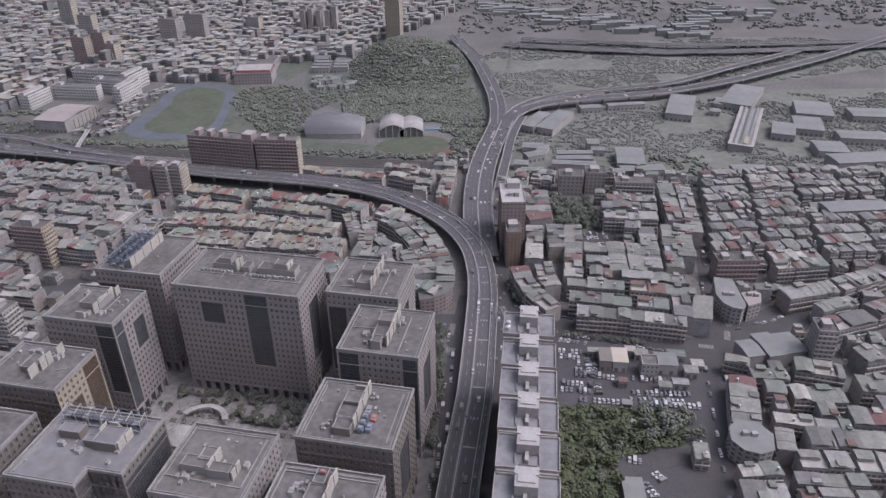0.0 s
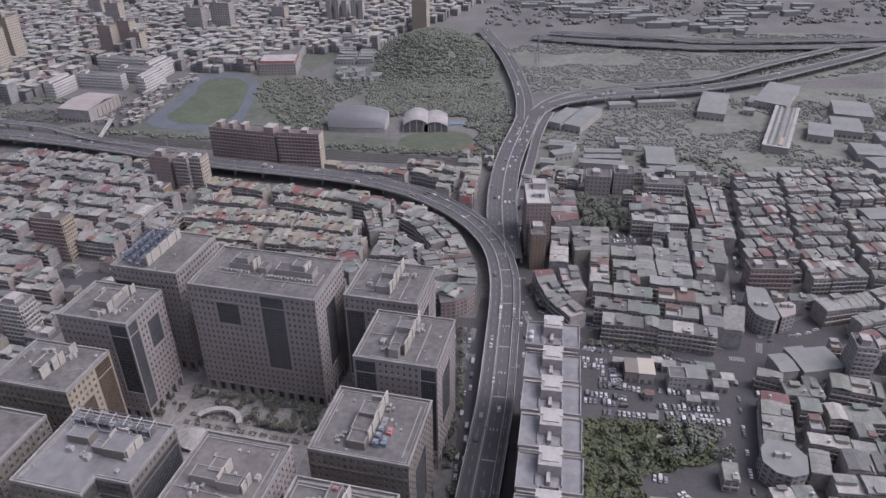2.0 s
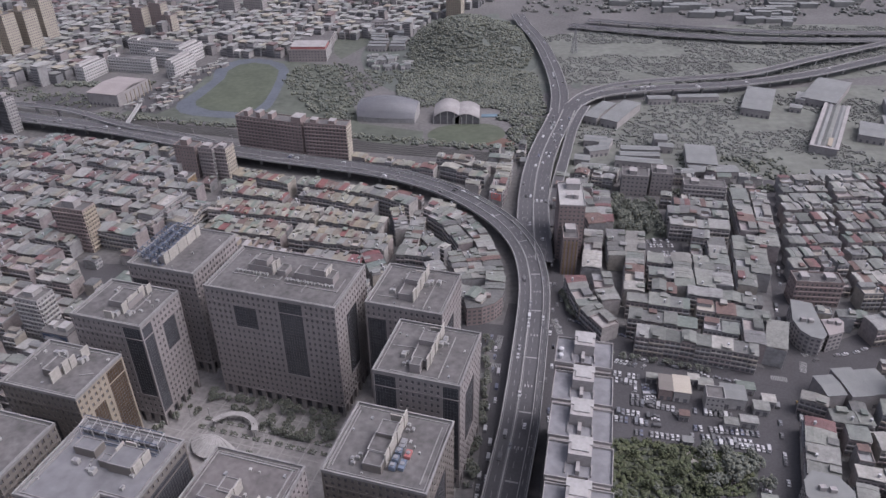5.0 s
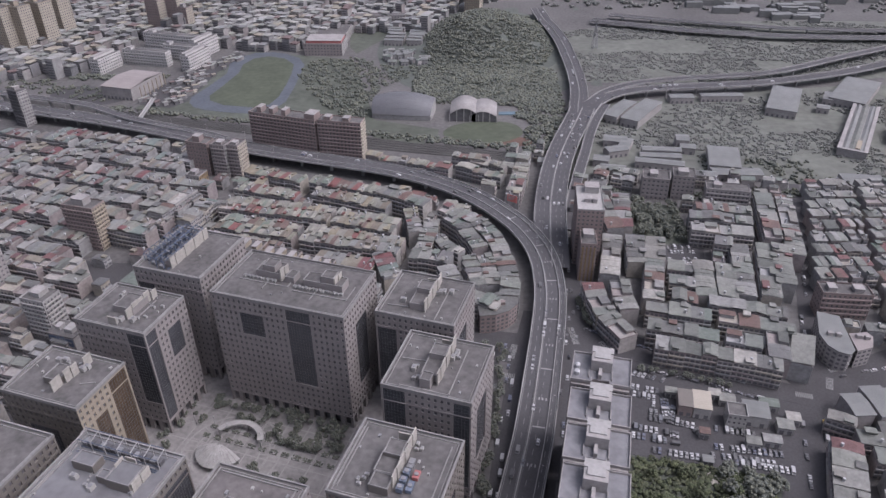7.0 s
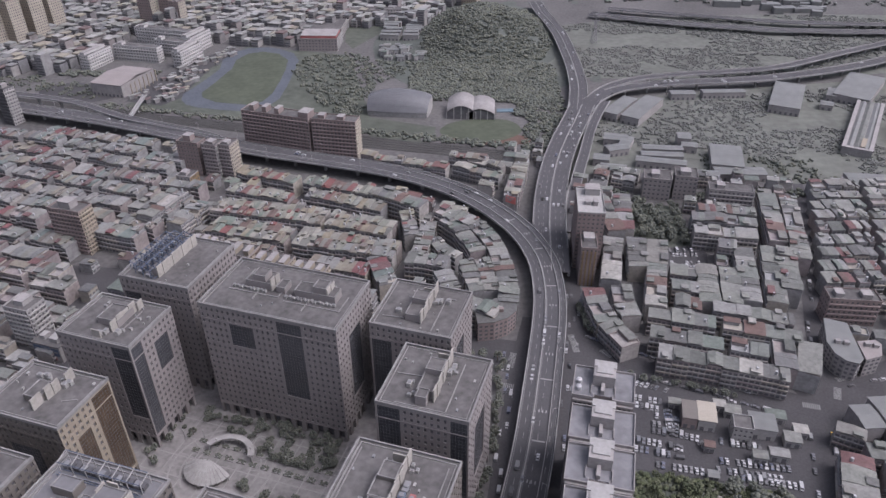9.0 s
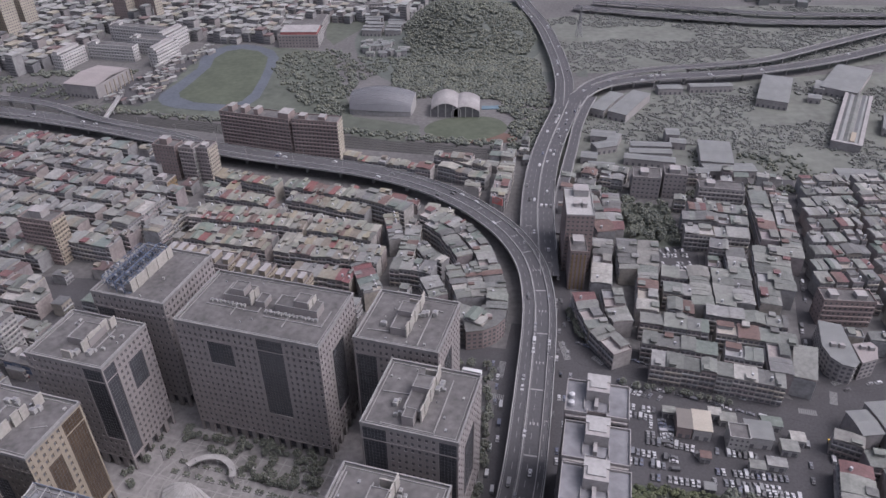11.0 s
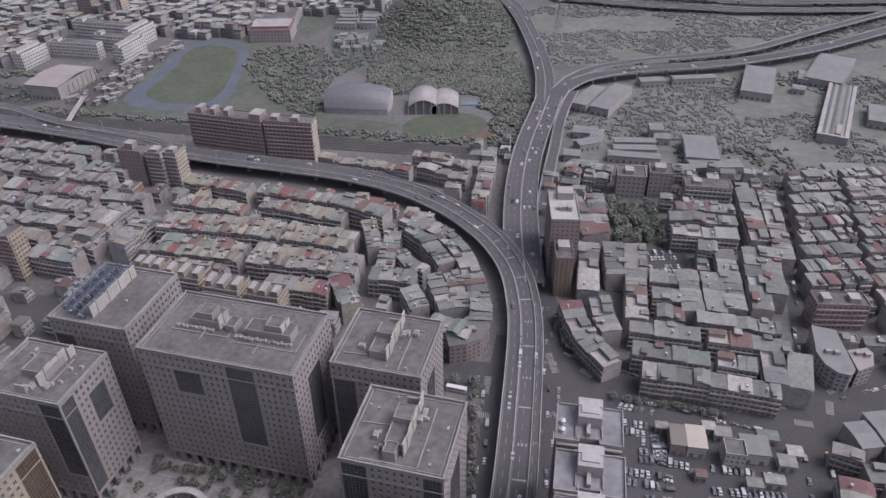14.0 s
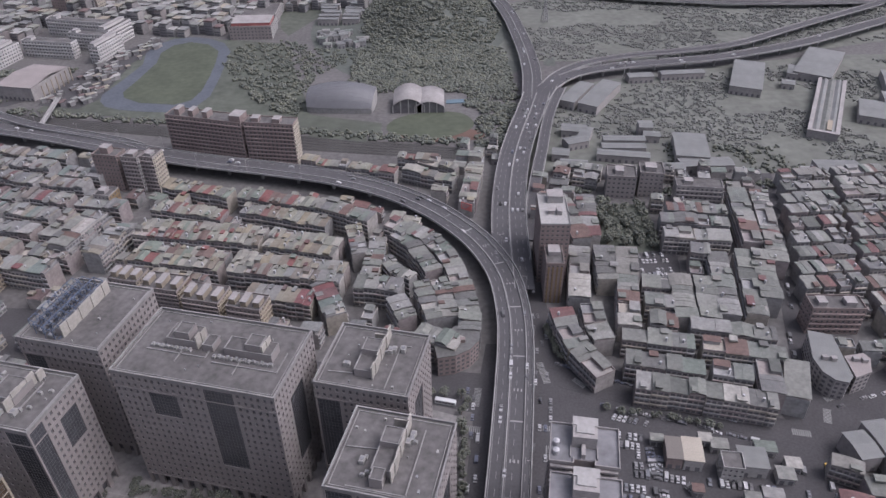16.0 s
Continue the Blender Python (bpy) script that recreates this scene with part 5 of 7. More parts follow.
            r.f.extend(((0, 1, 2, 3), (7, 6, 5, 4), (0, 4, 5, 1), (1, 5, 6, 2), (2, 6, 7, 3), (3, 7, 4, 0)))
        out.append(("roof", r, 1))
        a = Mesh()
        a.box(-hw + 0.25, hw - 0.25, -hd * q.uniform(0.3, 0.92), hd - 0.3, h + 0.004, h + max(0.3, lift - abs(d * 0.06)))
        out.append(("attic", a, 0))
        if q.random() < 0.55:
            a = Mesh()
            u, v = q.uniform(-0.95, 0.1) * hw, q.choice((-1, 1))
            e = q.uniform(0.7, 0.9) * hw
            a.box(u, u + e, min(v * hd * 0.3, v * hd * 1.04), max(v * hd * 0.3, v * hd * 1.04), z0 + w * 0.05 + 0.1, z0 + w * 0.05 + q.uniform(0.5, 1.3))
            out.append(("roof_patch", a, 1))
    if q.random() < 0.3:
        t = Mesh()
        t.cyl(hw * 0.5, -hd * 0.45, h + 0.02, h + 3.4, 0.75, 10)
        out.append(("water_tank", t, 3))
    return out


def row(x0, y0, x1, y1, d=12.0, h=14.0, roofmat=None, wmin=5.4, wmax=8.6, jit=1.2, flats=0.12, big=0.15, single=True, gap=0.0):
    """Houses side by side along the middle line of a row."""
    roofmat = roofmat or M_HROOF
    L = math.hypot(x1 - x0, y1 - y0)
    turn = math.degrees(math.atan2(y1 - y0, x1 - x0))
    pos = 0.0
    while pos < L - 2.5:
        w = hr.uniform(wmin, wmax) * (hr.uniform(1.6, 2.3) if hr.random() < big else 1)
        if L - pos - w < 3:
            w = L - pos
        t = (pos + w / 2) / L
        k = "flat" if hr.random() < flats else hr.choice(("gable", "vault", "vault", "mono", "vault"))
        house(x0 + (x1 - x0) * t, y0 + (y1 - y0) * t, turn + (180 if hr.random() < 0.5 and not single else 0), w - gap * hr.random(), d + hr.uniform(-0.9, 0.7),
              h + hr.uniform(-jit, jit), k, roofmat)
        pos += w


def rows(lst, **kw):
    for r in lst:
        row(*r, **kw)


def double(x0, y0, x1, y1, d=11.0, h=14.0, **kw):
    """Two rows back to back."""
    L = math.hypot(x1 - x0, y1 - y0)
    nx, ny = -(y1 - y0) / L, (x1 - x0) / L
    o = d * 0.53
    row(x0 - nx * o, y0 - ny * o, x1 - nx * o, y1 - ny * o, d, h, **kw)
    row(x1 + nx * o, y1 + ny * o, x0 + nx * o, y0 + ny * o, d, h, **kw)


# quarter inside the curve, with coloured roofs
for r in ((-216, 607, -162, 590), (-155, 592, -92, 573), (-215, 575, -160, 561)):
    row(*r, d=13, h=14.5, roofmat=M_HROOFW, wmin=4.6, wmax=6.8, jit=0.6, big=0.1)
row(-148, 569, -84, 551, d=13, h=14.5, roofmat=M_HROOFW, wmin=4.6, wmax=6.8, jit=0.6, big=0.1)
double(-216, 546, -126, 533, d=10.5, h=14.5, roofmat=M_HROOFW, wmin=4.6, wmax=6.8, jit=0.6, big=0.1)
double(-122, 531, -73, 519, d=10.5, h=15.0, roofmat=M_HROOFW, wmin=4.6, wmax=6.8, jit=0.6, big=0.1)
double(-209, 518, -146, 505, d=10.5, h=14.0, roofmat=M_HROOFW, wmin=4.6, wmax=6.8, jit=0.6, big=0.1)
double(-140, 504, -66, 490, d=10.5, h=15.0, roofmat=M_HROOFW, wmin=4.6, wmax=6.8, jit=0.6, big=0.1)
row(-124, 476, -82, 466, d=13, h=14, roofmat=M_HROOFW, wmin=4.6, wmax=6.8, jit=0.6, big=0.1)
row(-66, 450, -80, 482, d=13, h=14, roofmat=M_HROOFW, wmin=4.6, wmax=6.8, jit=0.6, big=0.1)
row(-190, 490, -152, 481, d=12, h=15, roofmat=M_HROOFW, wmin=4.6, wmax=6.8, jit=0.6, big=0.1)
row(-58, 512, -66, 545, d=11, h=15, roofmat=M_HROOFW, wmin=4.6, wmax=6.8, jit=0.6, big=0.1)
row(-92, 571, -53, 553, d=14, h=17, wmin=20, wmax=40, flats=0.0)
# crescent rows following the curve
for pts, d in (([(-41, 551), (-26, 541), (-13, 530), (-4, 518), (2, 504), (6, 488), (10, 470), (13, 450), (12, 436)], 13),
               ([(-36, 536), (-24, 524), (-16, 508), (-9, 492)], 11), ([(-6, 484), (-2, 468), (1, 448)], 10),
               ([(-47, 530), (-47, 516), (-50, 488)], 11), ([(-58, 482), (-43, 479), (-29, 475)], 12),
               ([(-17, 480), (-13, 466), (-8, 446)], 10), ([(-32, 466), (-24, 448)], 12), ([(-42, 508), (-33, 494), (-22, 486)], 9)):
    for (x0, y0), (x1, y1) in zip(pts, pts[1:]):
        row(x0, y0, x1, y1, d=d, h=14.5, wmin=5.5, wmax=8.0, big=0.0, jit=1.0)
row(-18, 436, 6, 424, d=12, h=15)
row(-38, 432, -14, 424, d=13, h=15)
# north of the curve, below the railway
for r in ((-118, 651, -80, 640), (-78, 639, -40, 627), (-40, 654, -6, 648), (-34, 634, 6, 616), (-22, 648, 8, 634)):
    row(*r, d=10, h=11, roofmat=M_HROOFW)
row(24, 638, 14, 578, d=12, h=13, roofmat=M_HROOFW)
# left of the towers
LEFT_AREA = [(-560, 640), (-440, 700), (-350, 680), (-276, 652), (-222, 560), (-226, 492), (-250, 446), (-300, 440), (-420, 420), (-560, 460)]
LT = radians(-13)
for j in range(-9, 9):
    for i in range(-6, 6):
        cx, cy = -350 + i * 44 * math.cos(LT) - j * 20 * math.sin(LT), 560 + i * 44 * math.sin(LT) + j * 20 * math.cos(LT)
        e = 18.5
        p, q = (cx - e * math.cos(LT), cy - e * math.sin(LT)), (cx + e * math.cos(LT), cy + e * math.sin(LT))
        if all(inside(a, b, LEFT_AREA) for a, b in (p, q)):
            if any(abs(cx - tx) < 24 and abs(cy - ty) < 18 for tx, ty in ((-300, 472), (-256, 613), (-222, 596), (-483, 722))):
                continue
            row(*p, *q, d=13.5, h=hr.uniform(12, 16), roofmat=M_HROOFW, wmin=5, wmax=8)
row(-262, 520, -250, 562, d=15, h=18, wmin=10, wmax=20)
row(-236, 512, -228, 548, d=13, h=15, wmin=6, wmax=10, roofmat=M_HROOFW)
# low blocks behind the park
mural = root("corner_building", "low grey building with blue and green painted panels on its wall", "corner building", -272, 381, 0, -13)
m = Mesh()
m.box(0, 20, 0, 13, 0, 11.5)
part("wall", m, M_PARA, mural)
m = Mesh()
m.box(-0.3, 20.3, -0.3, 13.3, 11.5, 11.9)
part("roof", m, M_ROOF, mural)
for x0, x1, z0, z1, mt in ((1, 7, 5, 10.5, M_BLUE), (7.5, 13, 6, 11, M_BLUEW), (13.6, 19, 4.5, 10, M_BLUE), (4, 10, 1.5, 4.6, M_POOL), (10.5, 16, 1.2, 4.0, M_RED)):
    m = Mesh()
    m.box(x0, x1, -0.16, -0.004, z0, z1)
    part("painted_panel", m, mt, mural)
for x0, z0 in ((2, 8), (9, 9), (15, 7)):
    m = Mesh()
    m.box(x0, x0 + 3, -0.22, -0.164, z0, z0 + 0.8)
    part("text_bar", m, M_WHITE, mural)
for x0, x1, y0, y1, z1 in ((3, 7, 4, 9, 2.6), (11, 17, 3, 10, 3.0)):
    m = Mesh()
    m.box(x0, x1, y0, y1, 11.9, 11.9 + z1)
    part("rooftop_shed", m, M_WHITE, mural)
for r in ((-316, 455, -286, 449), (-304, 443, -277, 437), (-250, 443, -224, 436), (-330, 400, -300, 395), (-300, 352, -262, 345), (-330, 430, -296, 424), (-290, 415, -262, 408), (-252, 412, -228, 406),
          (-330, 360, -306, 354), (-300, 320, -262, 312), (-380, 440, -345, 434), (-420, 410, -380, 404), (-400, 380, -360, 372)):
    row(*r, d=14, h=hr.uniform(9, 15), flats=0.6, wmin=8, wmax=14, roofmat=M_HROOF)

# quarter right of the viaduct
WR = dict(wmin=8.0, wmax=13.5, big=0.14, jit=0.5, gap=0.25)
for r in ((88, 520, 80, 466), (104, 520, 101, 484), (119, 518, 105, 440), (84, 580, 92, 530), (102, 586, 98, 532)):
    row(*r, d=13, h=13, **WR)
for r in ((121, 482, 138, 479), (119, 464, 136, 461), (118, 447, 134, 444)):
    row(*r, d=12, h=13, **WR)
for r in ((146, 488, 140, 446), (161, 486, 154, 446), (177, 512, 166, 448), (196, 514, 182, 448)):
    row(*r, d=12.5, h=13.5, **WR)
for r in ((150, 553, 196, 546), (148, 535, 192, 529), (161, 516, 173, 513), (158, 568, 200, 563)):
    row(*r, d=12, h=14, **WR)
for r in ((216, 592, 205, 522), (232, 590, 214, 500), (206, 512, 195, 462)):
    row(*r, d=12, h=14, **WR)
for r in ((140, 441, 186, 431), (99, 433, 138, 425), (142, 424, 186, 415), (97, 414, 138, 405), (99, 397, 142, 387.5), (142, 405, 162, 400), (142.1, 387.5, 168, 381)):
    row(*r, d=11.5, h=13.5, **WR)
for r in ((173, 410, 168, 386), (189, 410, 179, 383)):
    row(*r, d=12, h=13.5, **WR)
for r in ((88, 645, 97, 641), (86, 630, 97, 626), (100, 640, 124, 632), (100, 624, 118, 618), (80, 614, 94, 610)):
    row(*r, d=10, h=9, wmin=6, wmax=12)
# curved corner rows
for pts in ([(67.5, 458), (69, 441), (73.5, 424), (84.5, 403)], [(86, 461), (86, 444), (88.5, 429)]):
    for (x0, y0), (x1, y1) in zip(pts, pts[1:]):
        row(x0, y0, x1, y1, d=13, h=12, wmin=7, wmax=10, jit=0.8, flats=0.3)
# blocks to the east
ET = radians(10)
for j in range(-2, 13):
    for i in range(0, 8):
        cy = 446 + j * 17.4
        cx = 208 + (cy - 439) * 0.276 + 21 + 43.5 * i
        cy += i * 44 * math.sin(ET) * 0.4
        if cy > 640 - 0.1 * (cx - 250) or cy < 440 + 0.33 * (cx - 250) or cx > 560 or (abs(cx - 228) < 33 and 436 < cy < 466) or (325 < cx < 415 and 532 < cy < 560):
            continue
        e = 20 * math.cos(ET * 0.4)
        row(cx - e, cy - 20 * math.sin(ET * 0.4), cx + e, cy + 20 * math.sin(ET * 0.4), d=11.6, h=hr.uniform(10.5, 13.5), wmin=8.5, wmax=14.5, big=0.05, jit=0.9, gap=3.2)
row(246, 411, 266, 415.5, d=14, h=13, **WR)
row(266, 415.5, 284, 417, d=14, h=13, **WR)
row(288, 420, 330, 436, d=15, h=13, **WR)
# south-east blocks
for x0, y0, x1, y1, d in ((184, 328, 171, 288, 15), (181, 347, 194, 341, 8), (191, 332, 212, 329, 11), (220, 338, 246, 330, 13), (194, 319, 205, 317, 11), (207, 313, 236, 310, 13),
                          (188, 293, 226, 284, 8.5), (230, 292, 262, 286, 13), (199, 277, 212, 275, 14), (214, 277, 242, 272, 13), (190, 285, 185, 269, 9.5), (188, 263, 213, 260, 12),
                          (216, 260, 250, 254, 13), (180, 250, 214, 246, 8), (155, 257, 176, 257, 8), (150, 243, 172, 240, 12), (178, 238, 214, 234, 12), (148, 228, 170, 224, 12), (174, 222, 212, 216, 13),
                          (144, 210, 166, 206, 13), (170, 204, 210, 198, 13), (164, 188, 208, 182, 13), (220, 236, 262, 230, 13), (218, 216, 262, 210, 13), (248, 318, 290, 312, 14), (262, 342, 304, 350, 14),
                          (250, 300, 290, 296, 12), (258, 375, 292, 384, 14), (296, 390, 340, 406, 14), (262, 394, 290, 402, 11), (300, 366, 345, 376, 14), (296, 330, 345, 336, 14), (296, 308, 345, 310, 14),
                          (350, 384, 400, 402, 14), (350, 412, 400, 430, 13), (352, 350, 400, 362, 14), (352, 326, 400, 332, 14), (255, 270, 300, 266, 13), (296, 288, 340, 286, 13), (180, 168, 214, 163, 13), (222, 190, 262, 185, 13), (268, 250, 310, 244, 13), (268, 228, 310, 224, 13)):
    row(x0, y0, x1, y1, d=d, h=hr.uniform(10.5, 12.5), **WR)

# small infill between the rows
KEEP = [r for r, z in PATCHES if z > 0.055]
ROADS = [p for L in (MAIN_LINE, STRAIGHT_LINE, ARM_R_LINE) for p in L] + list(FRONT)
CELL = {}
for e in SPECS:
    CELL.setdefault((int(e[0] // 20), int(e[1] // 20)), []).append(e)


def foot_hit(x, y, m):
    for fx, fy, w, d, t in FOOT:
        c, s = math.cos(radians(t)), math.sin(radians(t))
        u, v = (x - fx) * c + (y - fy) * s, -(x - fx) * s + (y - fy) * c
        if -m < u < w + m and -m < v < d + m:
            return True
    return False


def house_hit(x, y, r):
    for i in (-1, 0, 1):
        for j in (-1, 0, 1):
            for e in CELL.get((int(x // 20) + i, int(y // 20) + j), ()):
                c, s = math.cos(radians(e[2])), math.sin(radians(e[2]))
                u, v = (x - e[0]) * c + (y - e[1]) * s, -(x - e[0]) * s + (y - e[1]) * c
                if abs(u) < e[3] / 2 + r and abs(v) < e[4] / 2 + r:
                    return True
    return False


fq = random.Random(99)
for k in range(9000):
    x, y = fq.uniform(-560, 600), fq.uniform(170, 690)
    if (-260 < x < 12 and y < 440) or (x < -300 and y > 690 + 0.2 * (x + 300)) or (x > 120 and y > 640) or (x < 0 and y > 600 and x > -300):
        continue
    w, d = fq.uniform(6, 10), fq.uniform(8, 12)
    if house_hit(x, y, 6.2) or foot_hit(x, y, 8) or any(inside(x + a, y + b, r) for r in KEEP for a, b in ((-5, -5), (5, -5), (5, 5), (-5, 5))):
        continue
    if any(abs(x - p.x) < 17 and abs(y - p.y) < 17 for p in ROADS):
        continue
    e = (x, y, (-13 if x < 40 else -10) + fq.choice((0, 90)), w, d, fq.uniform(6, 12), fq.choice(("gable", "mono", "flat", "mono")), M_HROOFW if x < 0 else M_HROOF, fq.random())
    SPECS.append(e)
    CELL.setdefault((int(x // 20), int(y // 20)), []).append(e)

# the nearest houses stand singly, the rest quarter by quarter
SPECS.sort(key=lambda e: math.hypot(e[0] - 60, (e[1] - 330) * 1.0))
JOINED = {}
for k, (x, y, turn, w, d, h, kind, roofmat, sd) in enumerate(SPECS):
    pieces = house_pieces(w, d, h, kind, random.Random(int(sd * 1e6)))
    if k < 300:
        b = root("row_house", HOUSE_LABELS[kind], "row house", x, y, 0, turn, "row houses")
        for name, me, slot in pieces:
            part(name, me, (M_HWALL, roofmat, M_GLASS, M_TANK)[slot], b, kind="stuff" if name == "glazing" else "")
    else:
        key = "curve" if -222 < x < 40 and y > 430 else "west" if x < 0 else "east"
        J = JOINED.setdefault(key, Mesh())
        for name, me, slot in pieces:
            J.add(me, x, y, turn, (1 if roofmat is M_HROOF else 4) if slot == 1 else slot)
for key, J in JOINED.items():
    solo("row_houses", J, [M_HWALL_I, M_HROOF_I, M_GLASS, M_TANK, M_HROOFC_I if key == "curve" else M_HROOFW_I], {"curve": "packed row houses with coloured sheet roofs inside the curve",
         "west": "packed low houses with grey sheet roofs by the towers", "east": "packed low houses with pale grey sheet roofs"}[key], "row houses", kind="stuff")

# small buildings in the car park


SHEDS = []


def shed(name, label, x, y, w, d, h, turn, wall, roofm, rise=0.8, cat="shed", group=""):
    """A low building with a shallow gable of sheet metal and a row of doors."""
    b = root(name, label, cat, x, y, 0, turn, group)
    SHEDS.append((x, y, w, d, turn))
    m = Mesh()
    m.box(-w / 2, w / 2, -d / 2, d / 2, 0, h)
    part("wall", m, wall, b)
    g = Mesh()
    k = max(2, int(w / 5))
    for i in range(k):
        cx = -w / 2 + (i + 0.5) * w / k
        g.box(cx - 1.1, cx + 1.1, -d / 2 - 0.05, -d / 2 + 0.1, 0.3, min(h - 0.6, 3.0))
        g.box(cx - 0.9, cx + 0.9, d / 2 - 0.1, d / 2 + 0.05, 1.2, min(h - 0.5, 2.6))
    part("glazing", g, M_GLASS, b, kind="stuff")
    r = Mesh()
    prof = [(-d / 2 - 0.5, h), (0, h + rise), (d / 2 + 0.5, h)]
    vs = [(-w / 2 - 0.4, a, z) for a, z in prof] + [(w / 2 + 0.4, a, z) for a, z in prof]
    r.v.extend(vs + [(a, b_, c - 0.25) for a, b_, c in vs])
    for q in ((0, 3, 4, 1), (1, 4, 5, 2), (6, 7, 10, 9), (7, 8, 11, 10), (0, 1, 7, 6), (1, 2, 8, 7), (3, 9, 10, 4), (4, 10, 11, 5), (0, 6, 9, 3), (2, 5, 11, 8)):
        r.f.append(q)
    part("roof", r, roofm, b)
    return b



def poly_block(label, ring, h, roofm, wall=M_PARA):
    """A corner building of any outline, with a window in each bay of each storey."""
    b = root("corner_building", label, "corner building")
    m = Mesh()
    m.prism(ring, 0, h)
    part("wall", m, wall, b)
    g = Mesh()
    n = int(h / 3.1)
    for (x0, y0), (x1, y1) in zip(ring, ring[1:] + ring[:1]):
        L = math.hypot(x1 - x0, y1 - y0)
        k = max(1, int(L / 2.8))
        for i in range(k):
            for f in range(n):
                a, c = (i + 0.22) / k, (i + 0.78) / k
                g.obox((x0 + (x1 - x0) * a, y0 + (y1 - y0) * a), (x0 + (x1 - x0) * c, y0 + (y1 - y0) * c), 0.16, f * 3.1 + 1.0, f * 3.1 + 2.5)
    part("glazing", g, M_GLASS, b, kind="stuff")
    cx, cy = sum(p[0] for p in ring) / len(ring), sum(p[1] for p in ring) / len(ring)
    r = Mesh()
    r.prism([(cx + (x - cx) * 1.03, cy + (y - cy) * 1.03) for x, y in ring], h, h + 0.35)
    part("roof", r, roofm, b)
    for i, (fx, fy) in enumerate(((0.2, 0.1), (-0.25, 0.2))):
        t = Mesh()
        t.box(cx + fx * 10 - 1.5, cx + fx * 10 + 1.5, cy + fy * 10 - 1.2, cy + fy * 10 + 1.2, h + 0.35, h + 2.6)
        part("stair_head", t, wall, b)


poly_block("rounded corner building with a pale green roof and window bays", [(166, 291), (177, 288), (181, 279), (177, 268), (169, 266), (162, 269), (158, 276), (160, 285)], 12.5, M_WHROOF)
poly_block("rounded corner building with a pale sheet roof", [(205, 434), (199, 412), (200, 402), (204, 396), (210, 394), (214, 398), (217, 430)], 13.5, M_WHROOF)
poly_block("low corner building with a red sheet roof", [(216, 398), (226, 402), (230, 412), (228, 416), (217, 414)], 13, M_PINK)
poly_block("rounded red-banded building at the crescent end", [(4, 440), (18, 437), (17, 428), (12, 421), (4, 416), (-6, 414), (-8, 426)], 14, M_HROOF, M_REDBRICK)
for x, y, w, d in ((200, 355.5, 11, 16), (213.5, 359, 12, 23), (226.5, 360, 13, 20)):
    shed("warehouse", "pale sheet-roofed market hall by the crossing", x, y, w, d, 11, 8, M_PARA, M_WHROOF, 1.0, "warehouse", "market halls")
shed("shed", "low shed with a cream sheet roof in the car park", 118.5, 356, 9, 14, 8, -8, M_WHITE, M_CREAM, 0.5)
shed("shed", "low brown shed beside the cream roof", 109.8, 357, 7.6, 13, 8, -8, M_REDBRICK, M_TILE2, 0.4)
shed("shed", "pale low building with a grey sheet roof", 146, 351, 13, 12, 8, -8, M_WHITE, M_WHROOF, 0.5)
tower("office_building", "pale low office with a glazed striped front", 129, 343, 10, 10, 10, -8, M_WHITE, cell=2.4, storey=3.2, cat="office building")
for x, y, w, d in ((160, 344, 8, 7), (166, 350, 7, 6), (134, 362, 8, 6), (128, 366, 6, 5), (156, 360, 10, 6), (104, 366, 6, 4), (116, 336, 5, 4), (150, 333, 9, 5), (140, 331, 7, 5)):
    shed("shed", "small grey sheet-roofed shed in the car park", x, y, w, d, 5, -8, M_CONC, M_HROOF, 0.4, group="car park sheds")
shed("shed", "small pale kiosk by the overgrown plot", 114, 318, 5, 4, 3.5, -8, M_WHITE, M_WHROOF, 0.3)
shed("shed", "long grey sheet-roofed shed in the yard", 100, 247, 10, 26, 5, -6, M_CONC, M_WHROOF, 0.5)
shed("house", "small red sheet-roofed house beside the plot", 76, 236, 14, 9, 5, 4, M_REDBRICK, M_RED, 1.2, "house")

# ---- school, arena, warehouses ----
def slab_school(label, x, y, w, d, h, turn):
    tower("school_building", label, x, y, w, d, h, turn, M_SCHOOL, M_SCHOOL, cell=4.0, storey=3.6, top=((w * 0.1, w * 0.1 + 6, 2, d - 2, 3, M_SCHOOL),), cat="school building", balc=True, group="school")


slab_school("long white school block with gallery floors", -484, 996, 92, 12, 20, -14)
slab_school("white school block with gallery floors", -436, 946, 46, 12, 19, -14)
slab_school("white school block with gallery floors", -480, 925, 62, 12, 18, -10)
slab_school("white school wing with a bright end wall", -503, 884, 14, 40, 18, -14)
slab_school("white school wing with a bright end wall", -394, 900, 12, 44, 19, -14)
slab_school("white school wing with a bright end wall", -402, 950, 14, 44, 21, -14)
tower("school_building", "red-roofed brick school block beside a court", -257, 972, 50, 44, 15, 2, M_PINK, M_WHITE, cell=4.0, storey=3.6, cat="school building",
      top=((2, 48, 6, 36, 3, M_RED),))
tower("school_building", "grey flat-roofed school wing behind the red roof", -266, 1022, 54, 52, 13, 2, M_PARA, cell=4.0, storey=3.6, cat="school building")
tower("school_building", "long grey school block with gallery floors", -216, 1112, 74, 14, 15, 8, M_PARA, M_BEIGE, cell=4.0, storey=3.6, cat="school building", balc=True)
shed("gymnasium", "large gymnasium with a pinkish metal roof and cream glazed end", -424, 830, 40, 58, 14, -12, M_PARA, M_PINK, 3.0, "gymnasium")
m = Mesh()
for i in range(7):
    m.box(-403 + 0.5 * i * 2.4, -402.2 + 0.5 * i * 2.4, 803 + 8 * i, 804.2 + 8 * i, 0, 14)
solo("gym_fins", m, M_BEIGE, "cream vertical fins along the gymnasium wall", "wall fins")

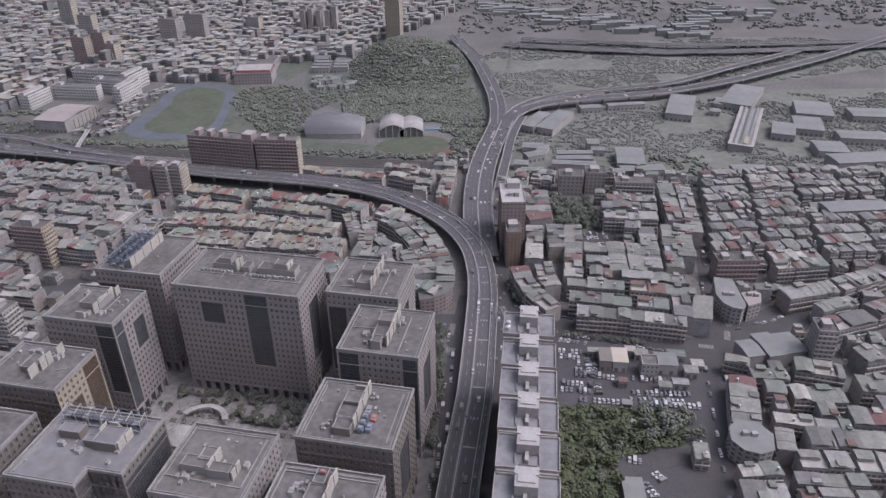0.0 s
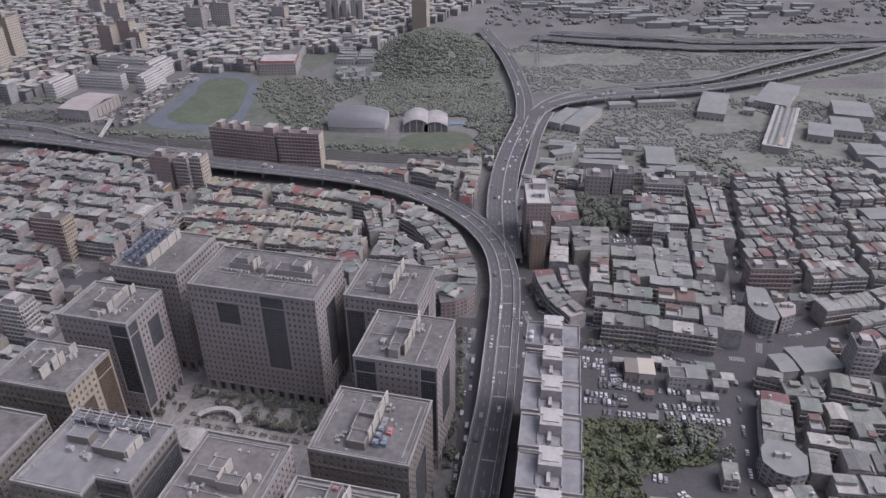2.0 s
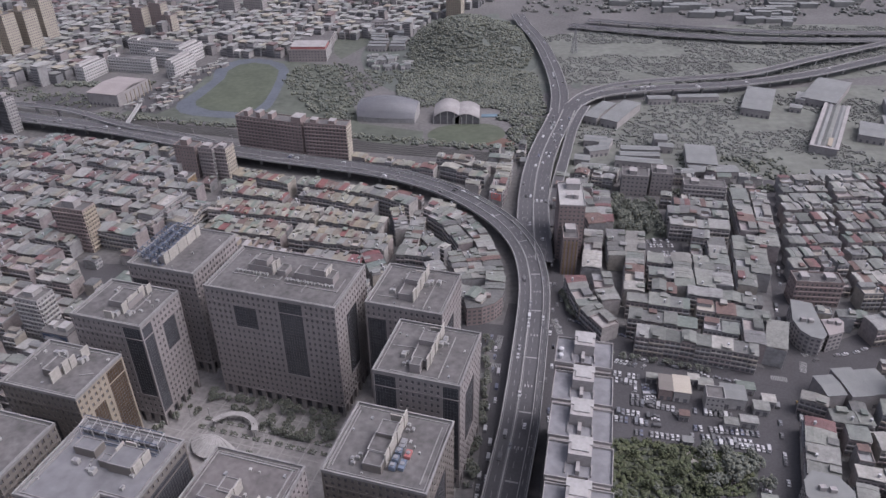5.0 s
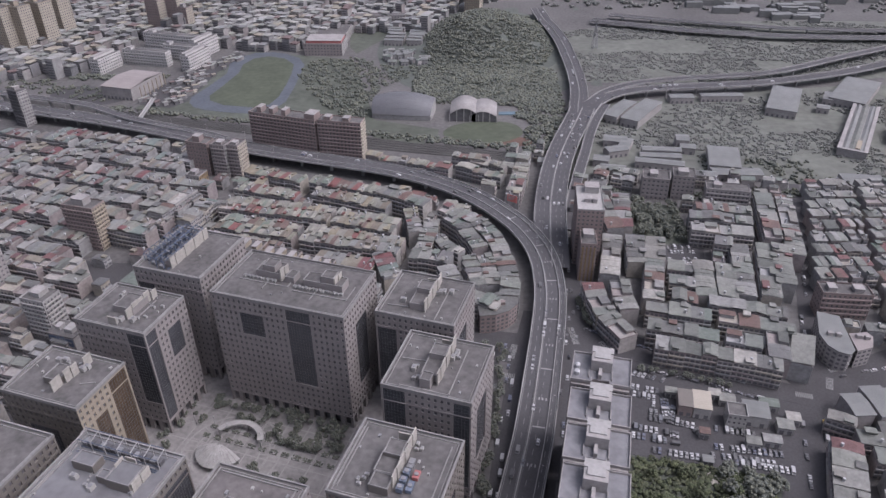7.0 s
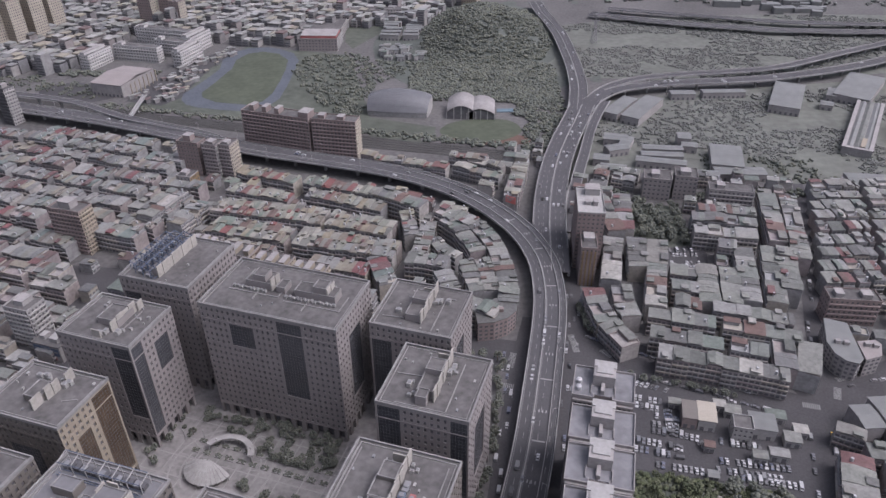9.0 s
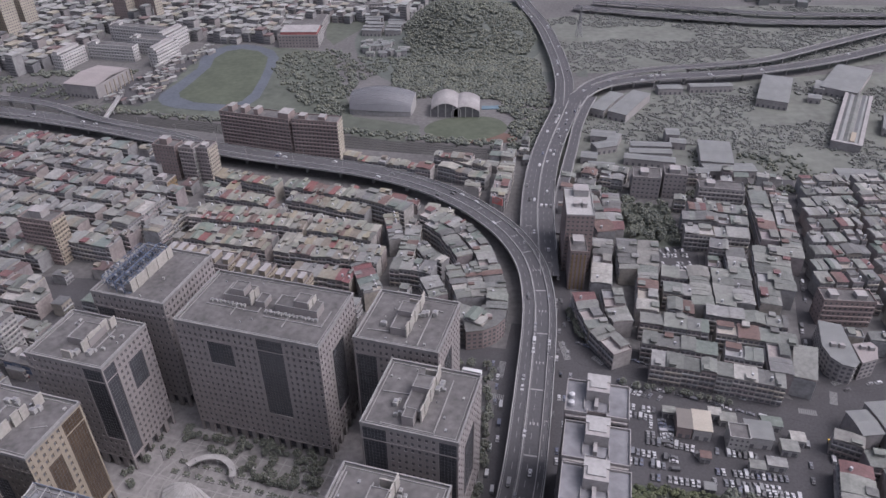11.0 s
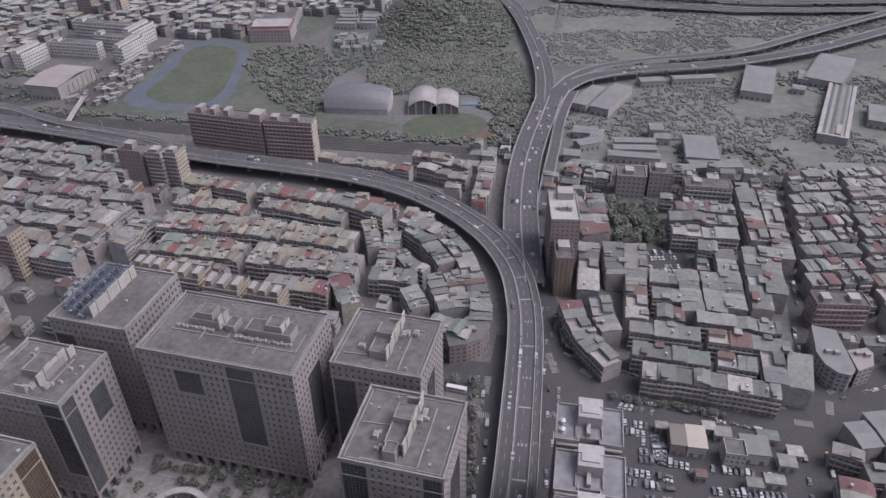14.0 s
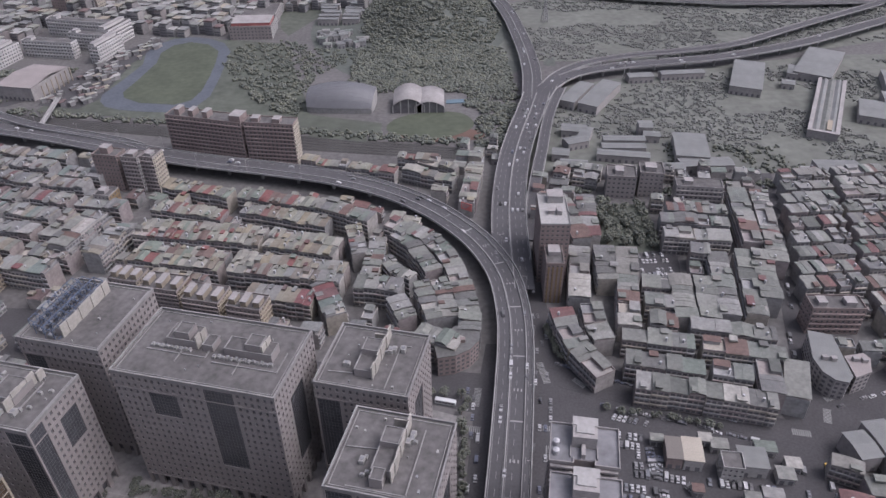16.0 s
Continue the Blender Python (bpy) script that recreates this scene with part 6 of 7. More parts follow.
# vaulted arena: a long shell that arches from a low front eave to the rear
ar = root("arena", "large grey sports arena with a curved metal vault", "arena", -101, 783, 0, -4)
NX, NY, W2, D2 = 24, 14, 33.0, 22.0


def shell(u, v):
    k = 1 - 0.36 * u * u
    return (W2 * u * (1 - 0.05 * abs(v) ** 2), D2 * v * (1 - 0.1 * u * u), 5.5 + 16.5 * (1 - abs(v) ** 2.4) ** 0.75 * k)


m = Mesh()
for j in range(NY + 1):
    for i in range(NX + 1):
        m.v.append(shell(2 * i / NX - 1, 2 * j / NY - 1))
for j in range(NY):
    for i in range(NX):
        a = j * (NX + 1) + i
        m.f.append((a, a + 1, a + NX + 2, a + NX + 1))
part("roof", m, M_ARENA, ar, "curved zinc-grey vault", smooth=True)
for j in range(1, NY):
    m = Mesh()
    pts = [Vector(shell(2 * i / NX - 1, 2 * j / NY - 1)) for i in range(NX + 1)]
    strip(m, pts, -0.12, 0.12, -0.05, 0.12)
    part("roof_seam", m, M_ARENA, ar)
for v, n in ((-1, "front_wall"), (1, "back_wall")):
    m = Mesh()
    for i in range(NX + 1):
        x, y, z = shell(2 * i / NX - 1, v)
        m.v.extend([(x, y * 0.97, 0), (x, y * 0.97, z)])
    m.f.extend((2 * i, 2 * i + 2, 2 * i + 3, 2 * i + 1) for i in range(NX))
    part(n, m, M_CONC, ar)
for u, mt in ((-1, M_CONC), (1, M_WHITE)):
    m = Mesh()
    for j in range(NY + 1):
        x, y, z = shell(u, 2 * j / NY - 1)
        m.v.extend([(x * 0.985, y, 0), (x * 0.985, y, z)])
    m.f.extend((2 * j, 2 * j + 2, 2 * j + 3, 2 * j + 1) for j in range(NY))
    part("end_wall", m, mt, ar)
# white tent-roofed hall
th = root("swimming_hall", "hall with a white curved two-shell roof", "hall", -26, 778, 0, 0)
for k, (cx, r0, zt) in enumerate(((-10, 15, 17), (10, 14, 14))):
    m = Mesh()
    for i in range(13):
        x = cx - r0 + 2 * r0 * i / 12
        z = 6 + (zt - 6) * math.sin(math.pi * (0.12 + 0.76 * i / 12))
        m.v.extend([(x, -17, z - 2), (x, 17, z), (x, -17, z - 2.4), (x, 17, z - 0.4)])
    for i in range(12):
        a = 4 * i
        m.f.extend([(a, a + 4, a + 5, a + 1), (a + 2, a + 3, a + 7, a + 6), (a, a + 2, a + 6, a + 4), (a + 1, a + 5, a + 7, a + 3)])
    part("roof_shell", m, M_PARA, th, "white membrane roof", smooth=True)
    m = Mesh()
    arch = [(cx - r0 + 2 * r0 * i / 12, 6 + (zt - 6) * math.sin(math.pi * (0.12 + 0.76 * i / 12)) - 2.6) for i in range(13)]
    for y in (-15.5, 15.0):
        m.v.extend([(x, y, z) for x, z in arch] + [(x, y, 0) for x, z in arch])
    for i in range(12):
        m.f.extend([(13 + i, 14 + i, 1 + i, i), (39 + i, 26 + i, 27 + i, 40 + i), (i, i + 1, i + 27, i + 26)])
    m.f.extend([(0, 26, 39, 13), (12, 25, 51, 38)])
    part("wall", m, M_GLASS, th, "tinted glass front under the shell")
    for i in range(0, 13, 3):
        q = Mesh()
        x, z = arch[i]
        q.box(x - 0.5, x + 0.5, -16.2, -15.6, 0, max(2, z))
        part("column", q, M_WHITE, th)
patch("pool_water", [(0, 782), (22, 784), (22, 792), (0, 790)], 1.0, M_POOL, "small blue open pool", "water", 0.9)

for x, y, w, d, h, t, lab in ((128, 789, 15, 52, 9, -31, "pale warehouse with a large sheet roof"), (150, 786, 19, 66, 9, -31, "pale warehouse with a large sheet roof"),
                              (309, 830, 30, 76, 9, -22, "long pale warehouse with a sheet roof"), (207, 675, 27, 43, 9, -10, "square pale warehouse with a sheet roof"),
                              (212, 648, 43, 14, 7, 2, "low grey sheet-roofed warehouse"), (315, 637, 34, 20, 8, -3, "grey warehouse with a long roof"),
                              (154, 692, 36, 9, 7, -2, "long narrow shed with pale roof"), (151, 678, 37, 9, 7, -2, "long narrow shed with pale roof"), (148, 664, 43, 10, 7, -10, "long narrow shed with pale roof"),
                              (396, 862, 36, 84, 9, -33, "large pale factory hall in the valley"), (362, 846, 10, 26, 7, -25, "low pale building in the valley"), (177, 713, 12, 14, 10, -5, "small white hall with a flat roof"),
                              (396, 745, 24, 40, 8, -25, "pale warehouse in the valley"), (430, 760, 30, 44, 8, -20, "pale warehouse in the valley"), (460, 810, 40, 50, 8, -20, "pale warehouse in the valley"),
                              (114, 713, 22, 14, 7, -10, "small pale workshop roof"), (112, 690, 20, 12, 7, 20, "small pale workshop roof"), (96, 668, 14, 12, 7, -10, "small pale workshop roof"),
                              (122, 702, 10, 26, 7, -20, "small pale workshop roof"), (104, 648, 22, 8, 8, -8, "small pale workshop roof"), (180, 700, 14, 10, 7, -10, "small pale workshop roof"),
                              (200, 835, 26, 12, 7, 5, "low pale building below the ramp"), (245, 842, 46, 10, 7, 5, "low pale building below the ramp"), 
                              (345, 815, 12, 12, 6, -20, "low pale building in the valley"), (180, 640, 24, 10, 8, 0, "low pale building in the valley"), (420, 690, 30, 30, 8, -10, "grey sheet-roofed workshop in the valley"),
                              (470, 720, 50, 24, 8, -10, "grey sheet-roofed workshop in the valley"), (520, 790, 50, 30, 8, -10, "grey sheet-roofed workshop in the valley"), (369, 546, 56, 19, 12, 3, "long warehouse with a pale green sheet roof"), (430, 650, 60, 24, 12, 4, "grey flat factory block in haze"),
                              (520, 660, 50, 28, 12, 4, "grey flat factory block in haze"), (45, 662, 14, 10, 6, -10, "small pale roof by the viaduct"), 
                              (86, 596, 10, 16, 9, -8, "pale low building by the viaduct")):
    shed("warehouse", lab, x, y, w, d, h, t, M_PARA, M_WHROOF, 1.0, "warehouse", "valley warehouses")

# long hall with a pale rim, roof lights and an ochre strip
lh_ = root("warehouse", "long grey hall with a pale rim and roof strips", "warehouse", 360, 758, 0, -27, "valley warehouses")
m = Mesh()
m.box(-12.5, 12.5, -67, 67, 0, 6.6)
part("wall", m, M_PARA, lh_)
for x0, x1, y0, y1 in ((-13, -9.5, -67.5, 67.5), (9.5, 13, -67.5, 67.5), (-9.5, 9.5, -67.5, -64)):
    m = Mesh()
    m.box(x0, x1, y0, y1, 6.6, 8.0)
    part("rim", m, M_PARA, lh_)
for x0, x1, mt in ((-9.3, -4, M_WHROOF), (-3.6, 3.0, M_HROOF), (3.4, 9.3, M_WHROOF)):
    m = Mesh()
    c = (x0 + x1) / 2
    m.v.extend([(x0, -63.8, 6.604), (c, -63.8, 8.0), (x1, -63.8, 6.604), (x0, 67, 6.604), (c, 67, 8.0), (x1, 67, 6.604)])
    m.f.extend([(0, 1, 4, 3), (1, 2, 5, 4), (0, 2, 1), (3, 4, 5)])
    part("roof_strip", m, mt, lh_)
m = Mesh()
m.box(2.0, 6.0, -62, -40, 8.0, 8.5)
part("awning", m, M_BEIGE, lh_, "ochre sheet awning")

# terraces and small houses at the foot of the wooded hill
tq = random.Random(61)
for i in range(11):
    for x in (-147, -118):
        if tq.random() < 0.85:
            shed("house", "pale terrace with a white sheet roof", x + tq.uniform(-4, 4), 1026 + 11 * i, tq.uniform(18, 27), 8, tq.uniform(7, 10), tq.uniform(-6, 2), M_PARA, M_WHROOF, 0.6, "house", "hillside terraces")
for i in range(34):
    x, y = tq.uniform(-152, -90), tq.uniform(932, 992)
    if inside(x, y, [(-155, 991), (-98, 991), (-87, 950), (-126, 929), (-150, 955)]):
        shed("house", "small grey house below the wooded hill", x, y, tq.uniform(6, 10), tq.uniform(6, 9), tq.uniform(4, 8), tq.uniform(-40, 40), M_WHITE if tq.random() < 0.4 else M_CONC, M_WHROOF if tq.random() < 0.5 else M_HROOF, 0.8, "house", "hillside houses")

# distant pale works on the valley side
fr = random.Random(21)
fw = Mesh()
for i in range(90):
    a = fr.random()
    x, y = 110 + 520 * a + fr.uniform(-30, 30), 1440 - 230 * min(1, a * 1.6) + fr.uniform(-40, 60) + (120 if a > 0.7 else 0)
    w, d, h = fr.uniform(12, 44), fr.uniform(8, 16), fr.uniform(5, 10)
    fw.obox((x - w / 2, y), (x + w / 2, y + fr.uniform(-4, 4)), d, 0, h)
solo("distant_works", fw, M_WHROOF, "scattered pale works roofs far up the valley", "buildings", kind="stuff")

# ---- dense distant city ----
FAR_AREA = [(-620, 840), (-520, 870), (-500, 1030), (-400, 1030), (-370, 985), (-345, 985), (-330, 985), (-270, 985), (-262, 1035), (-210, 1080), (-100, 1075), (-80, 1180), (0, 1300), (60, 1420),
            (60, 1900), (-1300, 1900), (-1300, 900), (-760, 830)]
wallm, roofm, winm = Mesh(), Mesh(), Mesh()
ft = radians(-14)
for j in range(-44, 62):
    for i in range(-86, 58):
        cx = -400 + i * 10.8 * math.cos(ft) - j * 15.5 * math.sin(ft) + fr.uniform(-2, 2)
        cy = 1200 + i * 10.8 * math.sin(ft) + j * 15.5 * math.cos(ft) + fr.uniform(-3, 3)
        if not inside(cx, cy, FAR_AREA) or fr.random() < 0.06:
            continue
        if (i + j // 7 * 4) % 11 == 0 and fr.random() < 0.8:
            continue
        w, d = fr.uniform(8.6, 11.4), fr.uniform(11, 14.6)
        h = fr.choice((7, 8, 9, 10, 11, 12, 14)) * fr.uniform(0.85, 1.15)
        if fr.random() < 0.03:
            h *= 1.9
        c, s = math.cos(ft), math.sin(ft)
        ring = [(cx + a * w / 2 * c - b * d / 2 * s, cy + a * w / 2 * s + b * d / 2 * c) for a, b in ((-1, -1), (1, -1), (1, 1), (-1, 1))]
        wallm.prism(ring, 0, h)
        ring2 = [(cx + a * w * 0.52 * c - b * d * 0.47 * s, cy + a * w * 0.52 * s + b * d * 0.47 * c) for a, b in ((-1, -1), (1, -1), (1, 1), (-1, 1))]
        roofm.prism(ring2, h + fr.uniform(0.3, 2), h + 2.3)
        for k in range(1, int(h / 3.2) + 1):
            z = k * 3.2 - 2.0
            for f0, f1 in (((-0.4, -0.52), (0.4, -0.52)),):
                p = (cx + f0[0] * w * c - f0[1] * d * s, cy + f0[0] * w * s + f0[1] * d * c)
                q = (cx + f1[0] * w * c - f1[1] * d * s, cy + f1[0] * w * s + f1[1] * d * c)
                winm.obox(p, q, 0.9, z, z + 1.3)
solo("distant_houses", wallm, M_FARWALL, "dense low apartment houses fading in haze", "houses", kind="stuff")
# near roof colours lifted, strongest reds left out, to imitate haze
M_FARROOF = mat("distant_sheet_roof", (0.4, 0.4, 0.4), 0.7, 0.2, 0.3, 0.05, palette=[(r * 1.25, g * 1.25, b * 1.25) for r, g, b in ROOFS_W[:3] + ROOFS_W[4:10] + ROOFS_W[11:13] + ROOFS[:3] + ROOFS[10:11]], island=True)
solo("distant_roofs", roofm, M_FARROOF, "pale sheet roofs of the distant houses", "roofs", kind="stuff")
solo("distant_windows", winm, M_GLASS, "dark window bands of the distant houses", "windows", kind="stuff")

# small buildings round the school and below the track
sm = Mesh()
smr = Mesh()
STALLS = [(-402, 790), (-362, 782), (-350, 800), (-347, 900), (-330, 965), (-345, 975), (-372, 930), (-396, 850)]
while len(sm.f) < 6 * 95:
    x, y = fr.uniform(-405, -325), fr.uniform(780, 980)
    if not inside(x, y, STALLS):
        continue
    w, d, h = fr.uniform(3, 8), fr.uniform(2.5, 5), fr.uniform(2.4, 4.5)
    t = fr.uniform(-0.3, 0.1) + 0.95
    p = (x - w / 2 * math.cos(t), y - w / 2 * math.sin(t))
    q = (x + w / 2 * math.cos(t), y + w / 2 * math.sin(t))
    sm.obox(p, q, d, 0, h)
    smr.obox(p, q, d + 0.8, h, h + 0.4, 0.4)
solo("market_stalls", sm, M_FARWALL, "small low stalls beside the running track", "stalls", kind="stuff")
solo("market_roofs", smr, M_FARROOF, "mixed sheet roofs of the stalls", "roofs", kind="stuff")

# ---- trees ----
tr = random.Random(5)


def crown_mesh(seed, r, n, material, squash=0.8):
    q = random.Random(seed)
    m = Mesh()
    for i in range(n):
        a, u, k = q.uniform(0, 6.28), q.uniform(-0.6, 1), q.uniform(0.35, 1) ** 0.6
        rr = r * k * math.sqrt(max(0.05, 1 - u * u * 0.8))
        m.blob((rr * math.cos(a), rr * math.sin(a), r * 0.72 * u * k), r * q.uniform(0.16, 0.34), q, squash)
    return m.data("crown", material)


def trunk_mesh(seed, h):
    q = random.Random(seed)
    m = Mesh()
    m.cyl(0, 0, -0.2, h, 0.28, 7, 0.16)
    for i in range(4):
        a = q.uniform(0, 6.28)
        m.tube((0, 0, h * q.uniform(0.6, 0.95)), (1.5 * math.cos(a), 1.5 * math.sin(a), h + q.uniform(0.6, 1.6)), 0.1, 5)
    return m.data("trunk", M_BARK)


TREES = [(crown_mesh(s, 2.7, 46, M_LEAF), trunk_mesh(s, 2.6)) for s in (1, 2, 3)]
TREESG = [(crown_mesh(s, 2.8, 46, M_LEAFG), trunk_mesh(s, 2.4)) for s in (7, 8, 9)]


def tree(x, y, k, green=False, z=0.0, label="small round street tree with dark leaves", group="street trees"):
    c, t = tr.choice(TREESG if green else TREES)
    b = root("tree", label, "tree", x, y, z, tr.uniform(0, 360), group)
    b.scale = (k, k, k * tr.uniform(0.85, 1.15))
    part("trunk", t, None, b)
    o = part("crown", c, None, b)
    o.location = (0, 0, 4.2)


# plaza trees in a dense band
GROVE = [(-156, 337), (-150, 345), (-136, 342), (-114, 341), (-104, 335), (-75, 328), (-74, 306), (-99, 309), (-116, 316), (-119, 323), (-133, 327), (-136, 332)]
n = 0
while n < 104:
    x, y = tr.uniform(-156, -74), tr.uniform(304, 346)
    if inside(x, y, GROVE):
        tree(x, y, tr.uniform(0.5, 0.85), label="small dark plaza tree in a planter", group="plaza trees")
        n += 1
for i in range(14):
    x, y = cplx(A_O, tr.uniform(-22, -6), tr.uniform(-55, -8))
    tree(x, y, tr.uniform(0.5, 0.8), label="small dark plaza tree in a planter", group="plaza trees")
for i in range(16):
    x, y = cplx(A_O, tr.uniform(36, 70), tr.uniform(-70, -34))
    tree(x, y, tr.uniform(0.5, 0.9), label="small dark plaza tree in a planter", group="plaza trees")
# along the frontage road
for i in range(46):
    a = tr.random()
    x, y = -6 + 16 * a + tr.uniform(-3, 2), 210 + 185 * a
    tree(x, y, tr.uniform(0.6, 1.0))
# overgrown plot
PLOT = [(66, 320), (148, 311), (138, 286), (98, 277), (92, 236), (58, 240)]
n = 0
while n < 44:
    x, y = tr.uniform(52, 150), tr.uniform(232, 322)
    if inside(x, y, PLOT) and not (106 < x < 138 and 300 < y < 316):
        tree(x, y, tr.uniform(0.6, 1.25), tr.random() < 0.75, label="dense bright green bush on the vacant plot", group="plot bushes")
        n += 1
for i in range(26):
    x, y = tr.uniform(118, 148), tr.uniform(288, 312)
    tree(x, y, tr.uniform(0.9, 1.5), False, label="dark green tree on the vacant plot", group="plot trees")
ug = Mesh()
done = 0
while done < 1700:
    x, y = tr.uniform(52, 150), tr.uniform(232, 322)
    if inside(x, y, PLOT):
        hz = 1.6 + 1.6 * noise.noise(Vector((x * 0.09, y * 0.09, 0)))
        ug.blob((x, y, hz * tr.uniform(0.5, 1.0)), tr.uniform(0.7, 1.7), tr, 0.7)
        done += 1
solo("undergrowth", ug, M_LEAFG, "thick bright green undergrowth on the vacant plot", "bushes", kind="stuff")
# dark trees between the right-hand blocks
for i in range(46):
    tree(tr.uniform(110, 148), tr.uniform(536, 592), tr.uniform(0.9, 1.6), label="dark broad tree between apartment blocks", group="block trees")
# wooded hill and scrub


def hill_z(x, y):
    dx, dy = (x + 22) / 66, (y - 1050) / 105
    return max(0.0, 37 * math.exp(-(dx * dx + dy * dy) ** 1.2) - 1.0 + 2.5 * noise.noise(Vector((x * 0.03, y * 0.03, 7))))


hill = Mesh()
n0 = 44
for j in range(n0 + 1):
    for i in range(n0 + 1):
        x, y = -170 + 290 * i / n0, 850 + 400 * j / n0
        hill.v.append((x, y, hill_z(x, y) - 0.3))
for j in range(n0):
    for i in range(n0):
        a = j * (n0 + 1) + i
        hill.f.append((a, a + 1, a + n0 + 2, a + n0 + 1))
solo("wooded_hill", hill, M_LEAF, "low hill under dark woodland", "hill", kind="structure", smooth=True)


def woods(name, label, pick, count, size, seed, material):
    q = random.Random(seed)
    m = Mesh()
    done = 0
    while done < count:
        x, y = pick(q)
        if x is None:
            continue
        z, k = hill_z(x, y), q.uniform(*size)
        for b in range(5):
            m.blob((x + q.uniform(-k, k) * 1.15, y + q.uniform(-k, k) * 1.15, z + k * q.uniform(0.25, 0.6)), k * q.uniform(0.36, 0.7), q)
        done += 1
    solo(name, m, material, label, "woodland", kind="stuff", smooth=True)


def on_road(x, y):
    return any(abs(x - p.x) < 14 and abs(y - p.y) < 14 for L in (STRAIGHT_LINE, ARM_L_LINE, ARM_R_LINE) for p in L[::2])


def pick_hill(q):
    if q.random() < 0.3:
        x, y = q.uniform(-100, 66), q.uniform(812, 935)
        return (None, None) if on_road(x, y) else (x, y)
    x, y = q.uniform(-110, 76), q.uniform(880, 1200)
    e = ((x + 18) / 84) ** 2 + ((y - 1040) / 155) ** 2
    if e > 1 + 0.25 * noise.noise(Vector((x * 0.02, y * 0.02, 2))) or on_road(x, y):
        return None, None
    return x, y


PARK_TREES = [(-244, 893), (-216, 836), (-175, 775), (-140, 757), (-143, 832), (-122, 883), (-83, 912), (-92, 932), (-160, 940), (-190, 972), (-240, 955)]


VALLEY = [(78, 690), (130, 706), (190, 702), (240, 690), (300, 660), (560, 655), (700, 760), (700, 880), (420, 890), (200, 825), (100, 800)]


def pick_valley(q):
    x, y = q.uniform(75, 700), q.uniform(645, 1260)
    if on_road(x, y) or abs((x - 360) * 0.891 + (y - 758) * -0.454 * -1) < 16 and abs(y - 758) < 75:
        return None, None
    for sx, sy, w, d, t in SHEDS:
        c, s = math.cos(radians(t)), math.sin(radians(t))
        if abs((x - sx) * c + (y - sy) * s) < w / 2 + 4 and abs(-(x - sx) * s + (y - sy) * c) < d / 2 + 4:
            return None, None
    if not (inside(x, y, VALLEY) or inside(x, y, wavy(270, 765, 130, 64, 60, 0.12, 9, 20)) or inside(x, y, wavy(360, 1040, 410, 125, 60, 0.1, 10, 12))):
        return None, None
    if noise.noise(Vector((x * 0.012, y * 0.012, 0))) < -0.22:
        return None, None
    return x, y


def pick_far(q):
    x, y = q.uniform(60, 1300), q.uniform(1240, 2400)
    if noise.noise(Vector((x * 0.005, y * 0.005, 3))) < -0.25:
        return None, None
    return x, y


def pick_sport(q):
    if q.random() < 0.3:
        x, y = q.uniform(18, 70), q.uniform(690, 860)
        return (None, None) if on_road(x, y) or x < 30 + (y - 760) * 0.05 and y < 770 else (x, y)
    if q.random() < 0.2:
        x = q.uniform(-430, 20)
        return x, 722 - 0.172 * (x + 128) + q.uniform(-4, 6)
    x, y = q.uniform(-246, -83), q.uniform(750, 975)
    return (x, y) if inside(x, y, PARK_TREES) else (None, None)


woods("park_trees", "dark tall trees beside the sports ground", pick_sport, 1150, (1.6, 3.6), 34, M_LEAF)
woods("woodland", "dark woodland covering the hill", pick_hill, 4900, (1.6, 3.4), 31, M_LEAF)
# scrub and far woods carry the haze in their foliage colour
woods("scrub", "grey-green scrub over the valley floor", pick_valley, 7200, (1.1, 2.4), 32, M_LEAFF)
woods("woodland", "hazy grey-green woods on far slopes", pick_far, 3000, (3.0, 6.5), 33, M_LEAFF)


def pick_school(q):
    if q.random() < 0.5:
        return q.uniform(-520, -405), q.uniform(862, 882)
    x = q.uniform(-620, -440)
    return x, 800 - 0.25 * (x + 440) + q.uniform(-10, 30)


woods("school_trees", "dark trees round the school yard", pick_school, 170, (1.8, 3.6), 36, M_LEAF)


def pick_verge(q):
    if q.random() < 0.6:
        x = q.uniform(95, 330)
        return x, 618 - 0.02 * x + q.uniform(-7, 9) + (6 if x > 200 else 0)
    x = q.uniform(180, 300)
    return x, q.uniform(640, 690)


woods("verge_trees", "dark trees along the road behind the blocks", pick_verge, 190, (1.8, 3.4), 35, M_LEAF)

# far slopes
for k, (x, y, rx, ry, h) in enumerate(((900, 2300, 900, 500, 150), (-200, 2700, 900, 500, 120), (1900, 1700, 700, 700, 170), (-1600, 2500, 900, 600, 120))):
    m = Mesh()
    for j in range(25):
        for i in range(25):
            u, v = i / 12 - 1, j / 12 - 1
            z = h * max(0, 1 - u * u - v * v) ** 1.2 * (1 + 0.35 * noise.noise(Vector((u * 2.2 + k, v * 2.2, k)))) - 1
            m.v.append((x + u * rx, y + v * ry, z))
    for j in range(24):
        for i in range(24):
            a = j * 25 + i
            m.f.append((a, a + 1, a + 26, a + 25))
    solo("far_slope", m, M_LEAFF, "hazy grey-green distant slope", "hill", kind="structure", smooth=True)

# ---- vehicles ----
cr = random.Random(8)


def extrude_profile(m, prof, hw, taper=0.0):
    n, k = len(m.v), len(prof)
    for s in (-1, 1):
        for x, z in prof:
            m.v.append((x, s * (hw - taper * max(0, z - 0.8)), z))
    m.f.append(tuple(range(n + k - 1, n - 1, -1)))
    m.f.append(tuple(range(n + k, n + 2 * k)))
    for i in range(k):
        j = (i + 1) % k
        m.f.append((n + i, n + j, n + k + j, n + k + i))


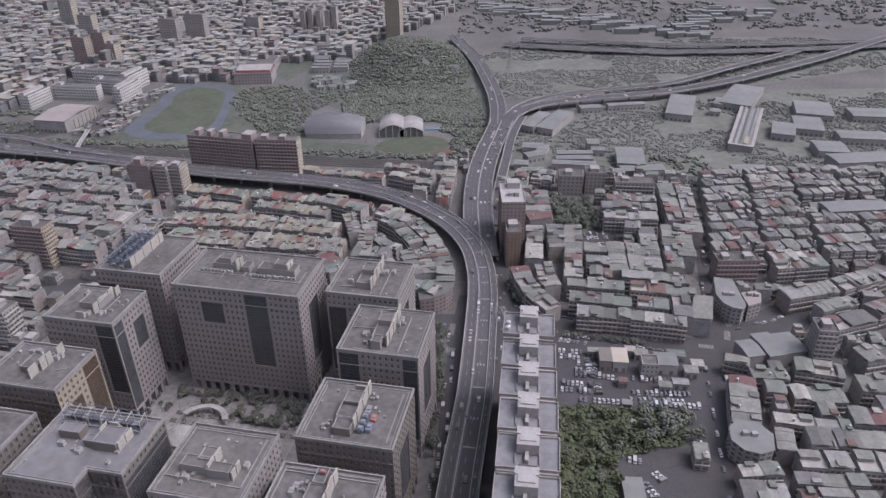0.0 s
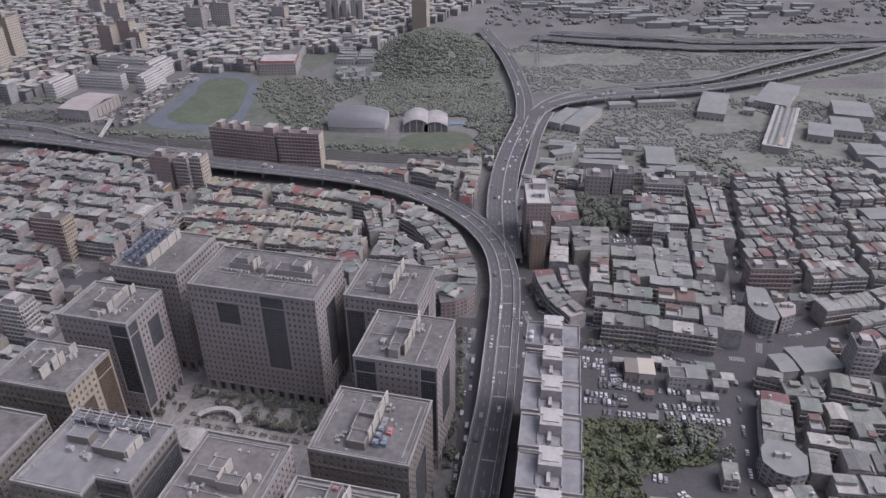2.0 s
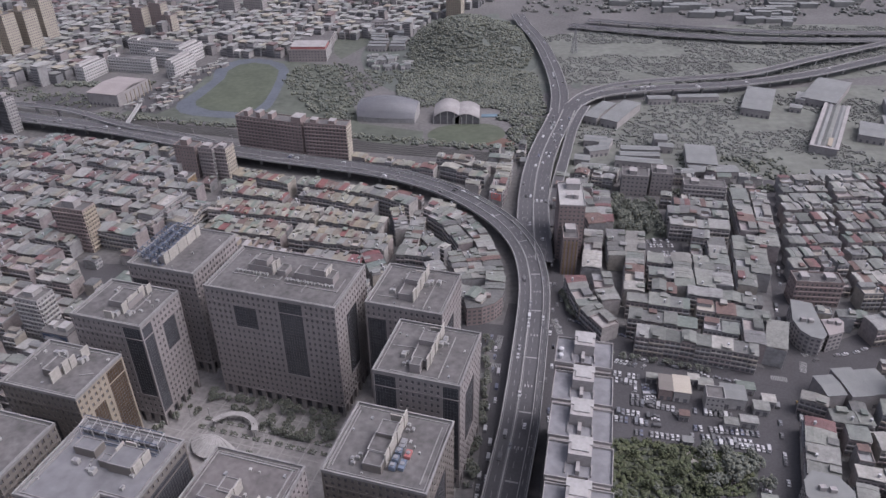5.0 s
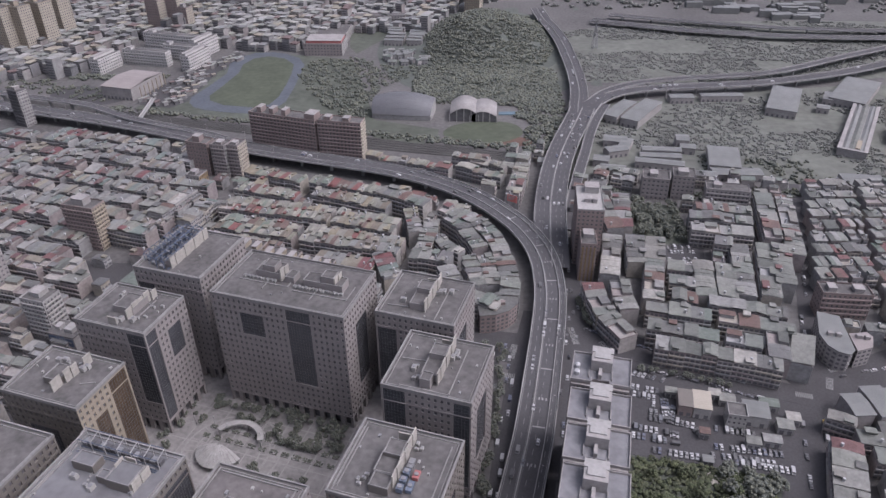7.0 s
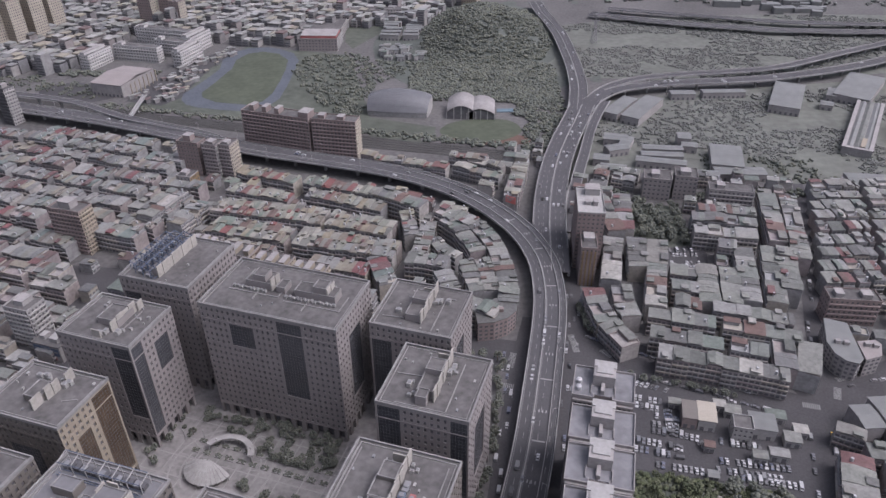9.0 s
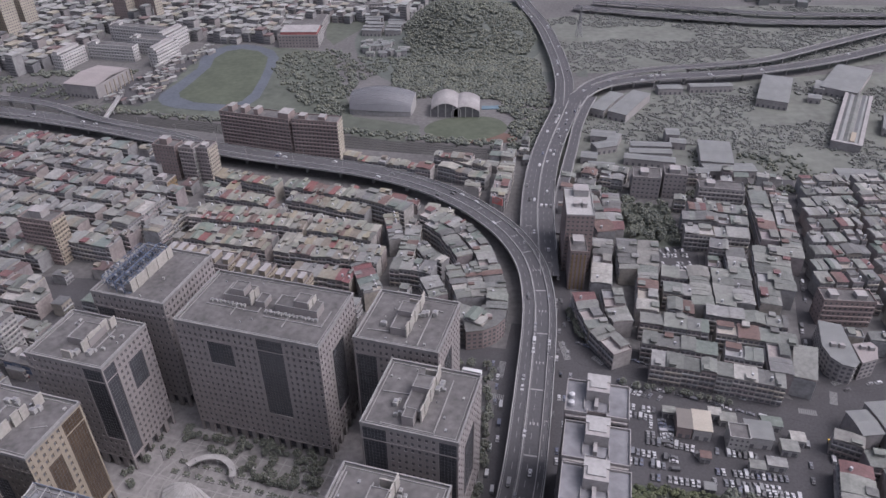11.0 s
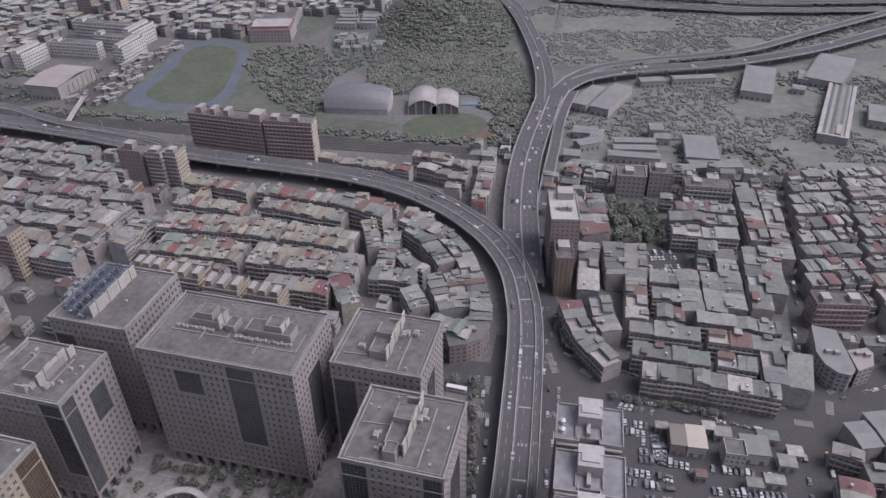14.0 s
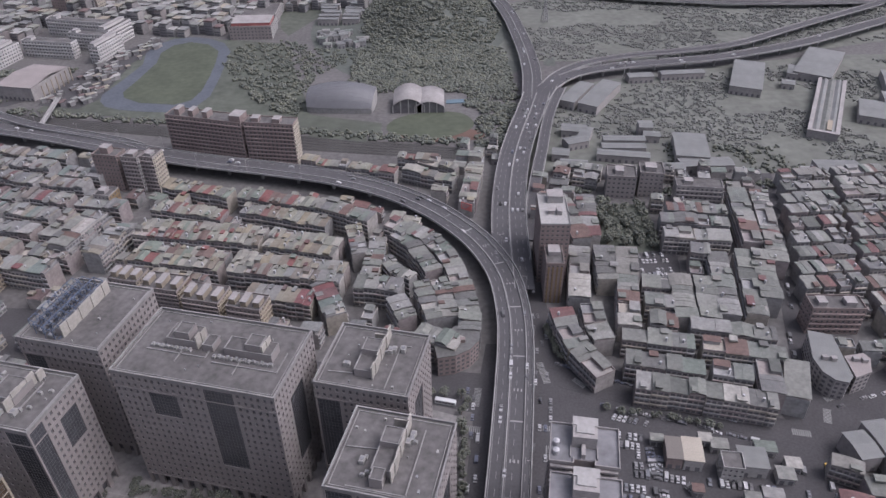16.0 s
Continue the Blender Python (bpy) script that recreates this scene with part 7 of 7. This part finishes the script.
def car_meshes():
    b = Mesh()
    extrude_profile(b, [(-2.2, 0.35), (2.2, 0.35), (2.25, 0.62), (2.1, 0.8), (1.1, 0.92), (-1.7, 0.95), (-2.2, 0.9)], 0.88)
    extrude_profile(b, [(-1.25, 1.42), (0.15, 1.42), (0.05, 1.48), (-1.15, 1.48)], 0.66)
    g = Mesh()
    extrude_profile(g, [(-1.75, 0.95), (1.0, 0.92), (0.2, 1.42), (-1.25, 1.42)], 0.84, 0.28)
    w = Mesh()
    n = 10
    for s in (0, 0.2):
        for i in range(n):
            a = 2 * math.pi * i / n
            w.v.append((0.33 * math.cos(a), s - 0.1, 0.33 * math.sin(a)))
    w.f.append(tuple(range(n)))
    w.f.append(tuple(range(2 * n - 1, n - 1, -1)))
    for i in range(n):
        j = (i + 1) % n
        w.f.append((i, n + i, n + j, j))
    v = Mesh()
    extrude_profile(v, [(-2.4, 0.4), (2.4, 0.4), (2.45, 1.0), (2.2, 1.15), (1.7, 2.0), (-2.4, 2.05)], 0.92)
    vg = Mesh()
    extrude_profile(vg, [(2.22, 1.17), (1.76, 1.94), (1.70, 1.94), (2.14, 1.17)], 0.80)
    for x0, x1 in ((-2.2, -0.9), (-0.7, 0.6), (0.8, 1.5)):
        vg.box(x0, x1, -0.94, 0.94, 1.25, 1.8)
    return (b.data("body", M_CAR), g.data("windows", M_GLASS), w.data("wheel", M_TYRE), v.data("body", M_CAR), vg.data("windows", M_GLASS), b.data("body", M_TAXI))


CB, CG, CW, VB, VG, TB = car_meshes()


FAR_CARS = Mesh()
far_car = Mesh()
extrude_profile(far_car, [(-2.2, 0.05), (2.2, 0.05), (2.25, 0.62), (1.1, 0.92), (0.2, 1.45), (-1.3, 1.45), (-1.8, 0.95), (-2.2, 0.9)], 0.88, 0.25)


def vehicle(x, y, z, turn, group):
    z = max(z, 0) if z > 5 else ground_z(x, y)
    t = cr.random()
    if y > 540:
        n = len(FAR_CARS.v)
        FAR_CARS.add(far_car, x, y, turn)
        FAR_CARS.v[n:] = [(a, b, c + z) for a, b, c in FAR_CARS.v[n:]]
        return
    if t < 0.8:
        b = root("car", "small compact car in a parking bay" if group == "parked cars" else "small passenger car on the road", "car", x, y, z, turn, group)
        part("body", CB, None, b)
        part("window_glass", CG, None, b)
        wx = 1.35
    elif t < 0.82:
        b = root("car", "small yellow taxi saloon car", "car", x, y, z, turn, group)
        part("body", TB, None, b)
        part("window_glass", CG, None, b)
        wx = 1.35
    else:
        b = root("van", "boxy pale delivery van with side windows", "van", x, y, z, turn, group)
        part("body", VB, None, b)
        part("window_glass", VG, None, b)
        wx = 1.5
    if y > 355:
        b.location.z -= 0.3
        return
    for px in (-wx, wx):
        for py in (-0.8, 0.8):
            o = part("wheel", CW, None, b)
            o.location = (px, py, 0.33)


def traffic(line, offs, count, group, seed):
    q = random.Random(seed)
    for i in range(count):
        k = q.randrange(2, len(line) - 3)
        o, back = q.choice(offs)
        L = offset_line(line[k - 1:k + 3], o)
        p, d = L[1], L[2] - L[1]
        vehicle(p.x, p.y, p.z + 0.02, math.degrees(math.atan2(d.y, d.x)) + (180 if back else 0), group)


traffic(MAIN_LINE[6:70], ((-6.3, True), (-2.4, True), (2.8, False), (6.4, False)), 34, "expressway cars", 1)
traffic(MAIN_LINE[60:], ((-6.3, True), (-2.4, True), (2.8, False), (6.4, False)), 22, "expressway cars", 6)
traffic(STRAIGHT_LINE, ((-10, True), (-6.5, True), (-2.8, True), (2.8, False), (6.5, False), (10, False)), 36, "expressway cars", 2)
traffic(ARM_L_LINE, ((-6, True), (-2.4, True), (2.8, False), (6, False)), 14, "expressway cars", 3)
traffic(ARM_R_LINE[:60], ((-4.5, False), (0, False), (4.5, False)), 12, "expressway cars", 4)
traffic(FRONT, ((-4, False), (-1, False), (2, False), (4.6, False)), 30, "street cars", 5)
for i in range(34):
    a = cr.random()
    vehicle(-9 + 17 * a + cr.choice((2.5, 6.0, 9.5)), 215 + 190 * a, 0.16, 84, "street cars")
for x0, y0, x1, y1, n in ((150, 205, 184, 352, 22), (60, 424, 150, 380, 20), (80, 392, 160, 366, 14), (200, 398, 245, 560, 14), (206, 388, 330, 436, 14), (-200, 434, -10, 404, 16), (138, 205, 172, 352, 14), (214, 470, 250, 620, 16), (190, 392, 204, 452, 8), (262, 404, 420, 456, 20)):
    for i in range(n):
        a = (i + cr.random()) / n
        vehicle(x0 + (x1 - x0) * a, y0 + (y1 - y0) * a + cr.uniform(-1.2, 1.2), 0.18, math.degrees(math.atan2(y1 - y0, x1 - x0)), "street cars")


def parked(x0, y0, x1, y1, step=2.7, turn=90, skip=0.15):
    L = math.hypot(x1 - x0, y1 - y0)
    a = math.degrees(math.atan2(y1 - y0, x1 - x0))
    for i in range(int(L / step) + 1):
        if cr.random() > skip:
            t = i * step / L
            vehicle(x0 + (x1 - x0) * t, y0 + (y1 - y0) * t, 0.17, a + turn + cr.choice((0, 180)) + cr.uniform(-3, 3), "parked cars")


for r in ((81, 340, 97, 337), (79, 334, 96, 331), (100, 362, 99, 345, 2.6), (91, 359, 96, 358), (91, 352, 98, 351), (90, 347, 97, 346), (103, 357, 100, 344, 2.6), (101, 337, 100, 329, 2.6),
          (83, 325, 110, 321), (84, 372, 98, 369), (84, 366, 97, 363), (104, 345, 112, 343), (118, 323, 150, 319), (136, 357, 150, 353), (113, 340, 118, 334), (121, 329, 154, 326), (124, 342, 157, 337), (129, 319, 158, 315), (105, 276, 113, 274), (146, 288, 140, 268, 2.8)):
    parked(*r[:4], step=r[4] if len(r) > 4 else 2.7)
parked(116, 266, 120, 259, turn=80)
parked(108, 262, 112, 250, turn=80)
parked(84, 384, 104, 378, turn=70, skip=0.4)
for r in ((131, 526, 148, 528), (130, 520, 150, 521), (130, 510, 151, 511), (131, 505, 150, 505)):
    parked(*r, skip=0.35)

M_CAR_I = mat("distant_car_paint", (0.5, 0.5, 0.5), 0.3, 0.05, palette=CARC, spec=0.5, island=True)
solo("distant_cars", FAR_CARS, M_CAR_I, "small distant cars on the expressway", "cars", kind="stuff")

# a white bus at the crossing
bus = root("bus", "long white city bus on the cross street", "bus", -2, 393.5, 0.09, -14)
m = Mesh()
extrude_profile(m, [(-5.6, 0.4), (5.6, 0.4), (5.75, 1.2), (5.6, 3.0), (5.3, 3.15), (-5.5, 3.15), (-5.7, 2.9)], 1.25)
part("body", m, M_BUS, bus)
for s in (-1, 1):
    for k in range(6):
        m = Mesh()
        m.box(-5.0 + 1.7 * k, -3.6 + 1.7 * k, min(s * 1.2, s * 1.27), max(s * 1.2, s * 1.27), 1.4, 2.5)
        part("window", m, M_GLASS, bus)
for x in (-3.6, 3.6):
    for y in (-1.05, 1.05):
        o = part("wheel", CW, None, bus)
        o.location, o.scale = (x, y, 0.45), (1.36, 1.36, 1.36)
for x0, y0, x1, y1, n in ((84, 388, 142, 374, 12), (58, 452, 64, 424, 7), (-30, 402, 10, 396, 6), (176, 300, 168, 262, 8), (46, 470, 52, 520, 8)):
    for i in range(n):
        a = (i + tr.random() * 0.6) / n
        tree(x0 + (x1 - x0) * a + tr.uniform(-1, 1), y0 + (y1 - y0) * a + tr.uniform(-1, 1), tr.uniform(0.6, 1.0))

# rubble heap on the vacant plot
rb = Mesh()
for i in range(70):
    x, y = cr.uniform(112, 136), cr.uniform(303, 313)
    rb.blob((x, y, 0.3 + 0.5 * cr.random()), cr.uniform(0.5, 1.6), cr, 0.5)
solo("rubble_heap", rb, M_RUBBLE, "pale heap of rubble and debris", "rubble", kind="stuff")

# lamp posts along the viaduct
lm = Mesh()
lm.cyl(0, 0, -0.2, 10, 0.13, 7, 0.08)
la = Mesh()
la.tube((0, 0, 9.9), (1.9, 0, 10.3), 0.07, 5)
lh = Mesh()
lh.box(1.7, 2.6, -0.16, 0.16, 10.2, 10.36)
LAMP = (("pole", lm.data("pole", M_AC)), ("arm", la.data("arm", M_AC)), ("lamp_head", lh.data("lamp_head", M_AC)))


def lamp_row(line, off, every, start=3):
    L = offset_line(line, off)
    run = every * 0.5
    for i in range(start, len(L) - 1):
        run += (L[i + 1] - L[i]).length
        if run > every:
            run = 0.0
            c = line[i] - L[i]
            b = root("street_lamp", "tall pale single-arm road lamp on the viaduct edge", "street lamp", L[i].x, L[i].y, L[i].z + 1.0, math.degrees(math.atan2(c.y, c.x)), "viaduct lamps")
            for n, me in LAMP:
                part(n, me, None, b)


lamp_row(MAIN_LINE, 10.25, 42)
lamp_row(MAIN_LINE[60:], -10.25, 42)
lamp_row(STRAIGHT_LINE, 12.5, 45, 6)

# power pylon and tall mast beside the expressway
def pylon(x, y, h):
    b = root("power_pylon", "pale steel lattice power pylon in the scrub", "pylon", x, y, 0, 15)
    for sx, sy in ((-1, -1), (1, -1), (1, 1), (-1, 1)):
        m = Mesh()
        m.tube((3.4 * sx, 3.4 * sy, 0), (0.7 * sx, 0.7 * sy, h * 0.72), 0.28)
        m.tube((0.7 * sx, 0.7 * sy, h * 0.72), (0.25 * sx, 0.25 * sy, h), 0.22)
        part("leg", m, M_STEEL, b)
    for k in range(7):
        za, zb = h * 0.1 * k, h * 0.1 * (k + 1)
        ra, rb = 3.4 - 2.7 * za / (h * 0.72), 3.4 - 2.7 * zb / (h * 0.72)
        m = Mesh()
        for i in range(4):
            (ax, ay), (bx, by) = ((-1, -1), (1, -1), (1, 1), (-1, 1))[i], ((1, -1), (1, 1), (-1, 1), (-1, -1))[i]
            m.tube((ra * ax, ra * ay, za), (rb * bx, rb * by, zb), 0.16)
            m.tube((rb * ax, rb * ay, zb), (rb * bx, rb * by, zb), 0.16)
        part("bracing", m, M_STEEL, b)
    for z, w in ((0.74, 6.0), (0.84, 5.0), (0.94, 4.0)):
        m = Mesh()
        m.tube((-w, 0, h * z), (w, 0, h * z), 0.25)
        part("cross_arm", m, M_STEEL, b)


pylon(124, 1027, 40)
mast = root("mast", "tall white steel mast beside the expressway ramp", "mast", 185, 841, 0)
m = Mesh()
m.cyl(0, 0, 0, 17, 0.5, 10, 0.3)
part("pole", m, M_WHITE, mast)
m = Mesh()
m.cyl(0, 0, 17, 18.4, 1.4, 12, 1.4)
part("lamp_ring", m, M_WHITE, mast)

# billboard at the tip of the wedge between the roads
bb = root("billboard", "red and white billboard on a house wall", "billboard", 14, 573, 0, -30)
m = Mesh()
m.box(-4.5, 4.5, -0.3, 0.0, 9.5, 15.5)
part("panel", m, M_SIGN, bb)
for k, z in enumerate((14.2, 12.9, 11.6)):
    m = Mesh()
    m.box(-3.6, 3.4 - k * 1.4, -0.34, -0.303, z - 0.35, z + 0.35)
    part("text_bar", m, M_WHITE, bb)
for x in (-3.5, 3.5):
    m = Mesh()
    m.box(x - 0.2, x + 0.2, 0.003, 0.4, 0, 15)
    part("post", m, M_STEEL, bb)
